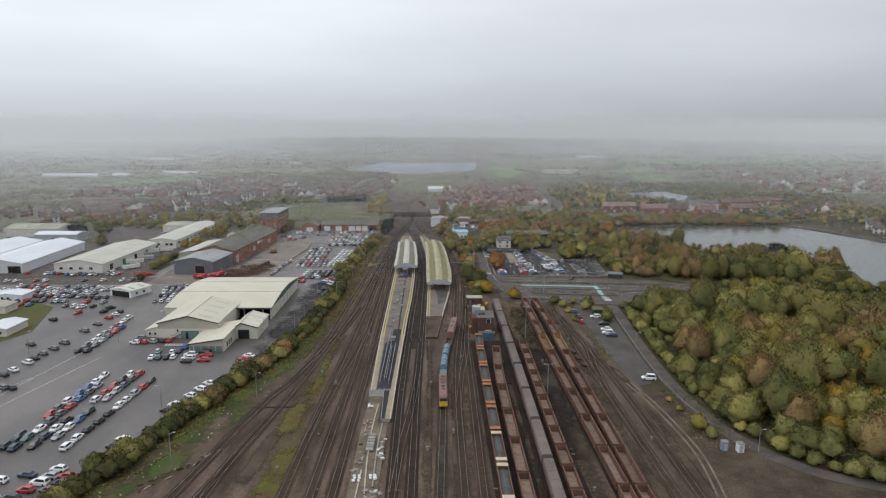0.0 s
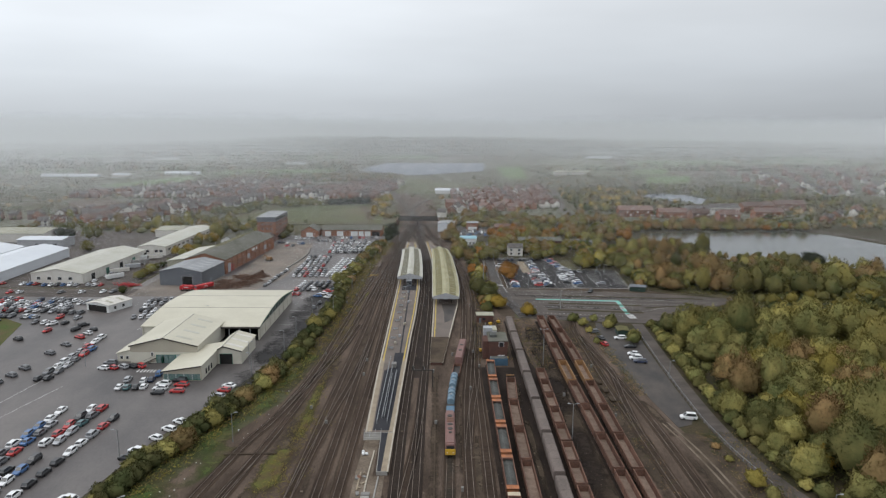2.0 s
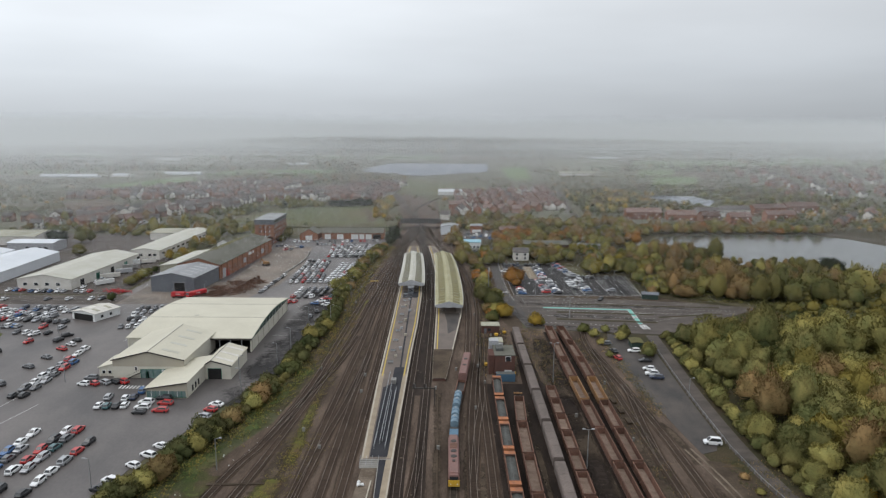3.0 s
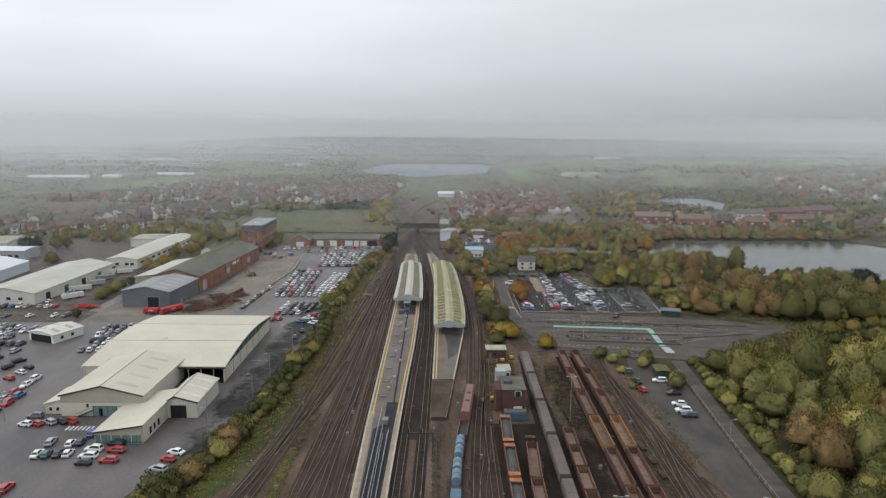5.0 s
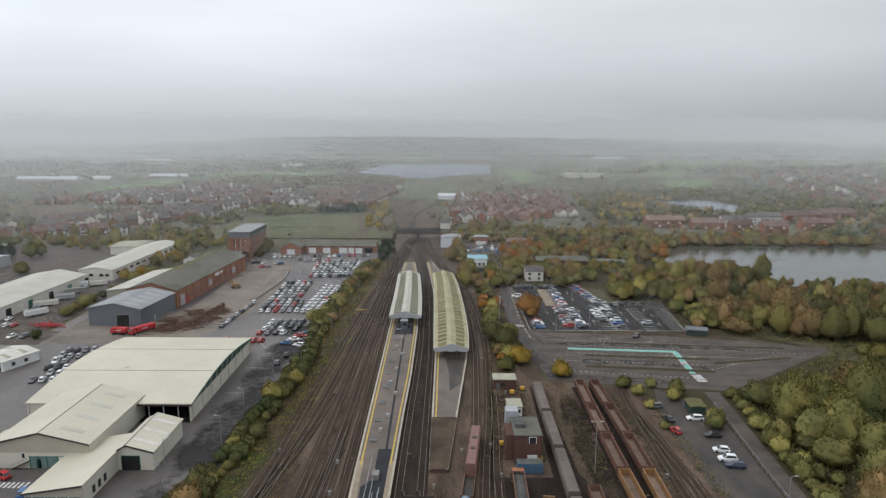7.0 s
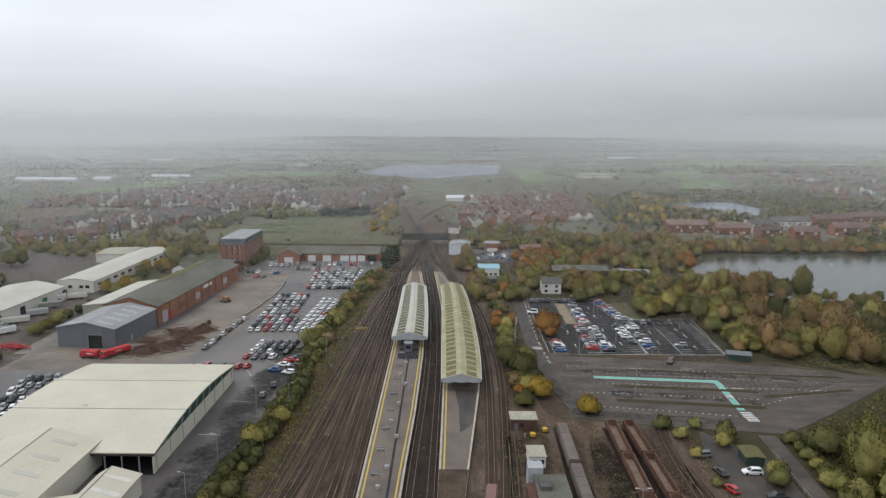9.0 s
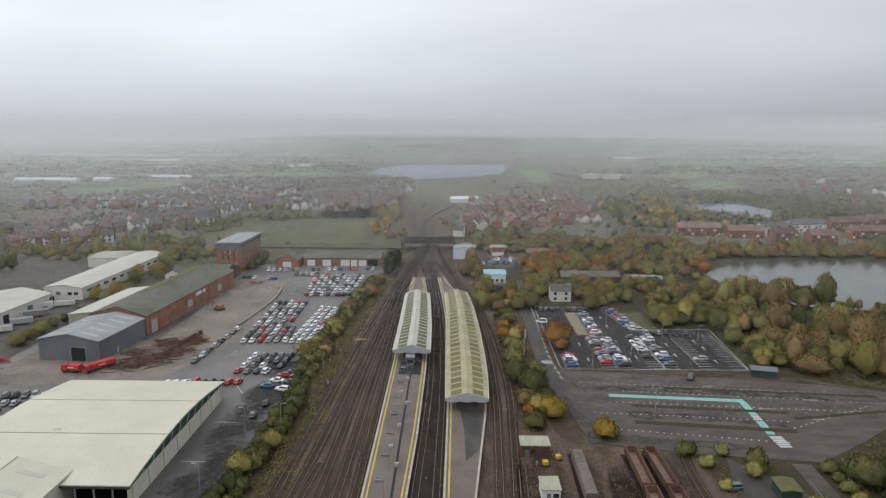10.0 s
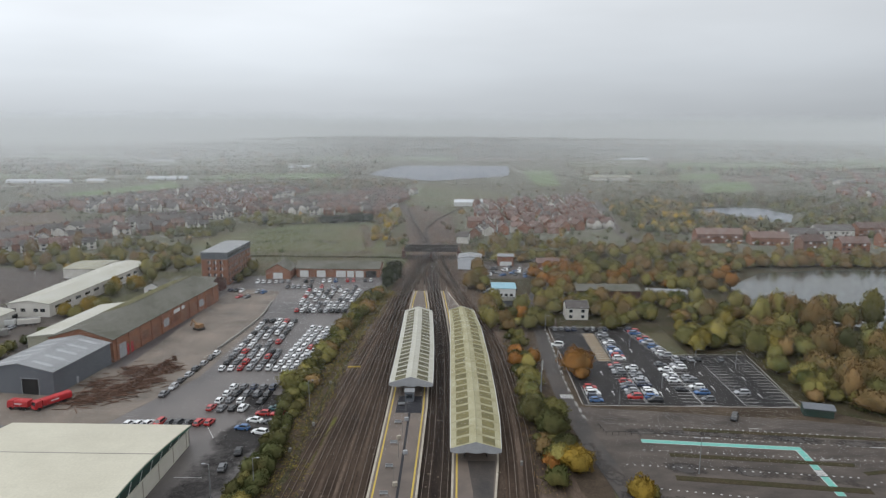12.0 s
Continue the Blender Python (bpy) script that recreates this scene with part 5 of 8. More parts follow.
for x, y, lab, key in ((79.3, 164.8, "blue", "blue_tank"), (82.9, 163.8, "white", "white_paint")):
    c = thing("portable_toilet", pose(x - 5, y - 6, 0), lab + " portable cabin beside the path", "cabin")
    part("cabin_body", B(0, 1.5, 0, 1.6, 0, 2.3), key, c)
    part("cabin_roof", B(-0.06, 1.56, -0.06, 1.66, 2.3, 2.45), "cabinet", c)
    part("door", B(0.3, 1.2, -0.04, 0, 0.1, 2.1), "grey_paint", c)
# ---- rolling stock ----
def bogie(parent, y):
    b = part("bogie", B(-0.95, 0.95, y - 1.3, y + 1.3, 0.45, 0.85), "dark_metal", parent)
    for w in (-0.9, 0.9):
        bm = bmesh.new()
        for x in (-0.75, 0.75):
            cyl(bm, (x - 0.07, y + w, 0.72), (x + 0.07, y + w, 0.72), 0.44, 0.44, 10)
        part("wheelset", bm, "rail", b)


def tub(name, L, wid, z0, z1, wall, floor, label, group, ends=None, load="", ribs=7):
    """An open wagon: floor, four walls with a rim and outside ribs, bogies and buffers."""
    ob = thing(name, Matrix(), label, "wagon", group)
    h, w, t = L / 2, wid / 2, 0.12
    part("underframe", B(-w * 0.8, w * 0.8, -h + 0.3, h - 0.3, 0.85, z0), "dark_metal", ob)
    part("floor", B(-w, w, -h, h, z0, z0 + 0.12), floor, ob)
    for s in (-1, 1):
        sw = part("side_wall", B(*sorted((s * w, s * (w - t))), -h, h, z0, z1), wall, ob)
        part("rim", B(*sorted((s * (w + 0.05), s * (w - t - 0.04))), -h, h, z1, z1 + 0.1), wall, sw)
        bm = bmesh.new()
        for i in range(ribs):
            y = -h + 0.4 + (L - 0.8) * i / (ribs - 1)
            box(bm, *sorted((s * w, s * (w + 0.09))), y - 0.06, y + 0.06, z0, z1)
        tagged(part("ribs", bm, wall, sw), kind="stuff")
        part("end_wall", B(-w + t, w - t, *sorted((s * h, s * (h - t))), z0, z1), ends or wall, ob)
        part("buffer_beam", B(-1.2, 1.2, *sorted((s * h, s * (h + 0.25))), 0.9, 1.25), "dark_metal", ob)
        bogie(ob, s * (h - 2.0))
    if load:
        bm = bmesh.new()
        n, r = 10, random.Random(3)
        vs = [[bm.verts.new((x, -h + t + (L - 2 * t) * k / n, z1 - 0.75 + (0.35 if x == 0 else 0) + r.uniform(-0.1, 0.1))) for x in (-w + t, 0, w - t)] for k in range(n + 1)]
        for a, b in zip(vs, vs[1:]):
            for i in range(2):
                bm.faces.new((a[i], a[i + 1], b[i + 1], b[i]))
        part("load", bm, load, ob)
    if ends:
        for s in (-1, 1):
            part("end_deck", B(-w, w, *sorted((s * h, s * (h - 1.5))), z1 - 0.25, z1 + 0.14), ends, ob)
            part("rim_band", B(-w - 0.04, w + 0.04, *sorted((s * (h - 1.5), s * (h - 1.75))), z1 - 0.2, z1 + 0.17), wall, ob)
    return ob


def spaced(proto, line, ys, vary=None):
    """Copies of a wagon with their middles at these y places on a track."""
    for i, y in enumerate(ys):
        s, best = 0.0, None
        for a, b in zip(line, line[1:]):
            if min(a.y, b.y) <= y <= max(a.y, b.y):
                s += (b - a).length * (y - a.y) / (b.y - a.y)
                break
            s += (b - a).length
        p, h = at_length(line, s)
        copy_thing((vary or {}).get(i, proto), pose(p.x, p.y, 0.29 - 0.28, 0, 0, h))
    for ob in {proto, *(vary or {}).values()}:
        for o in (*ob.children_recursive, ob):
            bpy.data.objects.remove(o)


ow = tub("ballast_wagon", 15.6, 2.7, 1.5, 3.3, "rust", "cargo", "rusty ballast wagon with orange ends and grey stone", "orange wagons", ends="orange", load="cargo", ribs=9)
oc = tub("ballast_wagon", 15.6, 2.7, 1.5, 3.3, "rust", "cargo", "rusty ballast wagon with cream ends and grey stone", "orange wagons", ends="cream_end", load="cargo", ribs=9)
spaced(ow, LINES["orange"], [240.5 - 16.9 * k for k in range(8)], {5: oc, 6: oc})
bw = tub("box_wagon", 17.0, 2.75, 1.3, 3.0, "rust", "rust_in", "empty rusty brown open box wagon", "brown wagons", ribs=11)
spaced(bw, LINES["brown"], [224.5 - 18.0 * k for k in range(7)])
tw = tub("tippler_wagon", 9.6, 2.75, 1.3, 2.9, "rust", "rust_in", "short empty rusty tippler wagon", "tippler wagons", ribs=6)
spaced(tw, LINES["tippler"], [237 - 10.6 * k for k in range(12)])
yw = tub("box_wagon", 17.6, 2.75, 1.3, 3.1, "yellow_wagon", "rust_in", "empty yellow open box wagon", "brown wagons", ribs=11)
bw = tub("box_wagon", 17.6, 2.75, 1.3, 3.1, "rust", "rust_in", "empty rusty red-brown box wagon", "brown wagons", ribs=11)
spaced(bw, LINES["left"], [295.8 - 18.6 * k for k in range(10)], {3: yw})
yw = tub("box_wagon", 17.6, 2.75, 1.3, 3.1, "yellow_wagon", "rust_in", "empty yellow open box wagon", "brown wagons", ribs=11)
bw = tub("box_wagon", 17.6, 2.75, 1.3, 3.1, "rust", "rust_in", "empty rusty red-brown box wagon", "brown wagons", ribs=11)
spaced(bw, LINES["right"], [295.8 - 18.6 * k for k in range(10)], {3: yw})

cv = thing("covered_wagon", Matrix(), "long grey-brown covered bogie wagon", "wagon", "covered wagons")
part("underframe", B(-1.1, 1.1, -10.1, 10.1, 0.85, 1.25), "dark_metal", cv)
part("wagon_body", P_([(-1.35, 1.25), (1.35, 1.25), (1.35, 3.2), (1.1, 3.55), (-1.1, 3.55), (-1.35, 3.2)], "y", -9.9, 9.9), "covered", cv)
for i in range(5):
    part("roof_seam", B(-1.1, 1.1, -7.92 + i * 3.96 - 0.03, -7.92 + i * 3.96 + 0.03, 3.55, 3.585), "covered", cv)
for s in (-1, 1):
    part("buffer_beam", B(-1.2, 1.2, *sorted((s * 10.4, s * 10.7)), 0.9, 1.25), "dark_metal", cv)
    bogie(cv, s * 7.5)
spaced(cv, LINES["covered"], [291.5 - 21.8 * k for k in range(9)])

# locomotive with a short train of blue tanks
lc = thing("locomotive", Matrix(), "maroon diesel locomotive with yellow front", "locomotive")
part("underframe", B(-1.3, 1.3, -10.2, 10.2, 0.9, 1.3), "dark_metal", lc)
part("loco_body", P_([(-1.32, 1.3), (1.32, 1.3), (1.32, 3.3), (0.95, 3.85), (-0.95, 3.85), (-1.32, 3.3)], "y", -9.2, 9.2), "loco", lc)
part("cab", P_([(-1.3, 1.3), (1.3, 1.3), (1.3, 2.8), (0.95, 3.7), (-0.95, 3.7), (-1.3, 2.8)], "y", -10.2, -9.2), "loco", lc)
part("nose_panel", P_([(-1.28, 1.1), (1.28, 1.1), (1.28, 2.5), (-1.28, 2.5)], "y", -10.5, -10.2), "loco_yellow", lc, "yellow warning panel")
part("windscreen", B(-0.95, 0.95, -10.26, -10.2, 2.55, 3.3), "glass", lc)
part("cab_rear", P_([(-1.3, 1.3), (1.3, 1.3), (1.3, 2.8), (0.95, 3.7), (-0.95, 3.7), (-1.3, 2.8)], "y", 9.2, 10.3), "loco", lc)
for y in (-1.5, 1.2, 6.4):
    part("roof_fan", cyl(bmesh.new(), (0, y, 3.85), (0, y, 3.98), 0.75, 0.7, 14), "dark_metal", lc)
part("exhaust", B(-0.35, 0.35, -4.2, -3.4, 3.85, 4.05), "dark_metal", lc)
part("roof_panel", B(-0.9, 0.9, 2.6, 5.2, 3.85, 3.93), "rust", lc)
for s in (-1, 1):
    part("headlight", B(s * 0.75 - 0.12, s * 0.75 + 0.12, -10.56, -10.5, 1.6, 1.8), "white_paint", lc)
for y in (-6.6, 6.6):
    bogie(lc, y)
spaced(lc, LINES["H"], [195.5])
tk = thing("tank_wagon", Matrix(), "short wagon carrying two pale blue tanks", "wagon", "tank wagons")
part("underframe", B(-1.2, 1.2, -5.6, 5.6, 0.85, 1.2), "dark_metal", tk)
for y in (-2.7, 2.7):
    t = part("tank", cyl(bmesh.new(), (0, y - 2.1, 2.35), (0, y + 2.1, 2.35), 1.1, 1.1, 18), "blue_tank", tk)
    part("tank_band", cyl(bmesh.new(), (0, y - 0.25, 2.35), (0, y + 0.25, 2.35), 1.14, 1.14, 18), "blue_box", t)
    part("hatch", cyl(bmesh.new(), (0, y + 1.1, 3.4), (0, y + 1.1, 3.6), 0.3, 0.3, 10), "steel", t)
for y in (-4.2, 4.2):
    bogie(tk, y)
bx = thing("flat_wagon", Matrix(), "flat wagon with blue equipment box", "wagon", "tank wagons")
part("underframe", B(-1.2, 1.2, -3.6, 3.6, 0.85, 1.25), "dark_metal", bx)
part("equipment_box", B(-1.15, 1.15, -3.0, 1.0, 1.25, 2.9), "blue_box", bx)
part("machinery", B(-0.8, 0.8, 1.3, 3.2, 1.25, 2.4), "dark_metal", bx)
for y in (-2.4, 2.4):
    bogie(bx, y)
spaced(bx, LINES["H"], [209.8])
spaced(tk, LINES["H"], [219.5, 231.5])
rl = tub("flat_wagon", 9.5, 2.6, 1.2, 2.2, "rust", "dark_metal", "rusty low wagon behind the tanks", "tank wagons", ribs=6)
spaced(rl, LINES["H"], [243])
lc = thing("locomotive", Matrix(), "maroon diesel locomotive at the rear of the train", "locomotive")
part("underframe", B(-1.3, 1.3, -10.2, 10.2, 0.9, 1.3), "dark_metal", lc)
part("loco_body", P_([(-1.32, 1.3), (1.32, 1.3), (1.32, 3.3), (0.95, 3.85), (-0.95, 3.85), (-1.32, 3.3)], "y", -10.2, 10.2), "loco", lc)
for y in (-2.5, 3.2):
    part("roof_fan", cyl(bmesh.new(), (0, y, 3.85), (0, y, 3.98), 0.7, 0.65, 14), "dark_metal", lc)
for y in (-6.6, 6.6):
    bogie(lc, y)
spaced(lc, LINES["H"], [259.5])
# ---- cars ----
def car_body(L, W, H, hood, deck, ground=0.2, belt=0.92):
    """Lower body with rounded corners and a tapered cabin, all in one shell; nose towards +y."""
    bm = bmesh.new()
    h, w = L / 2, W / 2
    rows = [(-h, 0.80, 0.45, belt - 0.12), (-h + 0.18, 0.95, ground, belt), (-h + 1.0, 1.0, ground, belt + 0.02), (h - 1.2, 1.0, ground, belt - 0.02), (h - 0.25, 0.93, ground, belt - 0.18), (h, 0.74, 0.38, belt - 0.32)]
    rings = []
    for y, k, z0, z1 in rows:
        rings.append([bm.verts.new(p) for p in ((-w * k, y, z0), (w * k, y, z0), (w * k, y, z1 - 0.12), (w * k * 0.9, y, z1), (-w * k * 0.9, y, z1), (-w * k, y, z1 - 0.12))])
    for a, b in zip(rings, rings[1:]):
        for i in range(6):
            j = (i + 1) % 6
            bm.faces.new((a[j], a[i], b[i], b[j]))
    bm.faces.new(rings[0])
    bm.faces.new(rings[-1][::-1])
    y0, y1 = -h + deck, h - hood
    low = [bm.verts.new(p) for p in ((-w * 0.88, y0, belt - 0.05), (w * 0.88, y0, belt - 0.05), (w * 0.88, y1, belt - 0.08), (-w * 0.88, y1, belt - 0.08))]
    top = [bm.verts.new(p) for p in ((-w * 0.68, y0 + 0.42, H - 0.04), (w * 0.68, y0 + 0.42, H - 0.04), (w * 0.68, y1 - 0.85, H), (-w * 0.68, y1 - 0.85, H))]
    bm.faces.new(top)
    for i in range(4):
        j = (i + 1) % 4
        bm.faces.new((low[i], low[j], top[j], top[i]))
    bmesh.ops.recalc_face_normals(bm, faces=bm.faces[:])
    return bm, low, top


def pane(a, b, c, d, inset, lift):
    """A window laid a little proud of the four-cornered face a b c d."""
    mid = (a + b + c + d) / 4
    n = (b - a).cross(d - a).normalized()
    pts = [p + (mid - p) * inset for p in (a, b, c, d)]
    bm = bmesh.new()
    vs = [bm.verts.new(p + n * lift) for p in pts]
    lo = [bm.verts.new(p - n * 0.02) for p in pts]
    bm.faces.new(vs)
    for i in range(4):
        bm.faces.new((lo[i], lo[(i + 1) % 4], vs[(i + 1) % 4], vs[i]))
    return bm


WHEEL = cyl(bmesh.new(), (-0.1, 0, 0.31), (0.1, 0, 0.31), 0.31, 0.31, 12)
wheel_mesh = bpy.data.meshes.new("wheel")
WHEEL.to_mesh(wheel_mesh)
WHEEL.free()
wheel_mesh.materials.append(M["rubber"])
LAMP = bpy.data.meshes.new("lamp")
bm = B(-0.16, 0.16, -0.04, 0.04, 0, 0.13)
bm.to_mesh(LAMP)
bm.free()
LAMP.materials.append(M["white_paint"])
SHAPES = {"hatchback": (4.1, 1.75, 1.47, 1.0, 0.12, 0.92), "saloon": (4.6, 1.8, 1.42, 1.15, 0.75, 0.88), "suv": (4.55, 1.88, 1.68, 1.1, 0.08, 1.02), "estate": (4.7, 1.82, 1.5, 1.15, 0.1, 0.92), "van": (4.6, 1.85, 1.9, 0.85, 0.03, 1.05)}
CAR_MESH, CAR_PROTO = {}, {}


def car_proto(shape, colour):
    """A car of that shape and colour, built once and later copied."""
    if (shape, colour) in CAR_PROTO:
        return CAR_PROTO[shape, colour]
    L, W, H, hood, deck, belt = SHAPES[shape]
    words = {"hatchback": "parked hatchback car", "saloon": "parked saloon car", "suv": "parked sport utility car", "estate": "parked estate car", "van": "parked small van"}
    ob = thing("van" if shape == "van" else "car", Matrix(), colour + " " + words[shape] + " on wet tarmac", "van" if shape == "van" else "car", "parked cars")
    if shape not in CAR_MESH:
        bm, low, top = car_body(L, W, H, hood, deck, belt=belt)
        lo, to = [v.co.copy() for v in low], [v.co.copy() for v in top]
        bm.free()
        CAR_MESH[shape] = {"low": lo, "top": to}
    bm, _, _ = car_body(L, W, H, hood, deck, belt=belt)
    part("body", bm, "car_" + colour, ob)
    lo, to = CAR_MESH[shape]["low"], CAR_MESH[shape]["top"]
    for key, i in (("rear_window", 0), ("side_window", 1), ("windscreen", 2), ("side_window", 3)):
        if shape == "van" and key in ("rear_window",):
            continue
        name = key + str(i)
        if name not in CAR_MESH[shape]:
            CAR_MESH[shape][name] = part(key, pane(lo[i], lo[(i + 1) % 4], to[(i + 1) % 4], to[i], 0.13, 0.012), "glass", ob)
        else:
            share(key, CAR_MESH[shape][name], ob, Matrix())
    for x in (-W / 2 + 0.08, W / 2 - 0.08):
        for y in (-L / 2 + 0.8, L / 2 - 0.85):
            o = new("wheel", wheel_mesh)
            o.parent, o.matrix_basis = ob, pose(x, y, 0)
    CAR_PROTO[shape, colour] = ob
    return ob


crng = random.Random(11)
MIX = ["white", "white", "silver", "silver", "grey", "grey", "black", "black", "blue", "red", "navy", "white", "white", "silver", "red", "blue"]


FAR_CARS = Joined()


def park(x, y, heading, colour=None, shape=None, z=0.03, far=False):
    c = colour or crng.choice(MIX)
    s = shape or crng.choice(["hatchback", "hatchback", "saloon", "suv", "estate"])
    m = pose(x + crng.uniform(-0.15, 0.15), y + crng.uniform(-0.2, 0.2), z, 0, 0, heading + crng.uniform(-3, 3))
    if far:
        FAR_CARS.add_thing(car_proto(s, c), m)
    else:
        copy_thing(car_proto(s, c), m)


def row(a, b, n, turn, keep=1.0, mix=None, z=0.03, flip=True, far=False):
    """n cars from a to b; turn: degrees between the line and their noses."""
    d = Vector(b) - Vector(a)
    h = math.degrees(math.atan2(d.y, d.x)) - 90 + turn
    for i in range(n):
        if crng.random() < keep:
            p = Vector(a) + d * (i / max(1, n - 1))
            park(p.x, p.y, h + (180 if flip and crng.random() < 0.4 else 0), crng.choice(mix) if mix else None, z=z, far=far)


# yard rows, nose to tail
def queue(a, b, colours):
    """Cars nose to tail from a to b in the colours named."""
    names = colours.split()
    for i, c in enumerate(names):
        t = i / max(1, len(names) - 1)
        park(a[0] + (b[0] - a[0]) * t, a[1] + (b[1] - a[1]) * t, -3 + (180 if crng.random() < 0.35 else 0), c)


queue((-93.4, 162.3), (-90.4, 207.5), "white white black black black white white silver red black")
queue((-98.8, 167.8), (-98.4, 183.5), "silver white blue black")
queue((-97.7, 193.5), (-96.9, 214.6), "silver silver teal grey red")
queue((-101.9, 163.0), (-101.8, 178.4), "black navy white black")
queue((-100.6, 192.9), (-99.7, 213.2), "white red red black white")
queue((-106.2, 162.0), (-105.4, 203.4), "navy teal white grey grey red blue grey silver")
queue((-108.9, 163.0), (-108.7, 168.0), "black navy")
queue((-108.6, 181.6), (-107.6, 212.4), "red grey white blue blue white white")
queue((-128.7, 237.6), (-129.6, 281.2), "black grey white white silver silver red white white")
queue((-125.8, 238.1), (-126.4, 267.0), "black grey silver grey red blue")
for x, y, h, c in ((-99.3, 230.4, 5, "white"), (-96.8, 230.0, 5, "teal"), (-94.2, 230.5, 5, "black"), (-91.8, 230.9, 5, "white"), (-99.6, 237.0, 5, "silver"), (-94.2, 236.2, 5, "white"), (-92.0, 236.8, 5, "navy"), (-91.4, 241.8, 5, "blue"),
                   (-86.8, 233.0, 84, "white"), (-85.8, 226.0, 84, "black"), (-86.3, 229.4, 84, "white"), (-80.7, 232.4, 80, "red"), (-80.1, 227.2, 86, "red"), (-82.6, 236.2, 84, "black"),
                   (-112.6, 247.2, 80, "white"), (-109.6, 247.6, 60, "red"), (-106.6, 248.8, 60, "silver"), (-103.8, 249.0, 60, "black"), (-101.0, 249.2, 62, "red"), (-112.8, 252.0, 85, "grey")):
    park(x, y, h, c)
for x, y, h, c in ((-66.4, 223.4, 70, "silver"), (-65.4, 231.6, 75, "white"), (-65.9, 228.2, 75, "red"), (-70.8, 205.4, 66, "white"), (-72.0, 200.6, 66, "white"), (-73.6, 195.2, 66, "white"), (-75.5, 188.0, 70, "white"), (-76.2, 184.4, 74, "black"), (-80.6, 166.0, 72, "white")):
    park(x, y, h, c)
for x, y, h, c in ((-95.0, 147.9, 80, "navy"), (-89.0, 150.4, 80, "white"), (-89.3, 147.3, 80, "silver"), (-89.9, 144.2, 80, "white"), (-85.3, 147.0, 80, "red"), (-91.2, 141.0, 80, "red"), (-86.0, 141.0, 78, "grey"), (-85.0, 143.8, 78, "black"),
                   (-92.4, 137.6, 80, "black"), (-97.6, 138.0, 80, "white"), (-99.8, 145.2, 80, "white"), (-82.4, 152.6, 78, "white"), (-81.5, 162.2, 80, "black"), (-134.5, 202.5, 60, "grey"), (-131.6, 202.1, 60, "black")):
    park(x, y, h, c)
for x, y, c in ((-140.6, 218.1, "white"), (-141.2, 213.6, "black"), (-140.0, 225.3, "white"), (-140.5, 230.0, "black"), (-140.2, 234.6, "grey"), (-139.5, 240.4, "grey"), (-138.9, 247.1, "grey"), (-150.6, 245.5, "black"), (-139.2, 262.6, "grey"), (-138.7, 272.0, "grey"),
                (-138.3, 281.2, "red"), (-137.9, 286.2, "white"), (-138.1, 291.4, "black"), (-160.5, 278.7, "black")):
    park(x, y, 62, c, far=True)
# cars packed behind the hall and in the far yard
for i, x in enumerate((-130, -127, -124, -121, -118, -115.5)):
    row((x, 309 + i * 0.4), (x - 4, 338), 6, 8, 0.95, ["silver", "white", "grey", "silver", "white", "black"], far=True)
for k in range(4):
    row((-220 + k * 3, 313 + k * 9), (-168 + k * 2, 309 + k * 9), 15, 92, 0.68, far=True)
for k in range(5):
    row((-232 + k * 4, 306 + k * 7), (-150 - k * 3, 300 + k * 8), 20, 92, 0.5, far=True)
row((-176, 276), (-148, 262), 7, 70, 0.7, far=True)
row((-205, 368), (-170, 369), 12, 92, 0.85, far=True)
row((-225, 371), (-207, 370), 6, 92, 0.8, far=True)
row((-168, 300), (-136, 296), 8, 60, 0.6, far=True)
row((-166, 288), (-140, 292), 6, 70, 0.5, far=True)
row((-196, 335), (-162, 322), 9, 80, 0.7, far=True)
row((-181, 378), (-178, 440), 12, 4, 0.8, ["white", "white", "silver", "grey"], far=True)
row((-225, 352), (-160, 354), 14, 80, 0.55, ["white", "white", "grey", "red"], far=True)
# dense auction columns east of the hall
for i in range(5):
    row((-71 + i * 3.1, 360), (-69.6 + i * 3.1, 376), 4, 0, 0.95, ["black", "grey", "grey", "navy", "white"] if i else ["red", "white", "grey"], flip=False)
for i in range(6):
    n = 11 if i < 5 else 6
    row((-79.0 + i * 3.1, 392 + i * 0.2), (-80.2 + i * 3.0, 392 + (n - 1) * 5.6), n, 0, 0.92, ["grey", "silver", "white", "white", "black", "silver", "red"] if i != 5 else ["white", "grey"], flip=False, far=True)
for i in range(2):
    row((-60.8 + i * 2.9, 392), (-58.2 + i * 2.7, 438), 9, 0, 1.0, ["white"], flip=False)
row((-55.2, 392), (-52.4, 437), 9, 0, 0.95, ["white", "silver", "red", "white"], flip=False)
row((-52.6, 405), (-50.4, 440), 7, 0, 0.95, ["white", "silver", "grey"], flip=False)
for i in range(9):
    row((-71 + i * 2.6, 464), (-73.5 + i * 3.1, 501), 7, 0, 0.85, ["grey", "silver", "white", "white", "white", "black"] if i else ["red", "white"], flip=False, far=True)
row((-88.8, 370), (-86.0, 407), 8, 0, 1.0, ["white", "grey", "silver", "black"])
row((-89.5, 349), (-68, 350.5), 9, 75, 0.95)
for x, y, h, c in ((-58, 347.5, 80, "blue"), (-52.6, 345, 78, "white"), (-56.2, 352, 80, "white"), (-51.6, 351, 75, "grey"), (-55.2, 356.5, 85, "red"), (-50.8, 356, 80, "red"), (-52.5, 360, 80, "teal"), (-47.8, 360, 80, "white"), (-55, 334, 10, "black"), (-56, 326, 8, "grey")):
    park(x, y, h, c)
row((-112, 500), (-92, 496), 8, 90, 0.75, far=True)
row((-86, 508), (-52, 509), 13, 92, 0.75, far=True)
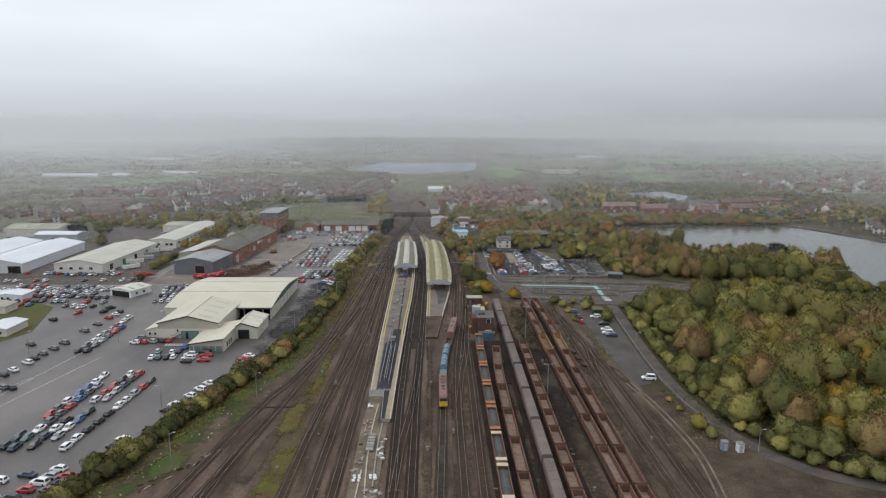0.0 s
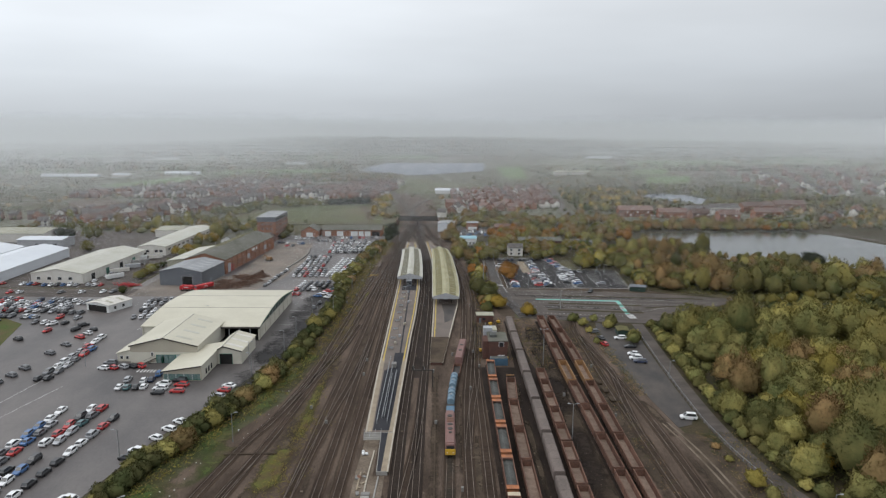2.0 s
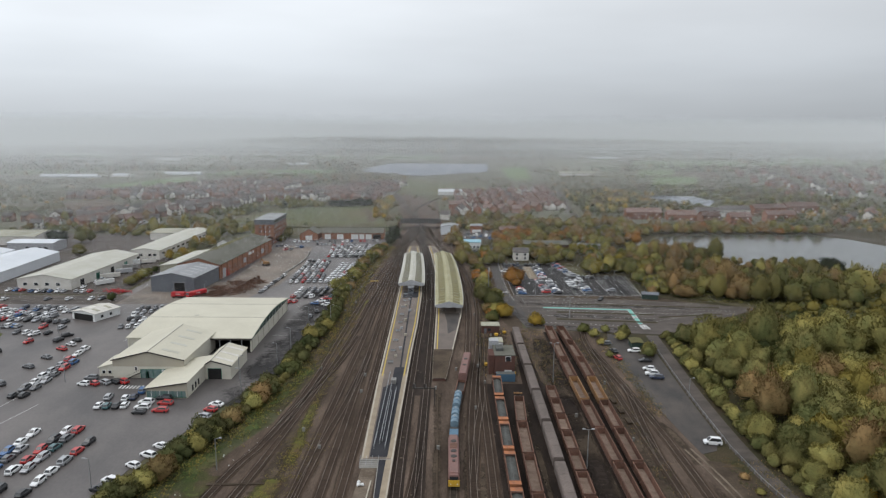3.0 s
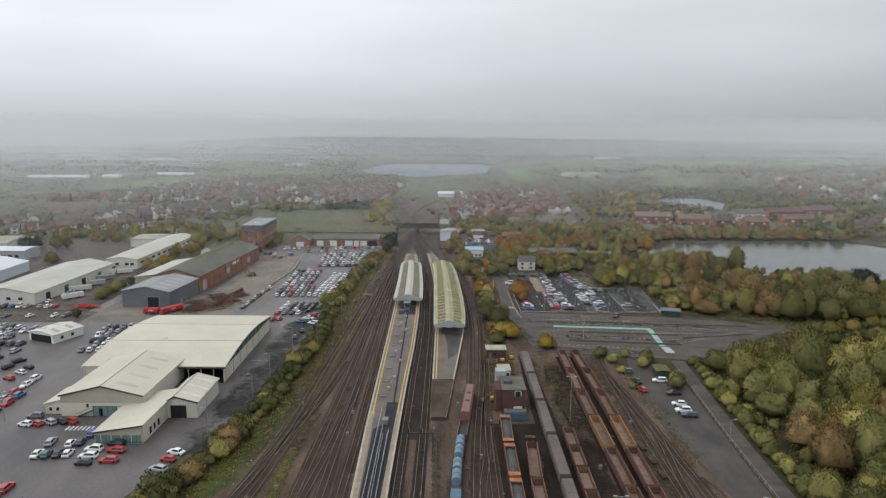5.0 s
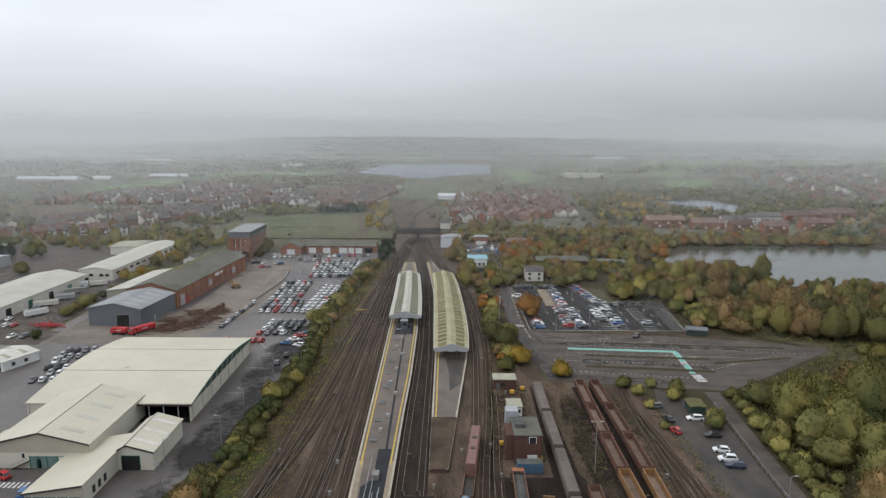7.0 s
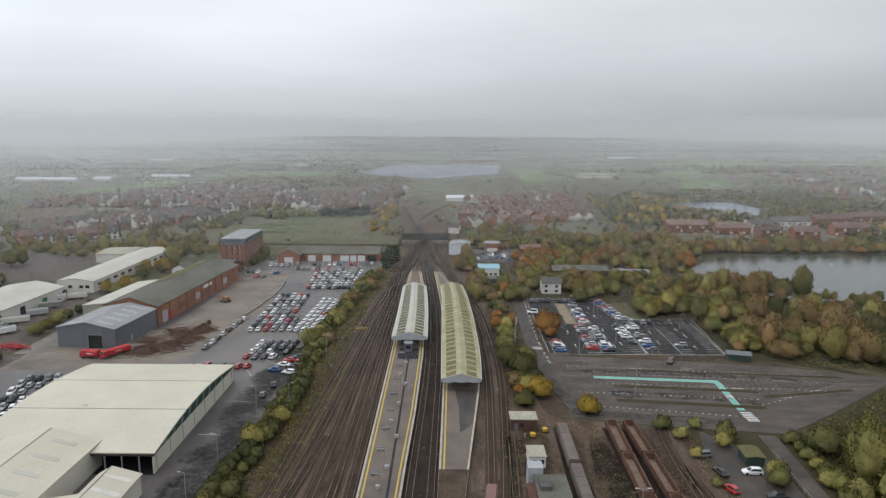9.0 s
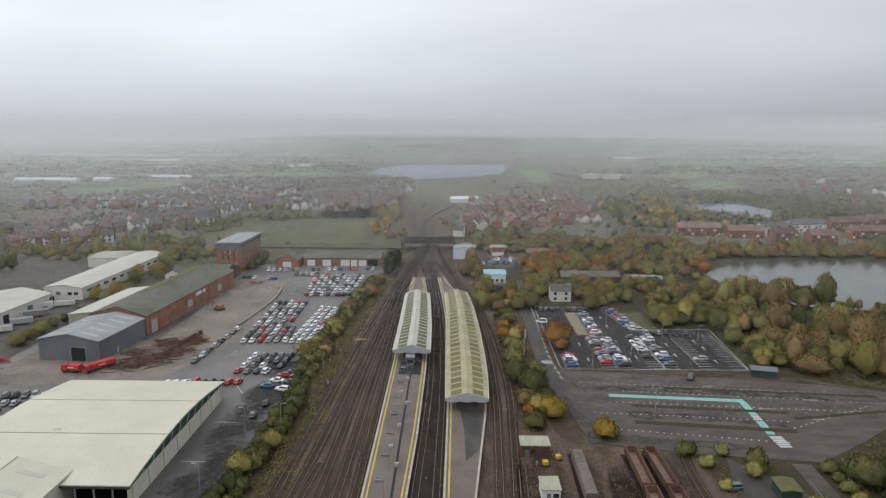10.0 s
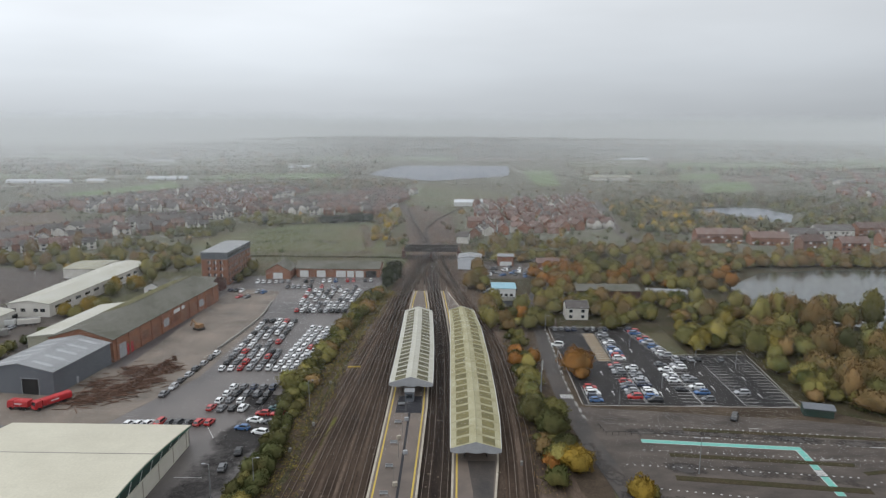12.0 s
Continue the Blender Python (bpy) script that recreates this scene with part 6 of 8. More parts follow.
row((-104, 518), (-46, 524), 20, 90, 0.7, far=True)
row((-108, 488), (-92, 486), 5, 80, 0.6, far=True)

# station car park
bm = bmesh.new()


def bays(a, b, depth, n, keep, side=1):
    """A row of marked bays from a to b with cars nose in; the bays lie along x."""
    for i in range(n + 1):
        x, y = a[0] + (b[0] - a[0]) * i / n, a[1] + (b[1] - a[1]) * i / n
        box(bm, *sorted((x, x + side * depth)), y - 0.06, y + 0.06, 0.04, 0.075)
        if i < n and crng.random() < keep:
            park(x + side * depth / 2 + (b[0] - a[0]) / n / 2, y + (b[1] - a[1]) / n / 2, 90 if crng.random() < 0.5 else -90, z=0.06)
    ribbon(bm, [Vector(a), Vector(b)], 0, 0.12, 0.04, 0.075)


bays((53.4, 402), (53.4, 436), 4.9, 14, 0.9)
bays((70.6, 408), (65.6, 441), 4.9, 14, 0.92)
bays((55.0, 368), (55.0, 400), 4.9, 13, 0.7, -1)
bays((55.4, 368), (55.4, 400), 4.9, 13, 0.72)
bays((71.0, 366.8), (71.0, 401), 4.9, 14, 0.55, -1)
bays((71.4, 366.8), (71.4, 401), 4.9, 14, 0.5)
bays((83.6, 367), (83.6, 400), 4.9, 13, 0.18)
bays((98.6, 367), (100.2, 403), 4.9, 14, 0.0, -1)
bays((38.0, 367.5), (38.0, 380), 4.9, 5, 0.7)
for i in range(11):
    box(bm, 74 + i * 2.6, 74.12 + i * 2.6, 403.6, 408.2, 0.04, 0.075)
    if i in (0, 1, 2, 3, 6):
        park(75.3 + i * 2.6, 406, 0, z=0.06)
for i in range(9):
    if i not in (4,):
        park(38.2 + i * 2.5, 440.2, 0, crng.choice(["black", "black", "grey", "navy", "white"]), z=0.06)
for x, y in ((47, 375), (47, 392), (61.5, 375), (64.5, 378), (61.5, 395), (62.5, 415), (62.5, 428), (79, 380), (79.5, 392), (91, 374), (92, 388), (91, 396)):
    box(bm, x - 0.12, x + 0.12, y - 1.3, y + 1.3, 0.04, 0.075)
    slab(bm, [(x - 0.45, y + 1.3), (x + 0.45, y + 1.3), (x, y + 2.4)], 0.04, 0.075)
for a, b in zip(CARPARK, CARPARK[1:] + CARPARK[:1]):
    ribbon(bm, [Vector(a), Vector(b)], 0.45, 0.14, 0.04, 0.075)
for k in range(13):
    box(bm, 48.2, 52.8, 404.1 + k * 2.6, 404.22 + k * 2.6, 0.04, 0.078)
structure("parking_bay_lines", bm, "line_white", "white bay lines and arrows on dark tarmac", "road marking")
structure("hatched_bays", S([(48.2, 404), (52.8, 404), (52.8, 436), (48.2, 436)], 0.0, 0.07), material("ochre_bays", (0.22, 0.165, 0.10), (0.15, 0.12, 0.085), 0.4, 5, 0.8, 0.0), "ochre painted parking bays", "road marking")
park(76.6, 358, 150, "black", z=0.08)
park(36.5, 420, 80, "white", "van", 0.08)

# cars on the strip beside the sidings
for x, y, h, c, s in ((71.5, 282, 88, "white", "estate"), (72.2, 271.6, 88, "black", "saloon"), (71.2, 263.2, 80, "white", "hatchback"), (70.9, 258.6, 80, "white", "suv"), (71.4, 255.2, 80, "navy", "estate"),
                      (63.9, 281.7, 15, "black", "saloon"), (63.4, 274.3, 15, "red", "hatchback"), (71.2, 208.6, 80, "white", "van"), (62.5, 290, 100, "grey", "estate")):
    park(x, y, h, c, s, 0.06)
for x, y in ((8, 546), (14, 548), (16, 540), (30, 545), (34, 553), (26, 552), (38, 548), (20, 556), (12, 538), (24, 540), (42, 541), (46, 552), (36, 538), (19, 548), (29, 559), (50, 545), (40, 556), (31, 541), (33, 548), (22, 545), (10, 552), (13, 543), (14, 500), (19, 498), (24, 501), (27, 507), (17, 506)):
    park(x, y, crng.uniform(0, 180), crng.choice(["white", "silver", "blue", "grey"]), crng.choice(["van", "hatchback"]), 0.0, True)
FAR_CARS.finish("far_parked_cars", "many parked cars of all colours packed in the yard", "cars")
for ob in list(CAR_PROTO.values()):
    for o in (*ob.children_recursive, ob):
        bpy.data.objects.remove(o)

# ---- lorries, digger and scrap in the rubble yard ----
def lorry(x, y, h, L, label):
    """A cab and a rounded tipper body of length L on a chassis; nose towards +y."""
    ob = thing("tipper_lorry", pose(x, y, 0.05, 0, 0, h), label, "lorry", "red lorries")
    prof = [(-1.15, 1.0), (1.15, 1.0), (1.22, 2.4), (1.05, 2.75), (-1.05, 2.75), (-1.22, 2.4)]
    part("tipper_body", P_(prof, "y", -L / 2, L / 2 - 2.3), "red_paint", ob)
    part("body_rim", B(-1.3, 1.3, -L / 2 - 0.05, L / 2 - 2.3, 2.3, 2.42), "red_paint", ob)
    part("cab", P_([(L / 2 - 2.0, 0.6), (L / 2, 0.6), (L / 2, 1.6), (L / 2 - 0.35, 2.7), (L / 2 - 2.0, 2.8)], "x", -1.15, 1.15), "red_paint", ob)
    part("windscreen", P_([(L / 2 + 0.02, 1.65), (L / 2 - 0.28, 2.55), (L / 2 - 0.31, 2.55), (L / 2 - 0.02, 1.65)], "x", -1.0, 1.0), "glass", ob)
    part("chassis", B(-0.9, 0.9, -L / 2 + 0.1, L / 2 - 0.1, 0.5, 1.0), "dark_metal", ob)
    for sy in [-L / 2 + 1.2, -L / 2 + 2.5, L / 2 - 1.1]:
        for sx in (-1.05, 1.05):
            part("wheel", cyl(bmesh.new(), (sx - 0.15, sy, 0.5), (sx + 0.15, sy, 0.5), 0.5, 0.5, 12), "rubber", ob)
    for sx in (-1, 1):
        part("sign_bar", B(*sorted((sx * 1.2, sx * 1.235)), -1.4, 0.8, 1.75, 2.05), "white_paint", ob)


lorry(-125.6, 358.8, 85, 6.4, "red tipper lorry in front of the grey shed")
lorry(-118.0, 361.5, 148, 10.5, "long red tipper lorry crossing the rubble yard")
srng = random.Random(2)
for cx, cy, n, sx, sy in ((-110, 365, 130, 7, 5), (-104, 371, 120, 6, 6), (-99, 380, 110, 5, 6), (-106, 388, 90, 6, 6), (-98, 392, 80, 4, 6), (-112, 377, 60, 4, 6)):
    bm = bmesh.new()
    for k in range(n):
        x, y, z = cx + srng.gauss(0, sx * 0.5), cy + srng.gauss(0, sy * 0.5), srng.uniform(0.1, 0.9)
        a = srng.gauss(0.25, 0.22) if k % 4 else srng.uniform(0, 3.14)
        d = Vector((math.cos(a), math.sin(a), srng.uniform(-0.15, 0.15))) * srng.uniform(1, 3.2)
        cyl(bm, Vector((x, y, z)) - d, Vector((x, y, z)) + d, 0.12, 0.1, 4)
    tagged(part("scrap_heap", bm, "scrap"), "heap of rusty steel beams and scrap", "scrap heap", "scrap heaps", "stuff")
for i in range(5):
    rack = thing("steel_rack", pose(-101.5 + i * 0.6, 374 + i * 5.5, 0, 0, 0, 80), "rusty rack of stacked steel lengths", "rack", "steel racks")
    for k in range(3):
        part("upright", B(-4 + k * 4, -3.8 + k * 4, -0.8, 0.8, 0, 1.8), "scrap", rack)
        part("beam", B(-4.6, 4.6, -0.6 + k * 0.5, -0.4 + k * 0.5, 0.5 + k * 0.4, 0.7 + k * 0.4), "scrap", rack)
def trailer(x, y, h, L, mat, label):
    """A box trailer of length L on two axles with a drawbar."""
    ob = thing("box_trailer", pose(x, y, 0.04, 0, 0, h), label, "trailer", "parked trailers")
    part("trailer_body", P_([(-1.2, 0.8), (1.2, 0.8), (1.2, 2.7), (0.9, 2.95), (-0.9, 2.95), (-1.2, 2.7)], "y", -L / 2, L / 2), mat, ob)
    part("roof_rim", B(-0.95, 0.95, -L / 2 + 0.1, L / 2 - 0.1, 2.95, 3.0), "cabinet", ob)
    part("drawbar", B(-0.12, 0.12, L / 2, L / 2 + 1.6, 0.6, 0.8), "dark_metal", ob)
    for sy in (-L / 6, L / 6):
        for sx in (-1.0, 1.0):
            part("wheel", cyl(bmesh.new(), (sx - 0.12, sy, 0.42), (sx + 0.12, sy, 0.42), 0.42, 0.42, 10), "rubber", ob)


for x, y, h, L, mat in ((-178.1, 399.7, -62, 10, "render"), (-173.5, 384.5, -40, 9, "white_paint"), (-183.0, 437.3, -70, 8, "white_paint"), (-177.3, 423.1, -60, 9, "cabinet"), (-174.6, 440.0, -66, 8, "render"), (-176.0, 411.5, -58, 8, "grey_paint")):
    trailer(x, y, h, L, mat, "pale box trailer parked beside the industrial units")
for cx, cy, n in ((-157.5, 368.0, 60), (-161, 369.5, 40)):
    bm = bmesh.new()
    for k in range(n):
        p = Vector((cx + srng.gauss(0, 2.4), cy + srng.gauss(0, 1.2), srng.uniform(0.2, 1.3)))
        d = Vector((srng.uniform(-1, 1), srng.uniform(-1, 1), srng.uniform(-0.4, 0.4))).normalized() * srng.uniform(0.4, 1.2)
        cyl(bm, p - d, p + d, 0.16, 0.14, 4)
    tagged(part("red_scrap_heap", bm, "red_paint"), "heap of red painted steel parts", "scrap heap", "scrap heaps", "stuff")
dg = thing("digger", pose(-103.5, 436, 0.05, 0, 0, 60), "yellow tracked digger in the rubble yard", "digger")
part("tracks", B(-1.4, 1.4, -1.9, 1.9, 0, 0.9), "dark_metal", dg)
part("cab_house", B(-1.2, 1.2, -1.5, 1.2, 0.9, 2.4), "yellow_wagon", dg)
part("boom", P_([(1.0, 1.6), (1.0, 2.2), (3.6, 3.8), (3.9, 3.3)], "x", -0.2, 0.2), "yellow_wagon", dg)
part("bucket_arm", P_([(3.5, 3.7), (3.9, 3.6), (5.0, 0.9), (4.6, 0.8)], "x", -0.18, 0.18), "yellow_wagon", dg)
wall = curve_points([(-87.5, 412), (-85.5, 430), (-84, 455), (-86, 478)], 4)
structure("boundary_kerb", ribbon(bmesh.new(), wall, 0, 0.5, 0, 0.9), "concrete", "low concrete block wall between yards", "wall")
# ---- trees and bushes ----
def swell(v, seed):
    """How far a crown bulges in a direction: broad lobes, then small tufts."""
    return 0.84 + 0.36 * noise.noise(v * 1.6 + Vector((seed * 1.7 % 97, 0, 0))) + 0.30 * noise.noise(v * 3.9 + Vector((0, seed * 2.3 % 89, 0))) + 0.14 * noise.noise(v * 8.3 + Vector((0, 0, seed * 1.9 % 83)))


def lump(bm, rng, centre, radius, flat=0.8, soft=None):
    ico = bmesh.ops.create_icosphere(bm, subdivisions=1, radius=radius)
    for v in ico["verts"]:
        v.co = Vector((v.co.x, v.co.y, v.co.z * flat)) * rng.uniform(0.78, 1.05) + centre
        if soft is not None:
            soft.append((v.co - centre).normalized())


def crown_mesh(seed, R, H, base, leaves, size, wispy=0.0):
    """A lobed dome of upswept leaf sprays round a smaller inner mass."""
    rng, bm, soft = random.Random(seed), bmesh.new(), []
    heart = Vector((0, 0, base + (H - base) * 0.36))
    up, down = H - heart.z, heart.z - base * 0.3

    def at(v, k):
        r = swell(v, seed) * k
        return heart + Vector((v.x * R * r, v.y * R * r, v.z * (up if v.z > 0 else down) * r))
    core = bmesh.ops.create_icosphere(bm, subdivisions=2, radius=1.0)
    for q in core["verts"]:
        v = q.co.normalized()
        q.co = at(v, 0.95 - 0.05 * wispy)
        soft.append((v + Vector((0, 0, 0.25))).normalized())
    for _ in range(leaves):
        v = Vector((rng.gauss(0, 1), rng.gauss(0, 1), rng.gauss(0.35, 1))).normalized()
        if v.z < -0.55:
            continue
        c = at(v, 0.92 + (0.11 + 0.13 * wispy) * rng.random() ** 1.3)
        grow = (v + Vector((rng.uniform(-0.5, 0.5), rng.uniform(-0.5, 0.5), 0.55 + rng.uniform(-0.3, 0.5)))).normalized()
        side = grow.cross(v + Vector((rng.gauss(0, 0.55), rng.gauss(0, 0.55), rng.gauss(0, 0.55)))).normalized()
        s = size * rng.uniform(0.6, 1.35)
        out = (v * 0.9 + Vector((0, 0, 0.35)) + side.cross(grow) * 0.12).normalized()
        soft += [out, out, out]
        a, b, tip = c - grow * s * 0.7 + side * s * 0.55, c - grow * s * 0.5 - side * s * 0.6, c + grow * s * (1.0 + 0.6 * wispy)
        if (b - a).cross(tip - a).dot(out) < 0:
            a, b = b, a
        bm.faces.new([bm.verts.new(p) for p in (a, b, tip)])
    return bm, soft


def trunk_mesh(seed, H, base, R, limbs):
    rng, bm = random.Random(seed), bmesh.new()
    r = 0.035 * H
    cyl(bm, (0, 0, -0.1), (0.1, 0, base), r, r * 0.7, 7)
    cyl(bm, (0.1, 0, base), (0.2, 0.1, H * 0.75), r * 0.7, r * 0.25, 6)
    for k in range(limbs):
        a, z = k * 2.4 + rng.uniform(-0.4, 0.4), base * rng.uniform(0.8, 1.5)
        cyl(bm, (0.1, 0, z), (math.cos(a) * R * 0.65, math.sin(a) * R * 0.65, min(H * 0.85, z + R * rng.uniform(0.5, 0.9))), r * 0.4, r * 0.12, 5)
    return bm


TREE_WORDS = {"leaf_green": "green leafy tree", "leaf_olive": "olive-green autumn tree", "leaf_gold": "golden yellow autumn tree", "leaf_brown": "russet brown thinning autumn tree",
              "leaf_dark": "dark evergreen tree", "leaf_orange": "orange autumn tree", "leaf_lime": "yellow-green leafy tree", "leaf_hedge": "dark olive tangled tree"}
PROTO = {}


def tree_proto(leaf, form, light=False):
    """One of a few tree or bush shapes in that foliage; built once."""
    if (leaf, form, light) not in PROTO:
        R, H, base, leaves, size = {"tall_a": (4.3, 9.8, 1.2, 4200, 0.21), "tall_b": (3.8, 10.6, 1.4, 4000, 0.205), "round_a": (3.8, 6.8, 0.5, 3400, 0.19), "round_b": (4.8, 7.6, 0.5, 4400, 0.205),
                                    "bush_a": (2.4, 3.9, 0.1, 1100, 0.2), "bush_b": (1.9, 3.0, 0.1, 850, 0.18)}[form]
        seed = sum(map(ord, leaf + form))
        if light:
            leaves, size = int(leaves * 0.28), size * 1.55
        bush = form.startswith("bush")
        ob = thing("bush" if bush else "tree", Matrix(), TREE_WORDS[leaf].replace("tree", "bush" if bush else "tree") + (" in the railway hedge" if bush else " in a wet wood"), "bush" if bush else "tree", "bushes" if bush else "trees")
        part("stem" if bush else "trunk", trunk_mesh(seed, H, max(base, 0.6), R, 3 if bush else 6), "bark", ob)
        bm, soft = crown_mesh(seed, R, H, base, leaves, size, 0.45 if leaf == "leaf_brown" else 0.25)
        part("crown", bm, leaf, ob, soft=soft)
        PROTO[leaf, form, light] = ob
    return PROTO[leaf, form, light]


trng = random.Random(21)


FAR_TREES = Joined()


def plant(x, y, leaf, form, scale=1.0, z=0.0, label="", far=False):
    s = scale * trng.uniform(0.85, 1.15)
    m, size = pose(x, y, z, 0, 0, trng.uniform(0, 360)), (s * trng.uniform(0.85, 1.2), s * trng.uniform(0.85, 1.2), s * trng.uniform(0.8, 1.2))
    if far:
        FAR_TREES.add_thing(tree_proto(leaf, form, True), m @ Matrix.Diagonal((*size, 1)))
        return None
    ob = copy_thing(tree_proto(leaf, form), m)
    ob.scale = size
    if label:
        ob["label"] = label
    return ob


# the wood beside the path
WOOD = [(91, 300), (88.5, 225), (87.5, 190), (91.5, 168), (107, 152), (150, 138), (200, 128), (197, 270), (202, 318), (206, 356), (222, 402), (214, 440), (168, 440), (136, 462), (125, 455), (112, 366), (128, 352), (142, 352), (146, 340), (120, 322)]
WOOD_NEAR = [(89.5, 292), (100, 297), (116, 298), (128, 293), (140, 288), (200, 288), (200, 124), (150, 134), (112, 144), (99, 151), (91, 161), (85.5, 177), (83, 200), (84, 226), (86.5, 280)]
WOOD_FAR = [(114, 366), (128, 358), (143, 353), (160, 349), (204, 345), (222, 352), (234, 378), (230, 402), (216, 438), (168, 438), (136, 458), (125, 452)]
CLEAR = [((104, 253), 9, 5), ((136, 264), 11, 7), ((128, 214), 8, 6), ((180, 260), 9, 7), ((150, 205), 7, 5)]
STEP = 7.6
spots = []
for j in range(60):
    for i in range(36):
        x, y = 86 + i * STEP + trng.uniform(-2.2, 2.2) + (j % 2) * 3, 140 + j * STEP * 0.9 + trng.uniform(-2.2, 2.2)
        if not (inside((x, y), WOOD_NEAR) or inside((x, y), WOOD_FAR)) or any(((x - c[0]) / a) ** 2 + ((y - c[1]) / b) ** 2 < 1 for c, a, b in CLEAR):
            continue
        spots.append((x, y))
for x, y in spots:
    u = noise.noise(Vector((x * 0.022, y * 0.022, 3.1))) + trng.uniform(-0.28, 0.28)
    pick = trng.random()
    if y > 350:
        leaf = "leaf_brown" if pick < 0.55 else trng.choice(["leaf_olive", "leaf_green", "leaf_hedge", "leaf_olive"])
        if x > 185:
            leaf = trng.choice(["leaf_green", "leaf_olive", "leaf_brown"])
    elif y > 255:
        leaf = "leaf_olive" if u > -0.05 else "leaf_green"
        if pick < 0.14:
            leaf = trng.choice(["leaf_brown", "leaf_hedge", "leaf_gold"])
    elif x < 117 and y < 208:
        leaf = "leaf_brown" if pick < 0.18 else trng.choice(["leaf_olive", "leaf_olive", "leaf_gold", "leaf_olive", "leaf_green", "leaf_lime"])
    elif (x - 128) ** 2 + (y - 186) ** 2 < 130 or (x - 147) ** 2 + (y - 218) ** 2 < 90:
        leaf = "leaf_gold"
    else:
        leaf = trng.choice(["leaf_lime", "leaf_olive", "leaf_olive", "leaf_green", "leaf_green", "leaf_brown"])
    edge = y < 310 and not inside((x - 9, y), WOOD_NEAR)
    if edge:
        leaf = trng.choice(["leaf_green", "leaf_green", "leaf_hedge", "leaf_olive"])
        if 212 < y < 284:
            plant(x, y, leaf, "bush_a", trng.uniform(0.8, 1.2))
            continue
    if 340 < y < 362 and x > 150:
        leaf = trng.choice(["leaf_green", "leaf_olive", "leaf_green"])
    if leaf == "leaf_gold":
        plant(x, y, leaf, "round_a", trng.uniform(0.7, 1.0))
        continue
    plant(x, y, leaf, trng.choice(["round_a", "round_b"]) if edge or trng.random() < 0.5 else trng.choice(["tall_a", "tall_b"]), (trng.uniform(0.9, 1.15) if edge else trng.choice((0.75, 0.95, 1.15, 1.35, 1.6))) * (1.0 if y < 360 else 0.8 if x < 150 else max(0.4, 1.0 - (y - 360) / 130)), far=not (x < 150 and y < 330 and x - 88 < 0.30 * (y - 40)))
for k in range(40):
    t = k / 39
    p, _ = at_length(lane, 4 + 172 * t)
    plant(p.x + 4.6 + trng.uniform(-0.5, 1.2), p.y + 2.5 * max(0.0, t - 0.55), trng.choice(["leaf_green", "leaf_olive", "leaf_green"]), trng.choice(["bush_a", "bush_b"]), 1.0)

# low growth between the two parts of the wood
WOOD_GAP = [(150, 288), (224, 280), (232, 346), (162, 347), (147, 338)]
for k in range(150):
    x, y = trng.uniform(145, 233), trng.uniform(280, 347)
    if inside((x, y), WOOD_GAP):
        plant(x, y, trng.choice(["leaf_green", "leaf_lime", "leaf_hedge", "leaf_olive"]), trng.choice(["round_a", "round_b", "bush_a"]), trng.uniform(0.55, 0.85), far=True)
# tall trees before the bay of the lake
for k in range(34):
    t = k / 33
    plant(124 + 92 * t + trng.uniform(-3, 3), 452 - 12 * t + trng.uniform(-7, 5), trng.choice(["leaf_brown", "leaf_olive", "leaf_brown", "leaf_green"]), trng.choice(["tall_a", "tall_b"]), trng.uniform(1.0, 1.35) * (1.0 if t < 0.45 else 0.42), far=True)
# the shore of the lake
for k in range(70):
    t = k / 69
    plant(214 + 18 * math.sin(3.1 * t) + trng.uniform(-5, 3), 345 + 98 * t, trng.choice(["leaf_green", "leaf_brown", "leaf_olive", "leaf_hedge"]), trng.choice(["round_a", "round_b"]), trng.uniform(0.7, 1.1) * (1.0 - 0.5 * t), far=True)
for k in range(75):
    t = k / 74
    plant(128 + 170 * t + trng.uniform(-3, 3), 566 + trng.uniform(0, 16) - 50 * max(0.0, 0.2 - t), trng.choice(["leaf_green", "leaf_brown", "leaf_olive", "leaf_orange"]), trng.choice(["round_a", "round_b"]), trng.uniform(0.6, 0.95), far=True)

# the long hedge between yard and railway
hedge = curve_points([(-88, 105), (-80, 138), (-73.5, 160), (-68.5, 185), (-60, 212), (-52.5, 245), (-48.5, 285), (-47, 330), (-47.6, 372), (-46.4, 412), (-42.6, 458), (-39, 500)], 2.0)
s, total = 0.0, sum((b - a).length for a, b in zip(hedge, hedge[1:]))
while s < total:
    p, h = at_length(hedge, s)
    for off in (-2.2, 1.0):
        q = p + Vector((math.cos(radians(h)), math.sin(radians(h)))) * (off + trng.uniform(-0.9, 0.9))
        u = noise.noise(Vector((q.y * 0.07, off, 5.0)))
        leaf = "leaf_brown" if u > 0.4 else trng.choice(["leaf_hedge", "leaf_hedge", "leaf_green", "leaf_olive"] if u > 0.05 else ["leaf_hedge", "leaf_hedge", "leaf_hedge", "leaf_green"])
        plant(q.x, q.y, leaf, trng.choice(["bush_a", "bush_a", "bush_b"]), (1.12 if q.y < 230 else 0.95) + 0.75 * u + trng.uniform(-0.15, 0.15))
    s += 3.4
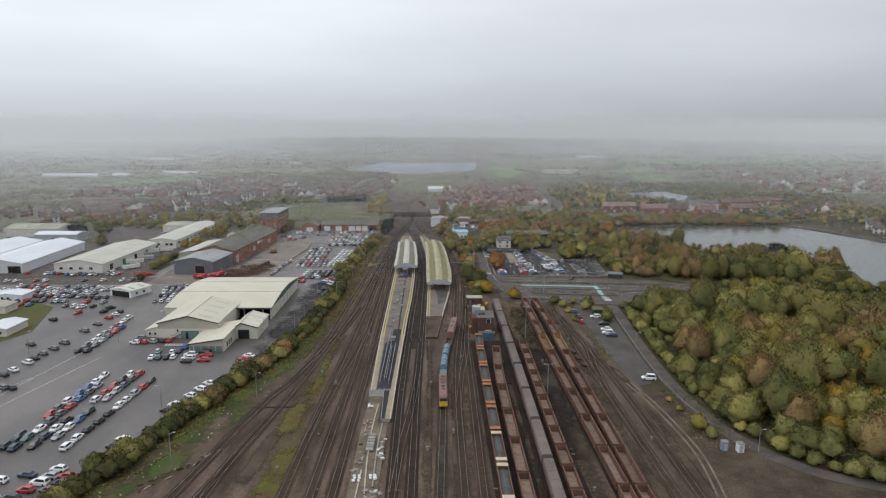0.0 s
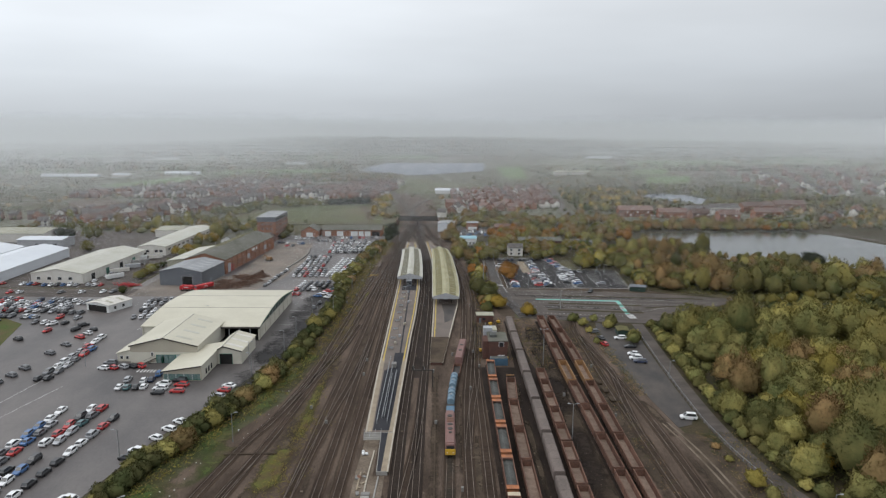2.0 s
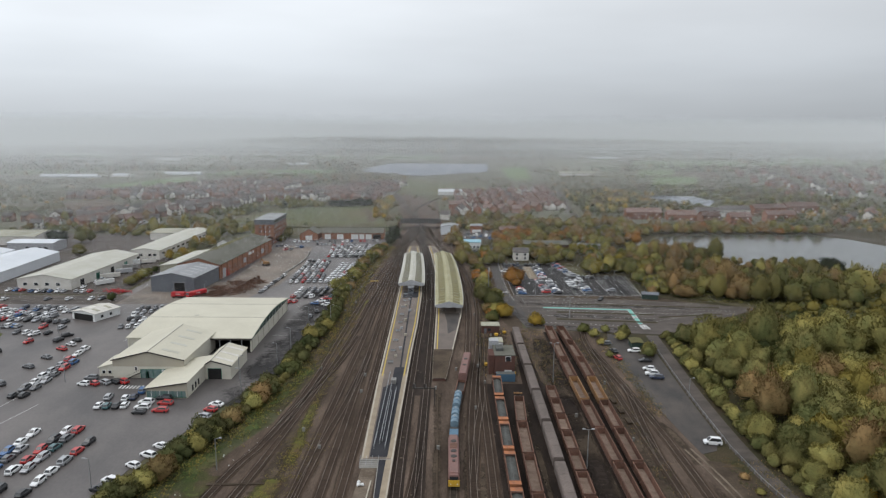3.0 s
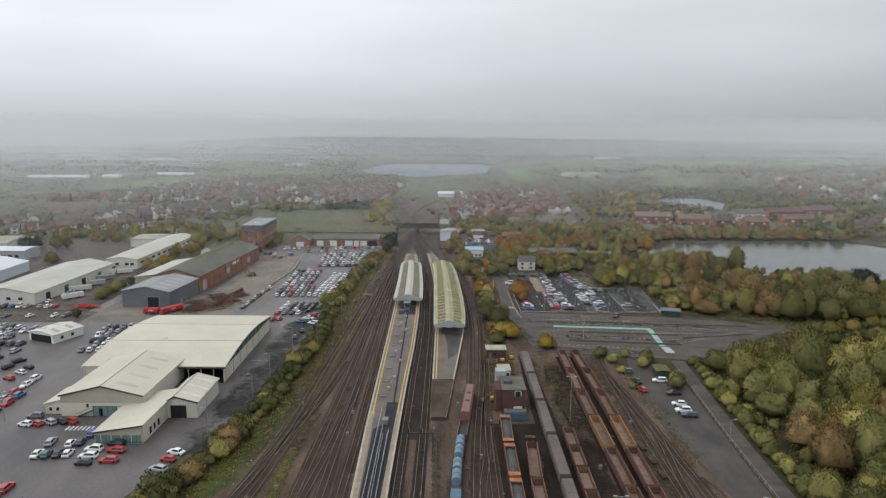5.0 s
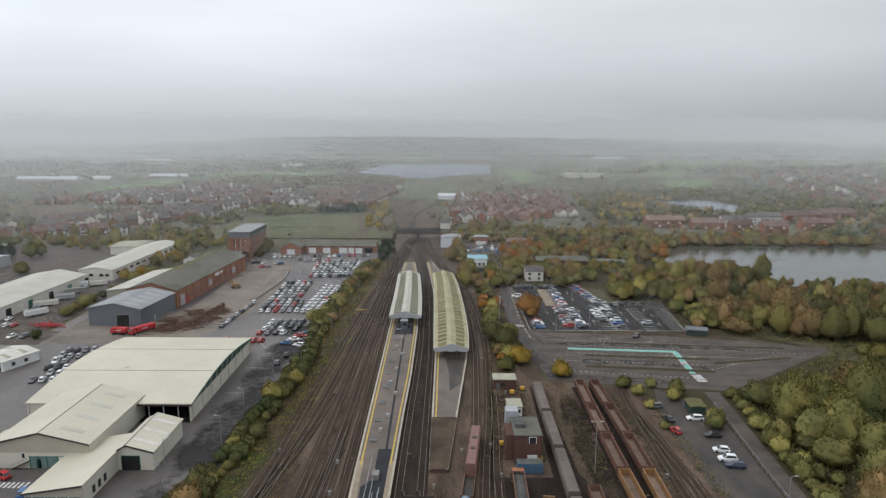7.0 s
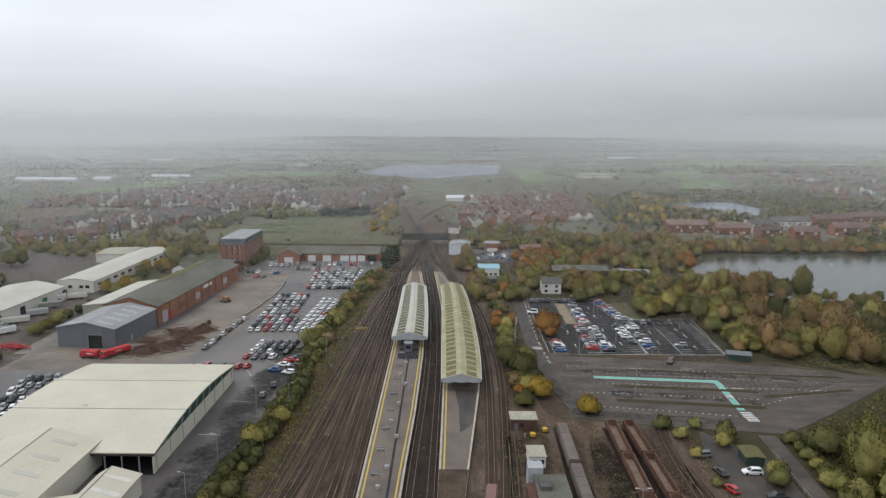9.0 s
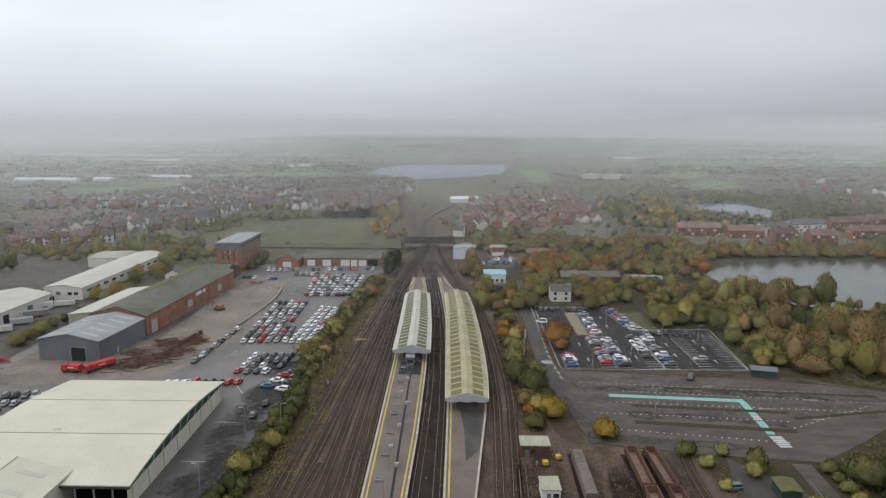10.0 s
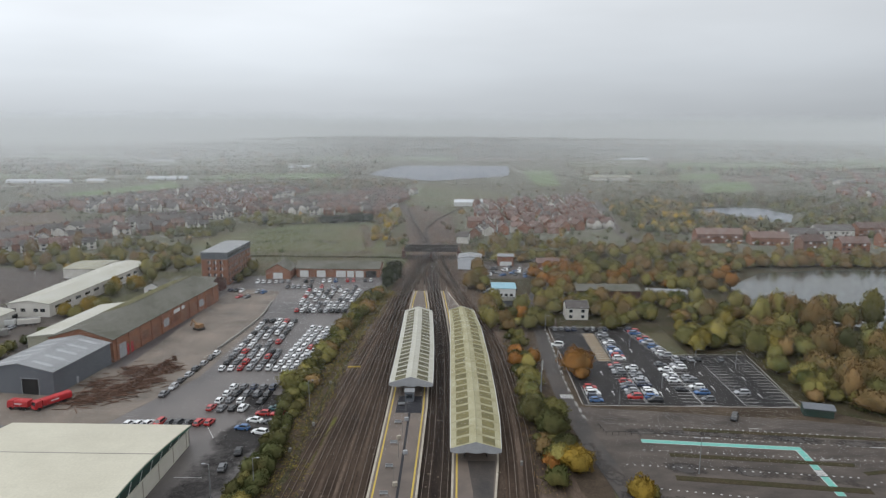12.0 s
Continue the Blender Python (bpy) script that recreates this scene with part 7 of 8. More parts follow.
for x, y, leaf, form, sc in ((-64.5, 190, "leaf_brown", "bush_a", 1.5), (-67, 186, "leaf_olive", "bush_a", 1.5), (-57, 219, "leaf_brown", "bush_a", 1.4), (-51, 374, "leaf_green", "round_a", 0.85), (-50, 381, "leaf_green", "round_b", 0.75), (-49, 367, "leaf_green", "round_a", 0.8), (-52.6, 377, "leaf_olive", "bush_a", 1.4),
                             # beside the approach road
                             (21.5, 386, "leaf_olive", "round_a", 0.8), (23, 394, "leaf_olive", "tall_b", 0.62), (25.4, 401, "leaf_orange", "round_a", 0.7), (20.5, 377, "leaf_green", "bush_a", 1.2), (24.6, 346, "leaf_hedge", "round_b", 0.95), (27.5, 328, "leaf_gold", "round_b", 0.9), (26.6, 357, "leaf_olive", "round_b", 0.85), (20, 354, "leaf_hedge", "round_a", 1.0), (23.5, 350, "leaf_hedge", "round_a", 0.9), (21, 371, "leaf_green", "round_a", 0.85), (22.5, 379, "leaf_olive", "round_b", 0.8), (21.5, 365, "leaf_green", "bush_a", 1.2),
                             (24, 330, "leaf_olive", "round_a", 0.8), (22.5, 322, "leaf_hedge", "bush_a", 1.1), (26, 336, "leaf_hedge", "round_a", 0.8), (25.5, 357, "leaf_green", "round_b", 0.75), (22, 330, "leaf_orange", "bush_a", 1.2), (20, 410, "leaf_orange", "bush_a", 1.1), (39.6, 315.5, "leaf_gold", "bush_a", 1.1), (42, 316, "leaf_olive", "bush_b", 1.0), (38.6, 392, "leaf_orange", "round_b", 0.95), (39.5, 387, "leaf_orange", "round_a", 0.8),
                             (26, 455, "leaf_orange", "round_a", 0.8), (27, 466, "leaf_green", "round_a", 0.95), (29, 474, "leaf_olive", "round_b", 0.9), (38, 480, "leaf_olive", "round_a", 0.9), (41, 470, "leaf_green", "round_a", 0.8), (24, 446, "leaf_olive", "bush_a", 1.1),
                             # at the buffer stops and lot
                             (57.8, 306, "leaf_green", "bush_a", 1.15), (66.5, 306.5, "leaf_olive", "bush_b", 1.1), (70, 296, "leaf_olive", "bush_a", 1.0), (75.0, 276.5, "leaf_green", "round_a", 0.75), (76.2, 280, "leaf_olive", "bush_a", 1.2), (72.2, 300, "leaf_green", "bush_a", 1.25), (60.5, 300, "leaf_olive", "bush_b", 1.0), (61, 290, "leaf_olive", "bush_b", 0.9), (60.8, 276, "leaf_olive", "bush_b", 0.7),
                             (104, 146.5, "leaf_hedge", "bush_a", 1.2), (111, 143, "leaf_olive", "bush_a", 1.3), (118, 141, "leaf_hedge", "bush_a", 1.2), (125, 138.5, "leaf_olive", "bush_a", 1.2), (73.2, 172, "leaf_lime", "bush_a", 0.95), (74.6, 166.5, "leaf_green", "bush_a", 0.9), (72.4, 184, "leaf_olive", "bush_b", 0.7), (71.8, 191, "leaf_brown", "bush_b", 0.6)):
    plant(x, y, leaf, form, sc)
for k in range(46):
    y = trng.uniform(318, 470)
    x = trng.uniform(18.6, 24.6) + (0 if y < 400 else (400 - y) * 0.03)
    plant(x, y, trng.choice(["leaf_olive", "leaf_green", "leaf_hedge", "leaf_brown", "leaf_green", "leaf_orange"]), trng.choice(["bush_a", "bush_b"]), trng.uniform(0.7, 1.3), far=True)
# bushes and trees round the industrial units
for x, y, leaf, form, sc in ((-160.4, 384.8, "leaf_olive", "round_a", 0.8), (-160.8, 392, "leaf_lime", "round_b", 0.7), (-160.4, 400, "leaf_olive", "round_a", 0.75), (-161, 408, "leaf_green", "bush_a", 1.3), (-160.6, 416, "leaf_hedge", "round_a", 0.7), (-160.4, 425.8, "leaf_green", "round_a", 0.7), (-154.6, 352.5, "leaf_hedge", "round_a", 0.7),
                             (-230, 466, "leaf_green", "round_b", 0.9), (-233, 472, "leaf_hedge", "round_a", 0.9), (-210.5, 552, "leaf_olive", "tall_a", 1.1), (-218, 551, "leaf_olive", "tall_b", 1.1), (-206, 556, "leaf_brown", "tall_a", 1.0), (-224, 560, "leaf_green", "tall_b", 1.0), (-198, 560, "leaf_olive", "tall_a", 1.0), (-168.5, 532, "leaf_olive", "tall_b", 0.9)):
    plant(x, y, leaf, form, sc, far=True)
for x, y in ((-273.6, 514), (-269, 517), (-266, 512), (-252.6, 512), (-248, 516)):
    plant(x, y, "leaf_dark" if x < -260 else "leaf_green", "tall_a", 1.0, far=True)
# dark trees
for x, y, sc in ((-35.3, 516, 1.15), (-33.5, 520, 1.1), (-36, 509, 0.6), (217, 414, 1.25), (221, 411, 1.2)):
    plant(x, y, "leaf_dark", "tall_a", sc, label="dark evergreen tree standing alone")
for k in range(9):
    plant(-112 + k * 4.6 + trng.uniform(-1, 1), 735 + k * 1.4, "leaf_dark", "round_b", trng.uniform(0.8, 1.1), far=True)
# trees behind the sheds and round the block
for x0, y0, x1, y1, n, mix in ((-168, 450, -158, 530, 16, ["leaf_green", "leaf_olive", "leaf_gold"]), (-250, 540, -150, 575, 34, ["leaf_green", "leaf_olive", "leaf_gold", "leaf_brown"]),
                               (28, 440, 40, 452, 7, ["leaf_olive", "leaf_green"]), (36, 462, 62, 500, 26, ["leaf_olive", "leaf_green", "leaf_brown"]), (4, 500, 14, 545, 12, ["leaf_olive", "leaf_brown"]), (48, 506, 70, 560, 34, ["leaf_olive", "leaf_orange", "leaf_brown"]), (10, 576, 70, 600, 34, ["leaf_brown", "leaf_olive"]), (9, 440, 20, 476, 14, ["leaf_olive", "leaf_brown"]), (-330, 362, -262, 372, 8, ["leaf_brown"]), (-116, 512, -113, 546, 8, ["leaf_green", "leaf_dark"]), (-330, 350, -235, 362, 10, ["leaf_brown", "leaf_olive"]),
                               (58, 440, 130, 486, 70, ["leaf_olive", "leaf_green", "leaf_lime", "leaf_brown"]), (84, 412, 122, 440, 36, ["leaf_lime", "leaf_green", "leaf_olive"]), (104, 368, 124, 412, 28, ["leaf_green", "leaf_olive", "leaf_brown"]),
                               (40, 500, 170, 560, 120, ["leaf_olive", "leaf_green", "leaf_brown", "leaf_orange", "leaf_olive"]), (70, 560, 290, 600, 100, ["leaf_brown", "leaf_olive", "leaf_green"]), (20, 600, 160, 640, 70, ["leaf_brown", "leaf_brown", "leaf_olive"]), (-330, 545, -190, 620, 60, ["leaf_olive", "leaf_green", "leaf_brown"]), (-190, 545, -140, 600, 24, ["leaf_olive", "leaf_green"]), (-62, 640, -50, 800, 16, ["leaf_olive", "leaf_brown", "leaf_gold"]), (-190, 690, -150, 780, 14, ["leaf_green", "leaf_dark", "leaf_olive"])):
    for k in range(n):
        x, y = trng.uniform(x0, x1), trng.uniform(y0, y1)
        if (125 < x and y > 480 and y < 566 and x < 300 and inside((x, y), [(126, 490), (140, 460), (300, 440), (310, 545), (285, 568), (205, 566), (160, 560)])) or (54 < x < 108 and 486 < y < 508):
            continue
        form = trng.choice(["round_a", "round_b", "tall_a"])
        plant(x, y, trng.choice(mix), form, trng.uniform(0.62, 0.9), far=y > 430 or x < 0)
FAR_TREES.finish("far_trees", "far autumn trees, olive, brown and green", "trees", soft=True)
for ob in list(PROTO.values()):
    for o in (*ob.children_recursive, ob):
        bpy.data.objects.remove(o)


# low scrub: bramble and weeds on the banks and under the trees
def scrub(name, label, leaf, spots, size, height):
    rng, bm = random.Random(len(spots)), bmesh.new()
    for x, y in spots:
        for _ in range(5):
            c = Vector((x + rng.uniform(-1, 1), y + rng.uniform(-1, 1), rng.uniform(0.1, height)))
            n = Vector((rng.uniform(-1, 1), rng.uniform(-1, 1), rng.uniform(0.2, 1))).normalized()
            u = n.orthogonal().normalized() * size * rng.uniform(0.6, 1.2)
            w = n.cross(u)
            bm.faces.new([bm.verts.new(c + u), bm.verts.new(c + w), bm.verts.new(c - u * 0.8)])
    tagged(part(name, bm, leaf), label, name.replace("_", " "), kind="stuff")


g = random.Random(8)
pts = []
for p in hedge:
    for _ in range(14):
        pts.append((p.x + g.gauss(4.2, 2.6), p.y + g.uniform(-1.5, 1.5)))
scrub("bramble", "green brambles and weeds on the railway bank", "leaf_lime", pts[::2], 0.3, 0.6)
bank_pts = [(p.x + g.gauss(5.0, 2.2), p.y + g.uniform(-1.5, 1.5)) for p in hedge if p.y > 225 for _ in range(8)]
scrub("bank_scrub", "dull green scrub on the dirt bank", "leaf_hedge", bank_pts, 0.28, 0.6)
scrub("dead_growth", "brown dead undergrowth on the railway bank", "leaf_brown", pts[1::3], 0.28, 0.7)
pts = [(x, y) for x, y in ((g.uniform(86, 250), g.uniform(150, 440)) for _ in range(20000)) if inside((x, y), WOOD)]
scrub("undergrowth", "brambles and grass between the trees", "leaf_hedge", pts[::2], 0.5, 1.2)
scrub("undergrowth_green", "green undergrowth between the trees", "leaf_green", pts[1::2], 0.5, 1.0)
pts = [(g.gauss(-37 + (y - 105) * 0.006, 2.6), y) for y in (g.uniform(105, 215) for _ in range(800))] + [(g.gauss(-36.5, 1.2), g.uniform(215, 330)) for _ in range(260)]
scrub("moss_weeds", "yellow-green weeds growing in old sidings", "leaf_lime", pts, 0.2, 0.2)
pts = [(g.uniform(17, 24), g.uniform(316, 440)) for _ in range(700)] + [(g.gauss(63, 1.3), g.uniform(225, 300)) for _ in range(500)] + [(g.uniform(70, 82), g.uniform(160, 200)) for _ in range(450)] + [(g.uniform(14, 27), g.uniform(256, 312)) for _ in range(420)] + [(g.uniform(32, 41), g.uniform(248, 308)) for _ in range(420)] + [(g.uniform(52, 56), g.uniform(130, 300)) for _ in range(300)]
scrub("trackside_weeds", "brown and olive weeds beside the tracks", "leaf_brown", pts[::2], 0.2, 0.4)
scrub("trackside_grass", "olive grass tufts beside the tracks", "leaf_hedge", pts[1::2], 0.22, 0.4)
# ---- lamps, signals, fences and clutter ----
def lamp_post(x, y, h, turn, heads=1, label="slim grey lamp post beside the yard", name="street_lamp"):
    ob = thing(name, pose(x, y, 0, 0, 0, turn), label, "lamp", "lamp posts")
    part("pole", cyl(bmesh.new(), (0, 0, 0), (0, 0, h), 0.13, 0.07, 8), "steel", ob)
    for k in range(heads):
        s = 1 if k == 0 else -1
        part("arm", cyl(bmesh.new(), (0, 0, h - 0.05), (s * 0.9, 0, h + 0.1), 0.05, 0.05, 6), "steel", ob)
        part("lamp_head", B(*sorted((s * 0.8, s * 1.5)), -0.16, 0.16, h + 0.05, h + 0.2), "grey_paint", ob)


for x, y, t in ((-63.5, 153.5, 20), (-77.7, 184, 180), (-53, 194, 10), (-65, 252.8, 0), (-61, 241.2, 180), (-55.8, 265.8, 180), (-55.2, 284, 180), (-54.3, 313.5, 180), (-45.7, 316.5, 0), (-43.4, 362.7, 0), (-120, 250, 90), (-146, 236, 60), (-150, 300, 0), (-96, 300, 0)):
    lamp_post(x, y, 8.0, t)
for x, y, h in ((35.8, 195.7, 10), (36.7, 252, 13), (56, 327, 9)):
    lamp_post(x, y, h, 0, 2, "tall yard lighting mast with twin heads", "lighting_mast")
for x, y in ((83.4, 158.4), (76.4, 240), (63, 380), (63, 420), (80, 400), (46.5, 366), (93, 398), (33.5, 400), (34.5, 440)):
    lamp_post(x, y, 6.0, 0, 1, "slim lamp post beside the path")
mast = thing("radio_mast", pose(23, 361, 0), "tall grey steel mast by the approach road", "mast")
part("pole", cyl(bmesh.new(), (0, 0, 0), (0, 0, 15), 0.22, 0.14, 8), "steel", mast)
part("antenna", cyl(bmesh.new(), (0.3, 0, 12.5), (0.3, 0, 15.5), 0.09, 0.09, 6), "white_paint", mast)
part("base_cabinet", B(-0.9, 0.9, -1.9, -0.5, 0, 2.0), "white_paint", mast)

sg = thing("signal_gantry", pose(-1.4, 232, 0), "dark steel cantilever signal over the tracks", "signal")
part("post", B(-0.15, 0.15, -0.15, 0.15, 0, 5.9), "dark_metal", sg)
part("beam", B(-6.6, 0.15, -0.12, 0.12, 5.5, 5.8), "dark_metal", sg)
for x in (-6.2, -3.0):
    h = part("signal_head", B(x - 0.25, x + 0.25, -0.2, 0.1, 5.8, 7.0), "dark_metal", sg)
    part("ladder", B(x + 0.35, x + 0.5, -0.05, 0.05, 5.8, 6.8), "steel", h)
for x, y in ((-19.8, 505), (-17, 506), (-12.5, 505), (-6, 508), (-28, 512), (0.5, 500), (-24, 560), (-15, 562)):
    s = thing("colour_light_signal", pose(x, y, 0), "black colour light signal on a post", "signal", "signals")
    part("post", cyl(bmesh.new(), (0, 0, 0), (0, 0, 4), 0.09, 0.08, 6), "steel", s)
    part("signal_head", B(-0.3, 0.3, -0.15, 0.15, 3.2, 4.6), "dark_metal", s)

# relay cabinets and troughs beside the lines
r = random.Random(14)
for x, y in ((-24.2, 242), (-24.6, 256), (-37, 150), (-30.5, 205), (-36.5, 215), (-1, 160), (6, 170), (10.6, 230), (-0.2, 205), (-40, 262), (-42.3, 335), (-40.5, 380), (14.8, 330), (20, 300), (14.5, 250), (37, 140), (39, 225), (51, 210), (53, 250), (-1.2, 245), (5.5, 262), (-39.5, 350), (13, 265), (58, 165)):
    c = thing("relay_cabinet", pose(x, y, 0, 0, 0, r.uniform(-8, 8)), "pale grey trackside relay cabinet", "cabinet", "relay cabinets")
    w = r.uniform(0.4, 0.8)
    part("case", B(-w / 2, w / 2, -0.25, 0.25, 0, 1.0), "cabinet", c)
    part("lid", B(-w / 2 - 0.05, w / 2 + 0.05, -0.3, 0.3, 1.0, 1.06), "cabinet", c)
structure("cable_trough", ribbon(bmesh.new(), curve_points([(-23.8, 130), (-23.9, 200), (-24, 265)], 6), 0, 0.35, 0, 0.15), "dirt", "dusty concrete cable trough beside the track", "trough")
structure("cable_trough", ribbon(bmesh.new(), curve_points([(-0.6, 120), (-0.4, 180), (-0.6, 245)], 6), 0, 0.4, 0, 0.2), "dirt", "dusty cable trough beside the track", "trough")
structure("walkway_boards", ribbon(bmesh.new(), curve_points([(-53, 187), (-40, 187.6)], 4), 0, 0.7, 0, 0.3), "dirt", "timber crossing boards over the sidings", "crossing")
structure("walkway_boards", ribbon(bmesh.new(), curve_points([(-37.5, 395), (-33.2, 395.4)], 4), 0, 0.5, 0, 0.45), "line_yellow", "yellow boarded crossing by the sidings", "crossing")
bm = bmesh.new()
for k in range(2200):
    y = r.uniform(105, 480)
    x = r.uniform(-40 - max(0, 250 - y) * 0.18, 14 if y > 300 else 62)
    s = r.uniform(0.05, 0.2) if k % 9 else r.uniform(0.25, 0.5)
    box(bm, x, x + s * r.uniform(1, 2), y, y + s, 0.02, 0.06 + s * 0.4)
tagged(part("trackside_litter", bm, "dirt_pale"), "pale stones and litter scattered between tracks", "litter", kind="stuff")
bm = bmesh.new()
for k in range(40):
    p, h = at_length(bank, r.uniform(20, 150))
    x, y, s = p.x + r.uniform(-2, 5), p.y, r.uniform(0.06, 0.2)
    box(bm, x, x + s * 1.6, y, y + s, 0.05, 0.15 + s * 0.5)
tagged(part("bank_litter", bm, "white_paint"), "white litter on the grassy bank", "litter", kind="stuff")

for k in range(26):
    t = k / 25
    bm = B(-r.uniform(0.1, 0.22), r.uniform(0.1, 0.22), -r.uniform(0.4, 1.3), r.uniform(0.4, 1.3), 0, r.uniform(0.12, 0.3))
    tagged(part("timber_offcut", bm, r.choice(["dirt_pale", "dirt", "edge_paving", "sleeper"]), at=pose(-66.5 + 12 * t + r.gauss(0, 0.7), 141.5 + 19.5 * t + r.gauss(0, 0.9), 0.08, 0, 0, r.uniform(-70, 20))), "weathered timber offcut dumped beside the track", "timber", "dumped timber")

# platform works: concrete units, bags and a fenced ramp at the near end
def rubble(cx, cy, sx, sy, n, mats, label):
    """Loose pale pieces lying about a spot, each a thing of its own."""
    for _ in range(n):
        w, l, h = r.uniform(0.15, 0.5), r.uniform(0.2, 0.8), r.uniform(0.12, 0.5)
        c = part("concrete_block", B(-w, w, -l, l, 0, h), r.choice(mats), at=pose(cx + r.gauss(0, sx), cy + r.gauss(0, sy), 0.02, 0, 0, r.uniform(0, 180)))
        tagged(c, label, "block", "concrete units")


def bags(cx, cy, n):
    for k in range(n):
        bm = bmesh.new()
        lump(bm, r, Vector((0, 0, 0.42)), r.uniform(0.45, 0.62))
        c = part("bulk_bag", bm, "white_paint", at=pose(cx + (k % 2) * 1.05 + r.uniform(-0.15, 0.15), cy + (k // 2) * 1.15, 0))
        tagged(c, "white bulk bag of building sand", "bag", "bulk bags")


for line, mat in (([(-15.7, 189), (-16.2, 172), (-15.9, 155), (-15.1, 139)], "coping"), ([(-13.6, 176), (-13.9, 160), (-13.5, 142)], "concrete"), ([(-17.9, 178), (-18.0, 170)], "edge_paving"), ([(-16.8, 150), (-17.0, 134)], "coping")):
    structure("timber_edging", ribbon(bmesh.new(), curve_points(line, 3), 0, 0.32, 0.0, 0.3), mat, "pale timber edging of the platform works", "edging")
pallets = thing("slab_stack", pose(-15.75, 159.4, 0), "row of white precast slabs laid on timbers", "slabs")
for k in range(6):
    part("slab", B(-0.95, 0.95, k * 1.6, k * 1.6 + 1.25, 0.3, 0.62), "cabinet" if k % 2 else "concrete", pallets)
for x in (-0.6, 0.6):
    part("timber", B(x - 0.1, x + 0.1, -0.3, 9.6, 0.02, 0.3), "dirt_pale", pallets)
bags(-18.0, 144.5, 6)
bags(-14.3, 145.6, 4)
bags(-18.4, 187.0, 3)
rubble(-12.6, 160.5, 0.6, 3.0, 14, ["cabinet", "render", "concrete"], "pale precast concrete unit beside the platform works")
rubble(-13.6, 140.0, 0.9, 2.0, 10, ["render", "cabinet", "concrete"], "pale broken concrete beside the platform works")
rubble(-17.0, 163.5, 0.8, 3.5, 8, ["dark_metal", "cabinet"], "dark steel offcut beside the platform works")
rubble(-17.6, 174.5, 0.8, 2.5, 7, ["edge_paving", "brick_pale", "cabinet"], "tan timber offcut beside the platform works")
rubble(-18.0, 152.5, 0.5, 2.0, 6, ["cabinet", "render"], "pale concrete kerb beside the track")
rubble(-16.2, 133.0, 1.3, 2.5, 6, ["cabinet", "concrete", "render"], "pale precast concrete unit beside the platform works")
structure("works_ground", S([(-19.2, 178), (-19.0, 130), (-12.2, 130), (-12.2, 176.5), (-15.0, 176.5), (-15.0, 196), (-18.6, 196)], -0.1, 0.045), "dirt_pale", "pale trampled earth of the platform works", "ground")
steps = thing("platform_steps", pose(-19.2, 195.2, 0), "wide grey concrete steps with handrails", "stairs")
for k in range(5):
    part("step", B(0, 4.6, k * 0.55, 2.8, k * 0.19, k * 0.19 + 0.19), "concrete", steps)
for x in (0.1, 1.6, 3.0, 4.5):
    part("handrail", cyl(bmesh.new(), (x, 0, 0.95), (x, 2.8, 1.9), 0.04, 0.04, 6), "steel", steps)
for x0, x1, y0, y1 in ((-16.4, -16.2, 203, 256), (-13.6, -13.3, 203, 242), (-15.2, -15.0, 206, 250)):
    fence = thing("works_barrier", Matrix(), "grey steel works barrier along the platform", "fence", "works barriers")
    n = int((y1 - y0) / 3)
    for k in range(n + 1):
        t = k / n
        part("fence_post", B(x0 + (x1 - x0) * t - 0.05, x0 + (x1 - x0) * t + 0.05, y0 + (y1 - y0) * t - 0.05, y0 + (y1 - y0) * t + 0.05, 1.0, 2.1), "steel", fence)
    for z in (1.5, 2.05):
        part("fence_rail", ribbon(bmesh.new(), [Vector((x0, y0)), Vector((x1, y1))], 0, 0.08, z, z + 0.07), "steel", fence)
ramp = thing("stair_ramp", pose(-14.6, 207, 1.0), "pale steel ramp laid along the platform", "ramp")
part("ramp_deck", B(0, 1.0, 0, 34, 0.02, 0.1), "new_tarmac", ramp)
part("ramp_cheek", B(-0.12, 0, 0, 34, 0.02, 0.45), "steel", ramp)
part("ramp_cheek", B(1.0, 1.12, 0, 34, 0.02, 0.45), "steel", ramp)
bx = thing("site_generator", pose(-15.4, 246.5, 1.0), "grey site generator on the platform", "generator")
part("casing", B(0, 1.6, 0, 2.4, 0.1, 1.4), "cabinet", bx)
part("exhaust", cyl(bmesh.new(), (0.3, 0.4, 1.4), (0.3, 0.4, 1.9), 0.08, 0.08, 6), "steel", bx)

# platform furniture
for y in stations(266, 362, 12):
    x = interp(P1L, y) * 0.5 + interp(P1R, y) * 0.5
    b = thing("platform_bench", pose(x - 1.8, y, 1.0), "pale metal bench on the platform", "bench", "platform benches")
    part("seat", B(-0.9, 0.9, -0.25, 0.25, 0.4, 0.48), "steel", b)
    part("backrest", B(-0.9, 0.9, 0.2, 0.28, 0.5, 0.95), "steel", b)
    for s in (-0.7, 0.7):
        part("leg", B(s - 0.05, s + 0.05, -0.2, 0.2, 0, 0.4), "dark_metal", b)
    l = thing("platform_lamp", pose(x, y + 5, 1.0), "platform lamp post with twin heads", "lamp", "platform lamps")
    part("pole", cyl(bmesh.new(), (0, 0, 0), (0, 0, 4), 0.06, 0.05, 6), "cabinet", l)
    for s in (-1, 1):
        part("lamp_head", B(*sorted((s * 0.05, s * 0.6)), -0.08, 0.08, 3.95, 4.03), "cabinet", l)
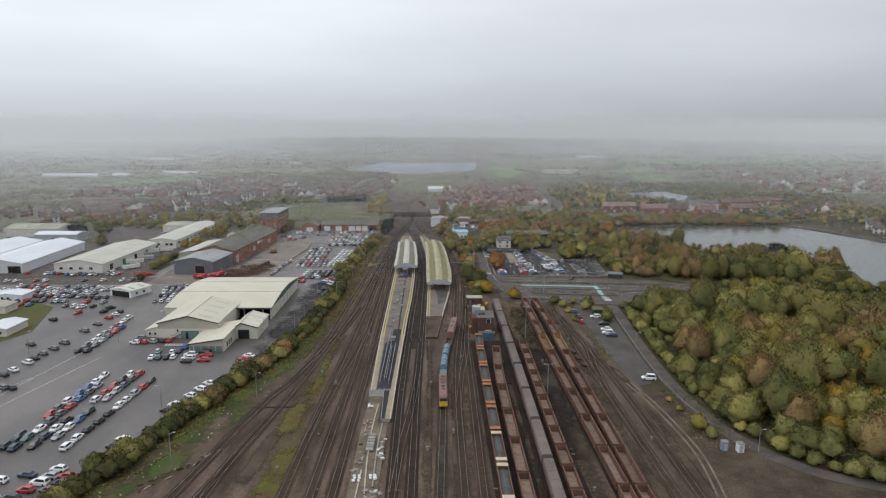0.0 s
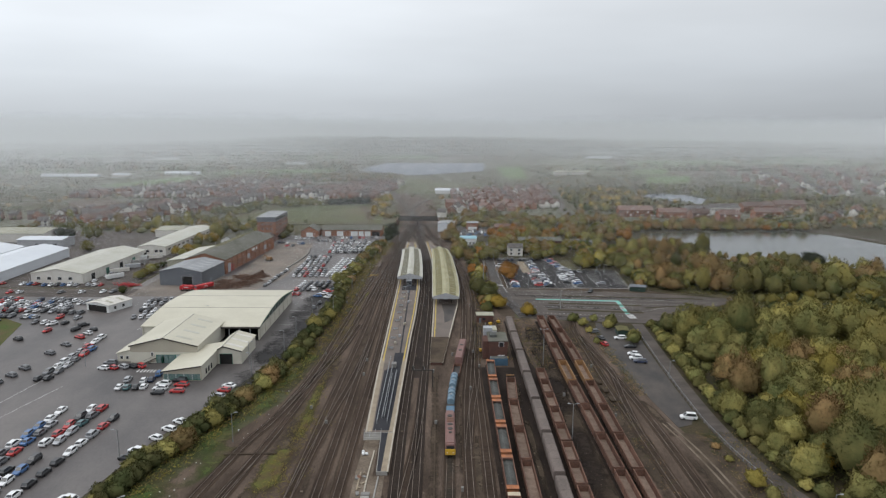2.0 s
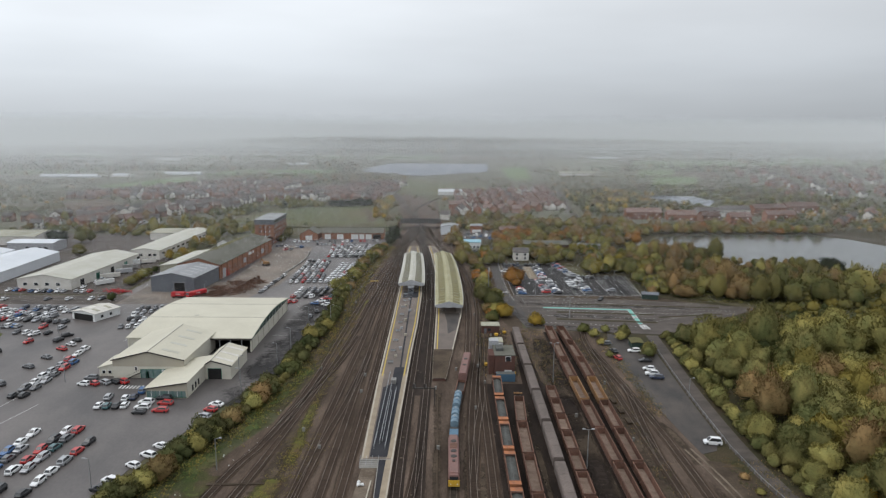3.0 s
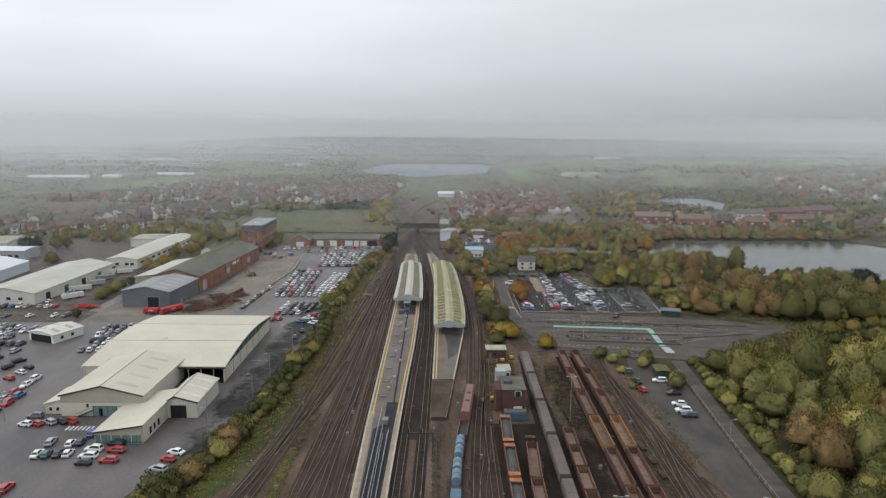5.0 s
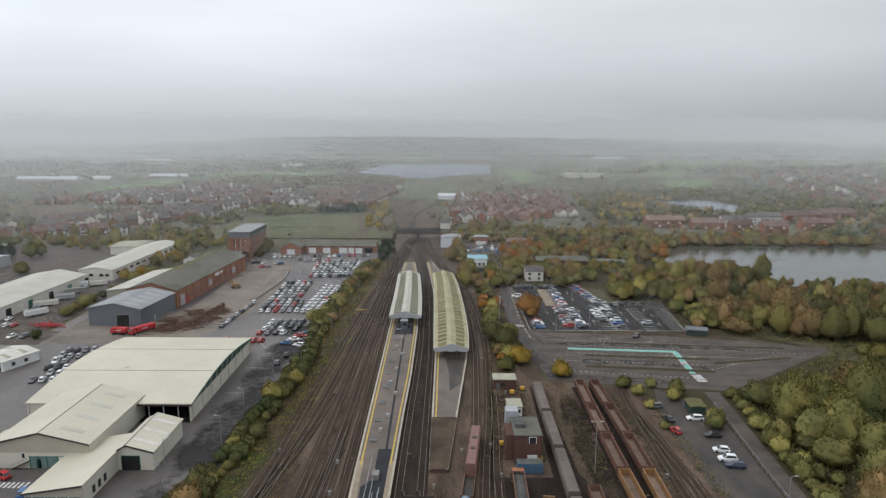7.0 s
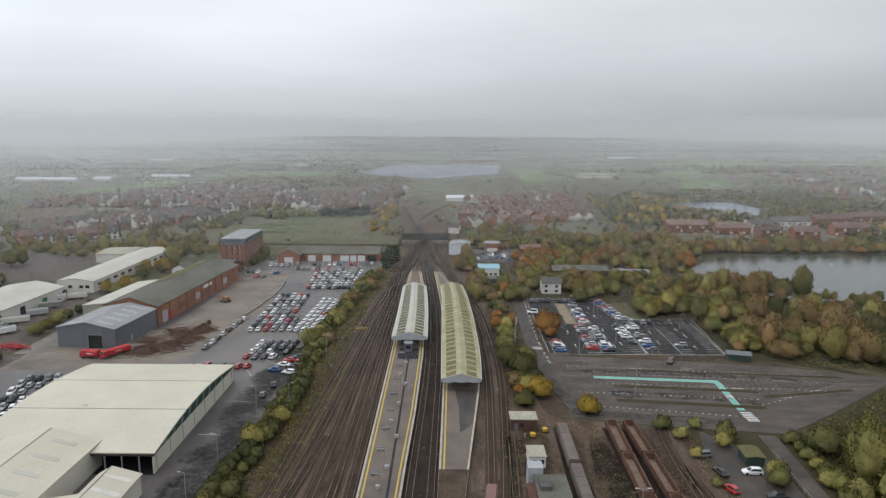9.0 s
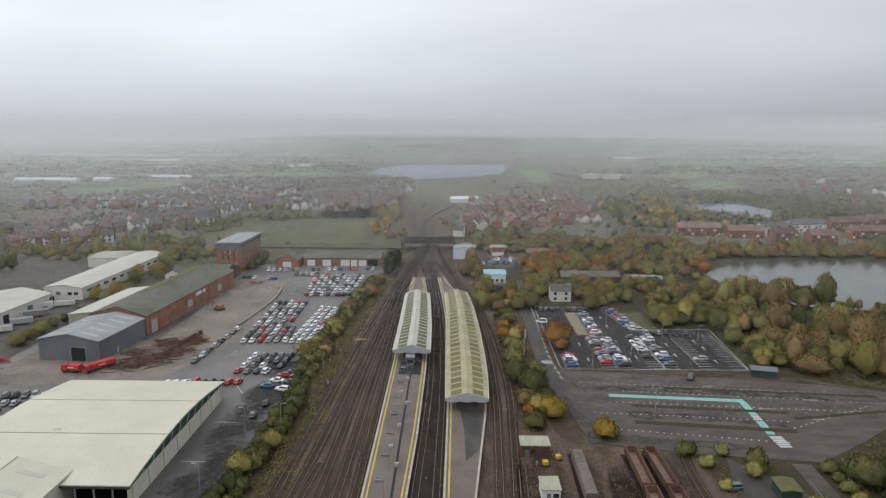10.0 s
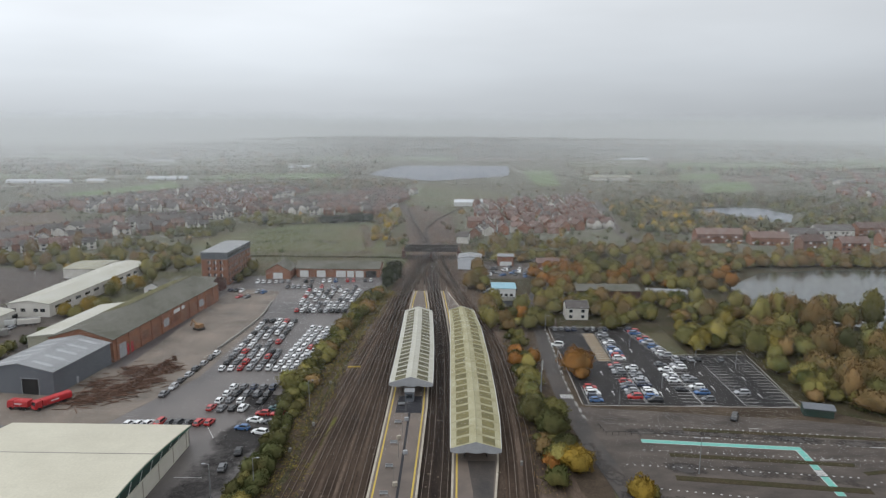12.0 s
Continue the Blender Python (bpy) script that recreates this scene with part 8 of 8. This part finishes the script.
for k, y in enumerate((272, 281, 297, 306, 318, 333, 341, 352)):
    x = -15.6 + (k % 3) * 1.1
    c = part("equipment_case", B(-0.5, 0.5, -0.35, 0.35, 0, 0.9), "grey_paint" if k % 2 else "coping", at=pose(x, y, 1.01, 0, 0, 5 * k))
    tagged(c, "pale equipment case on the platform", "case", "platform cases")
ks = thing("platform_kiosk", pose(-15.9, 364.6, 1.0), "small blue-grey kiosk under the canopy end", "kiosk")
part("kiosk_body", B(0, 2.6, 0, 2.6, 0, 3.0), "grey_sheet", ks)
part("kiosk_roof", B(-0.2, 2.8, -0.2, 2.8, 3.0, 3.15), "grey_roof", ks)
part("window", B(0.4, 2.2, -0.05, 0, 1.1, 2.3), "glass", ks)

# buffer stops at the siding ends
for k in ("left", "right", "covered", "orange", "brown", "tippler"):
    p, h = at_length(LINES[k], 1e9)
    b = thing("buffer_stop", pose(p.x, p.y, 0, 0, 0, h), "rusty buffer stop with yellow beam", "buffer stop", "buffer stops")
    part("beam", B(-1.3, 1.3, -0.2, 0.15, 0.85, 1.25), "yellow_wagon", b)
    for s in (-0.75, 0.75):
        part("strut", P_([(0.15, 1.1), (0.3, 1.1), (2.0, 0.1), (1.8, 0.1)], "x", s - 0.1, s + 0.1), "rust", b)

# fence along the path, railing at the forecourt, timber and yellow plant
fence = thing("path_fence", Matrix(), "low grey post and rail fence beside the path", "fence")
fl = [Vector(p) for p in ((80.8, 292), (77.4, 252), (75.9, 230), (74.7, 206), (75.2, 190), (77.2, 172))]
for a, b in zip(fl, fl[1:]):
    n = max(1, int((b - a).length / 3))
    for k in range(n):
        q = a + (b - a) * (k / n)
        part("fence_post", B(q.x - 0.06, q.x + 0.06, q.y - 0.06, q.y + 0.06, 0, 1.2), "steel", fence)
    part("fence_rail", ribbon(bmesh.new(), [a, b], 0, 0.07, 0.95, 1.08), "steel", fence)
rail = thing("forecourt_railing", Matrix(), "dark railing at the forecourt corner", "railing")
fl = [Vector(p) for p in ((37.5, 352), (38.5, 346.5), (47, 347), (47.2, 344))]
for a, b in zip(fl, fl[1:]):
    n = max(1, int((b - a).length / 1.5))
    for k in range(n):
        q = a + (b - a) * (k / n)
        part("fence_post", B(q.x - 0.05, q.x + 0.05, q.y - 0.05, q.y + 0.05, 0, 1.1), "dark_metal", rail)
    part("fence_rail", ribbon(bmesh.new(), [a, b], 0, 0.08, 1.0, 1.12), "dark_metal", rail)
for k in range(3):
    t = thing("timber_stack", pose(52.2 + 0.4 * k, 236 - 7 * k, 0, 0, 0, 3), "stack of pale brown timber baulks", "timber", "timber stacks")
    for i in range(4):
        for j in range(2):
            part("baulk", B(-0.7 + i * 0.35, -0.4 + i * 0.35, -1.8, 1.8, j * 0.3, j * 0.3 + 0.28), "dirt", t)
for x, y in ((24.4, 258), (16, 266), (22, 300), (25.5, 303), (17.4, 247)):
    t = thing("yellow_plant", pose(x, y, 0, 0, 0, 12), "small yellow rail plant trolley", "plant", "yellow plant")
    part("chassis", B(-0.7, 0.7, -1.0, 1.0, 0.25, 0.5), "dark_metal", t)
    part("housing", B(-0.6, 0.6, -0.8, 0.5, 0.5, 1.3), "loco_yellow", t)
    part("handle", cyl(bmesh.new(), (0, 0.7, 0.5), (0, 1.2, 1.3), 0.04, 0.04, 6), "dark_metal", t)
# ---- the town and the distance ----
def house_proto(wall, roof, w, d, eave, ridge, label, gable=False):
    ob = thing("house", Matrix(), label, "house", "town houses")
    bm = P_([(0, 0), (d, 0), (d, eave), (d / 2, ridge), (0, eave)], "x", 0, w)
    part("wall", bm, wall, ob)
    for a, b in ((-0.4, d / 2), (d + 0.4, d / 2)):
        s = (ridge - eave) / (d / 2)
        z0 = eave - 0.4 * s
        part("roof", P_([(a, z0 + 0.02), (b, ridge + 0.02), (b, ridge + 0.25), (a, z0 + 0.25)], "x", -0.3, w + 0.3), roof, ob)
    part("chimney", B(w - 1.4, w - 0.6, d / 2 - 0.4, d / 2 + 0.4, ridge - 0.5, ridge + 1.4), "brick_dark", ob)
    for x in (w * 0.15, w * 0.62):
        part("window", B(x, x + w * 0.22, -0.07, 0, 0.8, 2.1), "glass", ob)
        part("window", B(x, x + w * 0.22, -0.07, 0, 3.2, 4.4), "glass", ob)
    return ob


HOUSES = [house_proto("brick_house", "tile_red", 9.5, 7.5, 4.9, 7.8, "brick semi-detached house with brown tiled roof"),
          house_proto("brick_pale", "tile_grey", 8.0, 7.5, 5.0, 8.0, "red brick house with clay tiled roof"),
          house_proto("render", "tile_grey", 8.0, 7.2, 4.9, 7.6, "white rendered house with grey roof"),
          house_proto("brick", "tile_red", 9.0, 7.5, 5.0, 8.2, "red brick house with brown clay tiled roof"),
          house_proto("render", "tile_red", 10.0, 8.0, 4.9, 7.8, "cream rendered house with brown tiled roof")]
hr = random.Random(31)


FAR_HOUSES = Joined()


def street(a, b, n, turn=0.0, mix=(0, 0, 1, 1, 2, 3), jitter=2.5):
    """n houses along a line from a to b, with their long sides turned to it."""
    d = Vector(b) - Vector(a)
    h = math.degrees(math.atan2(d.y, d.x)) + turn
    for i in range(n):
        p = Vector(a) + d * ((i + 0.5) / n)
        if inside((p.x, p.y), FIELDS[1][0]):
            continue
        m = pose(p.x + hr.uniform(-jitter, jitter), p.y + hr.uniform(-jitter, jitter), 0, 0, 0, h + hr.choice((0, 0, 0, 90)) + hr.uniform(-6, 6))
        if p.y > 735 or p.x > 400 or p.x < -330 or p.x + 1.2 * p.y > 960:
            FAR_HOUSES.add_thing(HOUSES[hr.choice(mix)], m)
        else:
            copy_thing(HOUSES[hr.choice(mix)], m)


for k in range(13):
    street((-235 + k * 11, 790 + k * 16), (-72 + k * 1.5, 790 + k * 16.5), 14 - k // 3, 4 * k, (0, 1, 3, 2, 4, 2), 3)
for k in range(13):
    street((-430 + k * 10, 800 + k * 19), (-235 + k * 4, 800 + k * 17), 13, -5, (0, 1, 2, 2, 2, 3), 6)
street((-300, 610), (-200, 700), 12, 0, (1, 2, 2, 4), 5)
street((-335, 635), (-215, 750), 13, 0, (0, 1, 2, 2), 6)
street((-285, 690), (-195, 790), 12, 10, (2, 2, 0, 1), 7)
street((-420, 600), (-310, 630), 8, 0, (0, 1, 1, 2), 5)
for k in range(9):
    street((28 + k * 12, 672 + k * 5), (22 + k * 14.5, 870 + k * 8), 15, 3 * k, (0, 3, 0, 3, 4, 2))
for k in range(4):
    street((-345 + k * 22, 622 + k * 30), (-222 + k * 8, 700 + k * 26), 12, 0, (1, 2, 2, 0), 5)
street((8, 640), (24, 700), 4, 0, (1, 2), 3)
for k in range(13):
    street((420 + 10 * k, 860 + 44 * k), (760 + 60 * k, 880 + 46 * k), 16, hr.uniform(-12, 12), (0, 0, 1, 2, 3), 8)
street((-330, 572), (-240, 612), 10, 0, (1, 3, 2, 4), 4)
street((345, 520), (440, 455), 8, 0, (2, 2, 0, 1), 5)
street((350, 545), (460, 500), 9, 0, (2, 0, 1), 5)
street((330, 600), (420, 690), 7, 0, (1, 2, 0), 5)
FAR_HOUSES.finish("far_houses", "hazy distant rows of brick and white houses", "houses")
for ob in HOUSES:
    for o in (*ob.children_recursive, ob):
        bpy.data.objects.remove(o)


# brick flats along the far shore
def terrace(x, y, w, h, rz, wall, label):
    ob = thing("apartment_building", pose(x, y, 0, 0, 0, rz), label, "apartments", "lakeside flats")
    part("wall", P_([(0, 0), (10, 0), (10, h), (5, h + 3.4), (0, h)], "x", 0, w), wall, ob)
    for a, b in ((-0.4, 5), (10.4, 5)):
        part("roof", P_([(a, h - 0.25), (b, h + 3.42), (b, h + 3.65), (a, h)], "x", -0.3, w + 0.3), "tile_grey" if wall == "render" else "tile_red", ob)
    n = int(w / 3.2)
    for f in range(int(h / 2.8)):
        for i in range(n):
            part("window", B(1 + i * 3.2, 2.5 + i * 3.2, -0.08, 0, 0.9 + f * 2.8, 2.3 + f * 2.8), "white_paint" if (i + f) % 3 == 0 else "glass", ob)
    for i in range(2):
        part("chimney", B(w * (0.25 + 0.5 * i), w * (0.25 + 0.5 * i) + 0.9, 4.6, 5.5, h + 3, h + 4.6), "brick_dark", ob)


terrace(-292, 583, 26, 5.4, 52, "brick", "red brick terrace with brown roof among gardens")
terrace(-262, 600, 24, 5.0, 40, "brick_pale", "pale brick terrace with brown roof")
terrace(-312, 618, 24, 5.2, 30, "render", "white rendered terrace with grey roof")
terrace(168, 652, 32, 6.4, 0, "brick", "red brick terrace with white windows by the lake")
terrace(203, 645, 26, 5.4, -3, "brick", "red brick terrace with brown roof")
terrace(232, 655, 24, 6.4, 6, "render", "white terrace with a grey roof")
terrace(222, 612, 16, 8.4, 6, "brick_pale", "tall pale brick flats by the lake")
terrace(243, 606, 18, 8.4, 0, "brick", "three-storey red brick lakeside flats")
terrace(262, 672, 30, 6.4, 8, "render", "long white-fronted lakeside terrace")
terrace(298, 682, 34, 7.0, 10, "brick", "long red brick lakeside flats")
terrace(290, 640, 26, 6.4, 0, "brick", "red brick terrace behind the lake")
terrace(338, 700, 34, 7.0, 8, "brick", "long red brick terrace by trees")
for x, y, w, d, h, wall, roof in ((-640, 1120, 90, 12, 2.5, "white_sheet", "white_sheet"), (-530, 1130, 26, 12, 3, "render", "white_sheet"), (-470, 1190, 60, 10, 2.5, "white_sheet", "white_sheet"), (205, 1225, 62, 22, 5, "render", "cream_dull"), (-4, 868, 34, 9, 4, "white_paint", "white_sheet"),
                                  (8, 715, 16, 12, 6, "brick", "tile_red"), (-330, 1500, 50, 12, 3, "white_sheet", "white_sheet"), (400, 1900, 90, 14, 3, "white_sheet", "white_sheet"), (-700, 1700, 60, 12, 3, "render", "white_sheet")):
    shed("distant_shed", pose(x, y, 0, 0, 0, hr.uniform(-6, 6)), w, d, h, h + 2.5, wall, roof, "pale distant shed among fields", "warehouse", along="x", group="distant sheds")

for pts in ([(-420, 540), (-140, 545), (-140, 598), (-190, 640), (-190, 770), (-60, 790), (-62, 1010), (-300, 1080), (-480, 960), (-360, 800)], [(0, 640), (128, 640), (150, 1000), (10, 1000)], [(380, 840), (900, 860), (1400, 1480), (560, 1480)], [(160, 600), (420, 600), (420, 740), (160, 720)]):
    structure("town_ground", S(pts, -0.3, -0.03), "town", "gardens and streets between houses", "ground")
# solar farm: long tilted rows
bm = bmesh.new()
for k in range(46):
    y = 1190 + k * 8
    a, b = -148 + 0.13 * (y - 1310) if y > 1310 else -42 - (y - 1177) * 0.8, 84 + 0.075 * (y - 1303)
    if y < 1300:
        b = -42 + (y - 1177) * 1.02
    if b - a > 8:
        vs = [bm.verts.new(p) for p in ((a, y, 0.8), (b, y, 0.8), (b, y + 4.4, 2.6), (a, y + 4.4, 2.6))]
        bm.faces.new(vs)
tagged(part("solar_panels", bm, "solar"), "distant rows of pale blue solar panels", "solar farm", kind="stuff")


# a low wooded ridge closes the distance
def hill(x, y):
    if y < 2000:
        return 0.0
    u = min(1.0, (y - 2000) / 900)
    side = min(1.0, max(0.0, (x + 1450) / 1000))
    side = side * side * (3 - 2 * side)
    fall = 1 - 0.55 * min(1.0, max(0.0, (x - 300) / 1300))
    h = 31 + 5 * noise.noise(Vector((x * 0.0012, 2.0, 0))) + 4 * noise.noise(Vector((x * 0.006, y * 0.004, 1.0)))
    return max(0.0, h * u * u * (3 - 2 * u) * (0.12 + 0.88 * side) * fall)


vs, fs = [], []
NX, NY = 130, 16
for j in range(NY):
    for i in range(NX):
        x, y = -4200 + 8400 * i / (NX - 1), 1960 + 130 * j
        vs.append((x, y, hill(x, y) - 0.3))
fs = [(j * NX + i, j * NX + i + 1, (j + 1) * NX + i + 1, (j + 1) * NX + i) for j in range(NY - 1) for i in range(NX - 1)]
me = bpy.data.meshes.new("ridge")
me.from_pydata(vs, [], fs)
me.polygons.foreach_set("use_smooth", [True] * len(me.polygons))
me.materials.append(M["ridge_wood"])
tagged(new("ridge", me), "low hazy wooded ridge on the horizon", "hill", kind="structure")


# hedgerows, copses and garden trees, as joined crowns
def crown_shape(seed, leaves, size):
    """A small crown of radius one: corners, triangles and the way each corner faces."""
    rng = random.Random(seed)
    bm = bmesh.new()
    bmesh.ops.create_icosphere(bm, subdivisions=1, radius=1.0)
    co, nor, tri = [], [], []
    for q in bm.verts:
        v = q.co.normalized()
        co.append(v * 0.82 * swell(v, seed) + Vector((0, 0, 0.55)))
        nor.append((v + Vector((0, 0, 0.3))).normalized())
    bm.verts.index_update()
    tri = [[q.index for q in f.verts] for f in bm.faces if f.calc_center_median().z > -0.5]
    bm.free()
    for _ in range(leaves):
        v = Vector((rng.gauss(0, 1), rng.gauss(0, 1), rng.gauss(0.4, 1))).normalized()
        c = v * (0.85 + 0.25 * rng.random()) * swell(v, seed) + Vector((0, 0, 0.55))
        n = len(co)
        a, b, d = (c + Vector((rng.uniform(-1, 1), rng.uniform(-1, 1), rng.uniform(-0.8, 1.2))) * size for _ in range(3))
        if (b - a).cross(d - a).dot(v) < 0:
            a, b = b, a
        co += [a, b, d]
        nor += [(v + Vector((0, 0, 0.3))).normalized()] * 3
        tri.append([n, n + 1, n + 2])
    return np.array(co), np.array(tri), np.array(nor)


def copses(name, label, leaf, spots, shapes):
    """All the far trees of one colour, joined."""
    rng = random.Random(len(spots) + 1)
    cos, tris, nors, n = [], [], [], 0
    for x, y, r in spots:
        co, tri, nor = shapes[rng.randrange(len(shapes))]
        a = rng.uniform(0, 6.28)
        turn = np.array([[math.cos(a), -math.sin(a), 0], [math.sin(a), math.cos(a), 0], [0, 0, 1]])
        tall = rng.uniform(0.8, 1.25)
        cos.append((co @ turn.T) * (r, r, r * tall) + (x, y, hill(x, y)))
        nors.append(nor @ turn.T)
        tris.append(tri + n)
        n += len(co)
    co, tri, nor = np.concatenate(cos), np.concatenate(tris), np.concatenate(nors)
    me = bpy.data.meshes.new(name)
    me.vertices.add(len(co))
    me.vertices.foreach_set("co", co.ravel())
    me.loops.add(tri.size)
    me.loops.foreach_set("vertex_index", tri.ravel().astype(np.int32))
    me.polygons.add(len(tri))
    me.polygons.foreach_set("loop_start", np.arange(0, tri.size, 3))
    me.update(calc_edges=True)
    me.materials.append(M[leaf])
    me.polygons.foreach_set("use_smooth", np.ones(len(tri), dtype=bool))
    me.normals_split_custom_set_from_vertices(nor)
    tagged(new(name, me), label, "trees", kind="stuff")


NEAR_SHAPES = [crown_shape(k, 46, 0.26) for k in range(5)]
FAR_SHAPES = [crown_shape(k + 9, 8, 0.4) for k in range(4)]
f = random.Random(77)
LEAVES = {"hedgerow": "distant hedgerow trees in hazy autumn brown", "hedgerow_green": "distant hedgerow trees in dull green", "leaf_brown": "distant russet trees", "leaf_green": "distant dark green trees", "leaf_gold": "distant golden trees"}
near_spots, far_spots = {k: [] for k in LEAVES}, {k: [] for k in LEAVES}
KEEP_OPEN = [[(214, 792), (230, 858), (284, 876), (312, 868), (318, 814), (288, 748), (256, 748)], [(-186, 620), (-131, 601), (-49, 604), (-60, 725), (-84, 758), (-142, 715), (-180, 668)], FIELDS[0][0], FIELDS[1][0],
             *(pts for pts, key in FIELDS[3:]),
             [(-72, 1100), (-40, 1110), (62, 1000), (44, 850), (-16, 850), (-62, 950)], [(-160, 1320), (-42, 1172), (90, 1230), (112, 1560), (-130, 1560)], [(122, 640), (132, 640), (156, 920), (142, 920)],
             [(-30, 600), (-12, 600), (-20, 700), (-12, 765), (20, 890), (12, 894), (-24, 790), (-52, 860), (-76, 1019), (-90, 1019), (-52, 790), (-40, 700)],
             [(300, 1000), (368, 1004), (458, 1180), (364, 1177)]]
SHORE = [(126, 492), (138, 464), (300, 440), (310, 545), (285, 566), (205, 563), (160, 556)]


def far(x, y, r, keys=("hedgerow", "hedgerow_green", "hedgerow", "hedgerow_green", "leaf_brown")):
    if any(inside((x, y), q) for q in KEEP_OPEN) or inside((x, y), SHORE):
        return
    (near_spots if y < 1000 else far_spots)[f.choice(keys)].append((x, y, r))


# gardens of the town
for _ in range(1900):
    y = 600 + 560 * f.random() ** 1.1
    far(f.uniform(-0.72, 0.62) * y + f.gauss(0, 10), y, f.uniform(1.5, 3.2))
# woods round the second pond and behind the flats
for _ in range(620):
    far(f.uniform(150, 250) + f.gauss(0, 12), f.uniform(690, 900), f.uniform(3.2, 5.4), ("hedgerow_green", "leaf_brown", "leaf_green", "hedgerow_green", "hedgerow", "leaf_gold", "hedgerow_green", "hedgerow"))
for _ in range(420):
    far(f.uniform(250, 460), f.uniform(720, 960), f.uniform(3, 5), ("hedgerow", "hedgerow_green", "leaf_green"))
# trees and scrub beyond the lake
for _ in range(260):
    far(f.uniform(300, 470), f.uniform(570, 730), f.uniform(2.2, 4.2), ("hedgerow", "hedgerow_green", "leaf_brown", "leaf_green"))
# woods left of the line and behind the rough field
for _ in range(330):
    far(f.uniform(-330, -60), f.uniform(1040, 1180), f.uniform(3, 5), ("hedgerow", "hedgerow", "hedgerow_green", "leaf_brown"))
for _ in range(90):
    far(f.gauss(-148, 10), f.gauss(742, 5), f.uniform(2.5, 4.5), ("leaf_green",))
for _ in range(60):
    far(f.uniform(-215, -180), f.uniform(660, 720), f.uniform(2.5, 4.0), ("leaf_green", "hedgerow_green"))
for _ in range(70):
    far(f.gauss(-62, 5), f.uniform(640, 830), f.uniform(2, 3.6), ("leaf_gold", "hedgerow", "leaf_brown"))
for _ in range(90):
    far(f.gauss(-88, 5) + 0.0, f.uniform(830, 1120), f.uniform(2.5, 4), ("hedgerow", "hedgerow_green"))
# hedges along the fields
for x0, x1, y0, y1, sh in HEDGED:
    gap = 6.0 + 0.0035 * (y0 - 1000)
    for k in range(int((x1 - x0) / gap)):
        if f.random() < 0.86:
            far(x0 + k * gap + f.gauss(0, 1), y0 + f.gauss(0, 1.2), f.uniform(1.8, 3.4) if f.random() < 0.85 else f.uniform(4, 5.5))
    for k in range(int((y1 - y0) / gap / 1.5)):
        far(x0 + sh * k * gap * 1.5 / (y1 - y0) + f.gauss(0, 1), y0 + k * gap * 1.5, f.uniform(1.8, 3.6))
# copses and the wooded ridge
for k in range(170):
    cy = f.uniform(1250, 3300)
    cx = f.uniform(-0.75, 0.75) * cy
    if cx > 60 and cy < 2100 and k % 3:
        continue
    for i in range(34 if cy < 2000 else 46):
        far(cx + f.gauss(0, 30 + cy * 0.035), cy + f.gauss(0, 8 + cy * 0.006), f.uniform(4, 7.5))
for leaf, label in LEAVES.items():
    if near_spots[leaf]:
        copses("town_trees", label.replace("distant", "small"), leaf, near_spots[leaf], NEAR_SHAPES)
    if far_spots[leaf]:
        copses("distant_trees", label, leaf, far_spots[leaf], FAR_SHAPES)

# ---- haze: thin opaque pale strips stand in for the mist, thicker with distance ----
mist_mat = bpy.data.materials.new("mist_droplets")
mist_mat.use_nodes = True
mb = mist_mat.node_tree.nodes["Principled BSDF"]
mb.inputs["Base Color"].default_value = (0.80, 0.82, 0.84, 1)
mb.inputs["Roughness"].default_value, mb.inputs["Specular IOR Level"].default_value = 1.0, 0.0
vs, fs = [], []
m = random.Random(4)
y = 330.0
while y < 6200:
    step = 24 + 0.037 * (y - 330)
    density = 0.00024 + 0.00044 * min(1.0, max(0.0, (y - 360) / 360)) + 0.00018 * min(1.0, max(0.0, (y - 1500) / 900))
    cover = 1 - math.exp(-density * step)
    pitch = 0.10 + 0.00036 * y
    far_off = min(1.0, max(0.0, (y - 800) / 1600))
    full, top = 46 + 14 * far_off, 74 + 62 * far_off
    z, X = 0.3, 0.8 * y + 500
    # strips widen and lean back to brighten the haze, most towards the left
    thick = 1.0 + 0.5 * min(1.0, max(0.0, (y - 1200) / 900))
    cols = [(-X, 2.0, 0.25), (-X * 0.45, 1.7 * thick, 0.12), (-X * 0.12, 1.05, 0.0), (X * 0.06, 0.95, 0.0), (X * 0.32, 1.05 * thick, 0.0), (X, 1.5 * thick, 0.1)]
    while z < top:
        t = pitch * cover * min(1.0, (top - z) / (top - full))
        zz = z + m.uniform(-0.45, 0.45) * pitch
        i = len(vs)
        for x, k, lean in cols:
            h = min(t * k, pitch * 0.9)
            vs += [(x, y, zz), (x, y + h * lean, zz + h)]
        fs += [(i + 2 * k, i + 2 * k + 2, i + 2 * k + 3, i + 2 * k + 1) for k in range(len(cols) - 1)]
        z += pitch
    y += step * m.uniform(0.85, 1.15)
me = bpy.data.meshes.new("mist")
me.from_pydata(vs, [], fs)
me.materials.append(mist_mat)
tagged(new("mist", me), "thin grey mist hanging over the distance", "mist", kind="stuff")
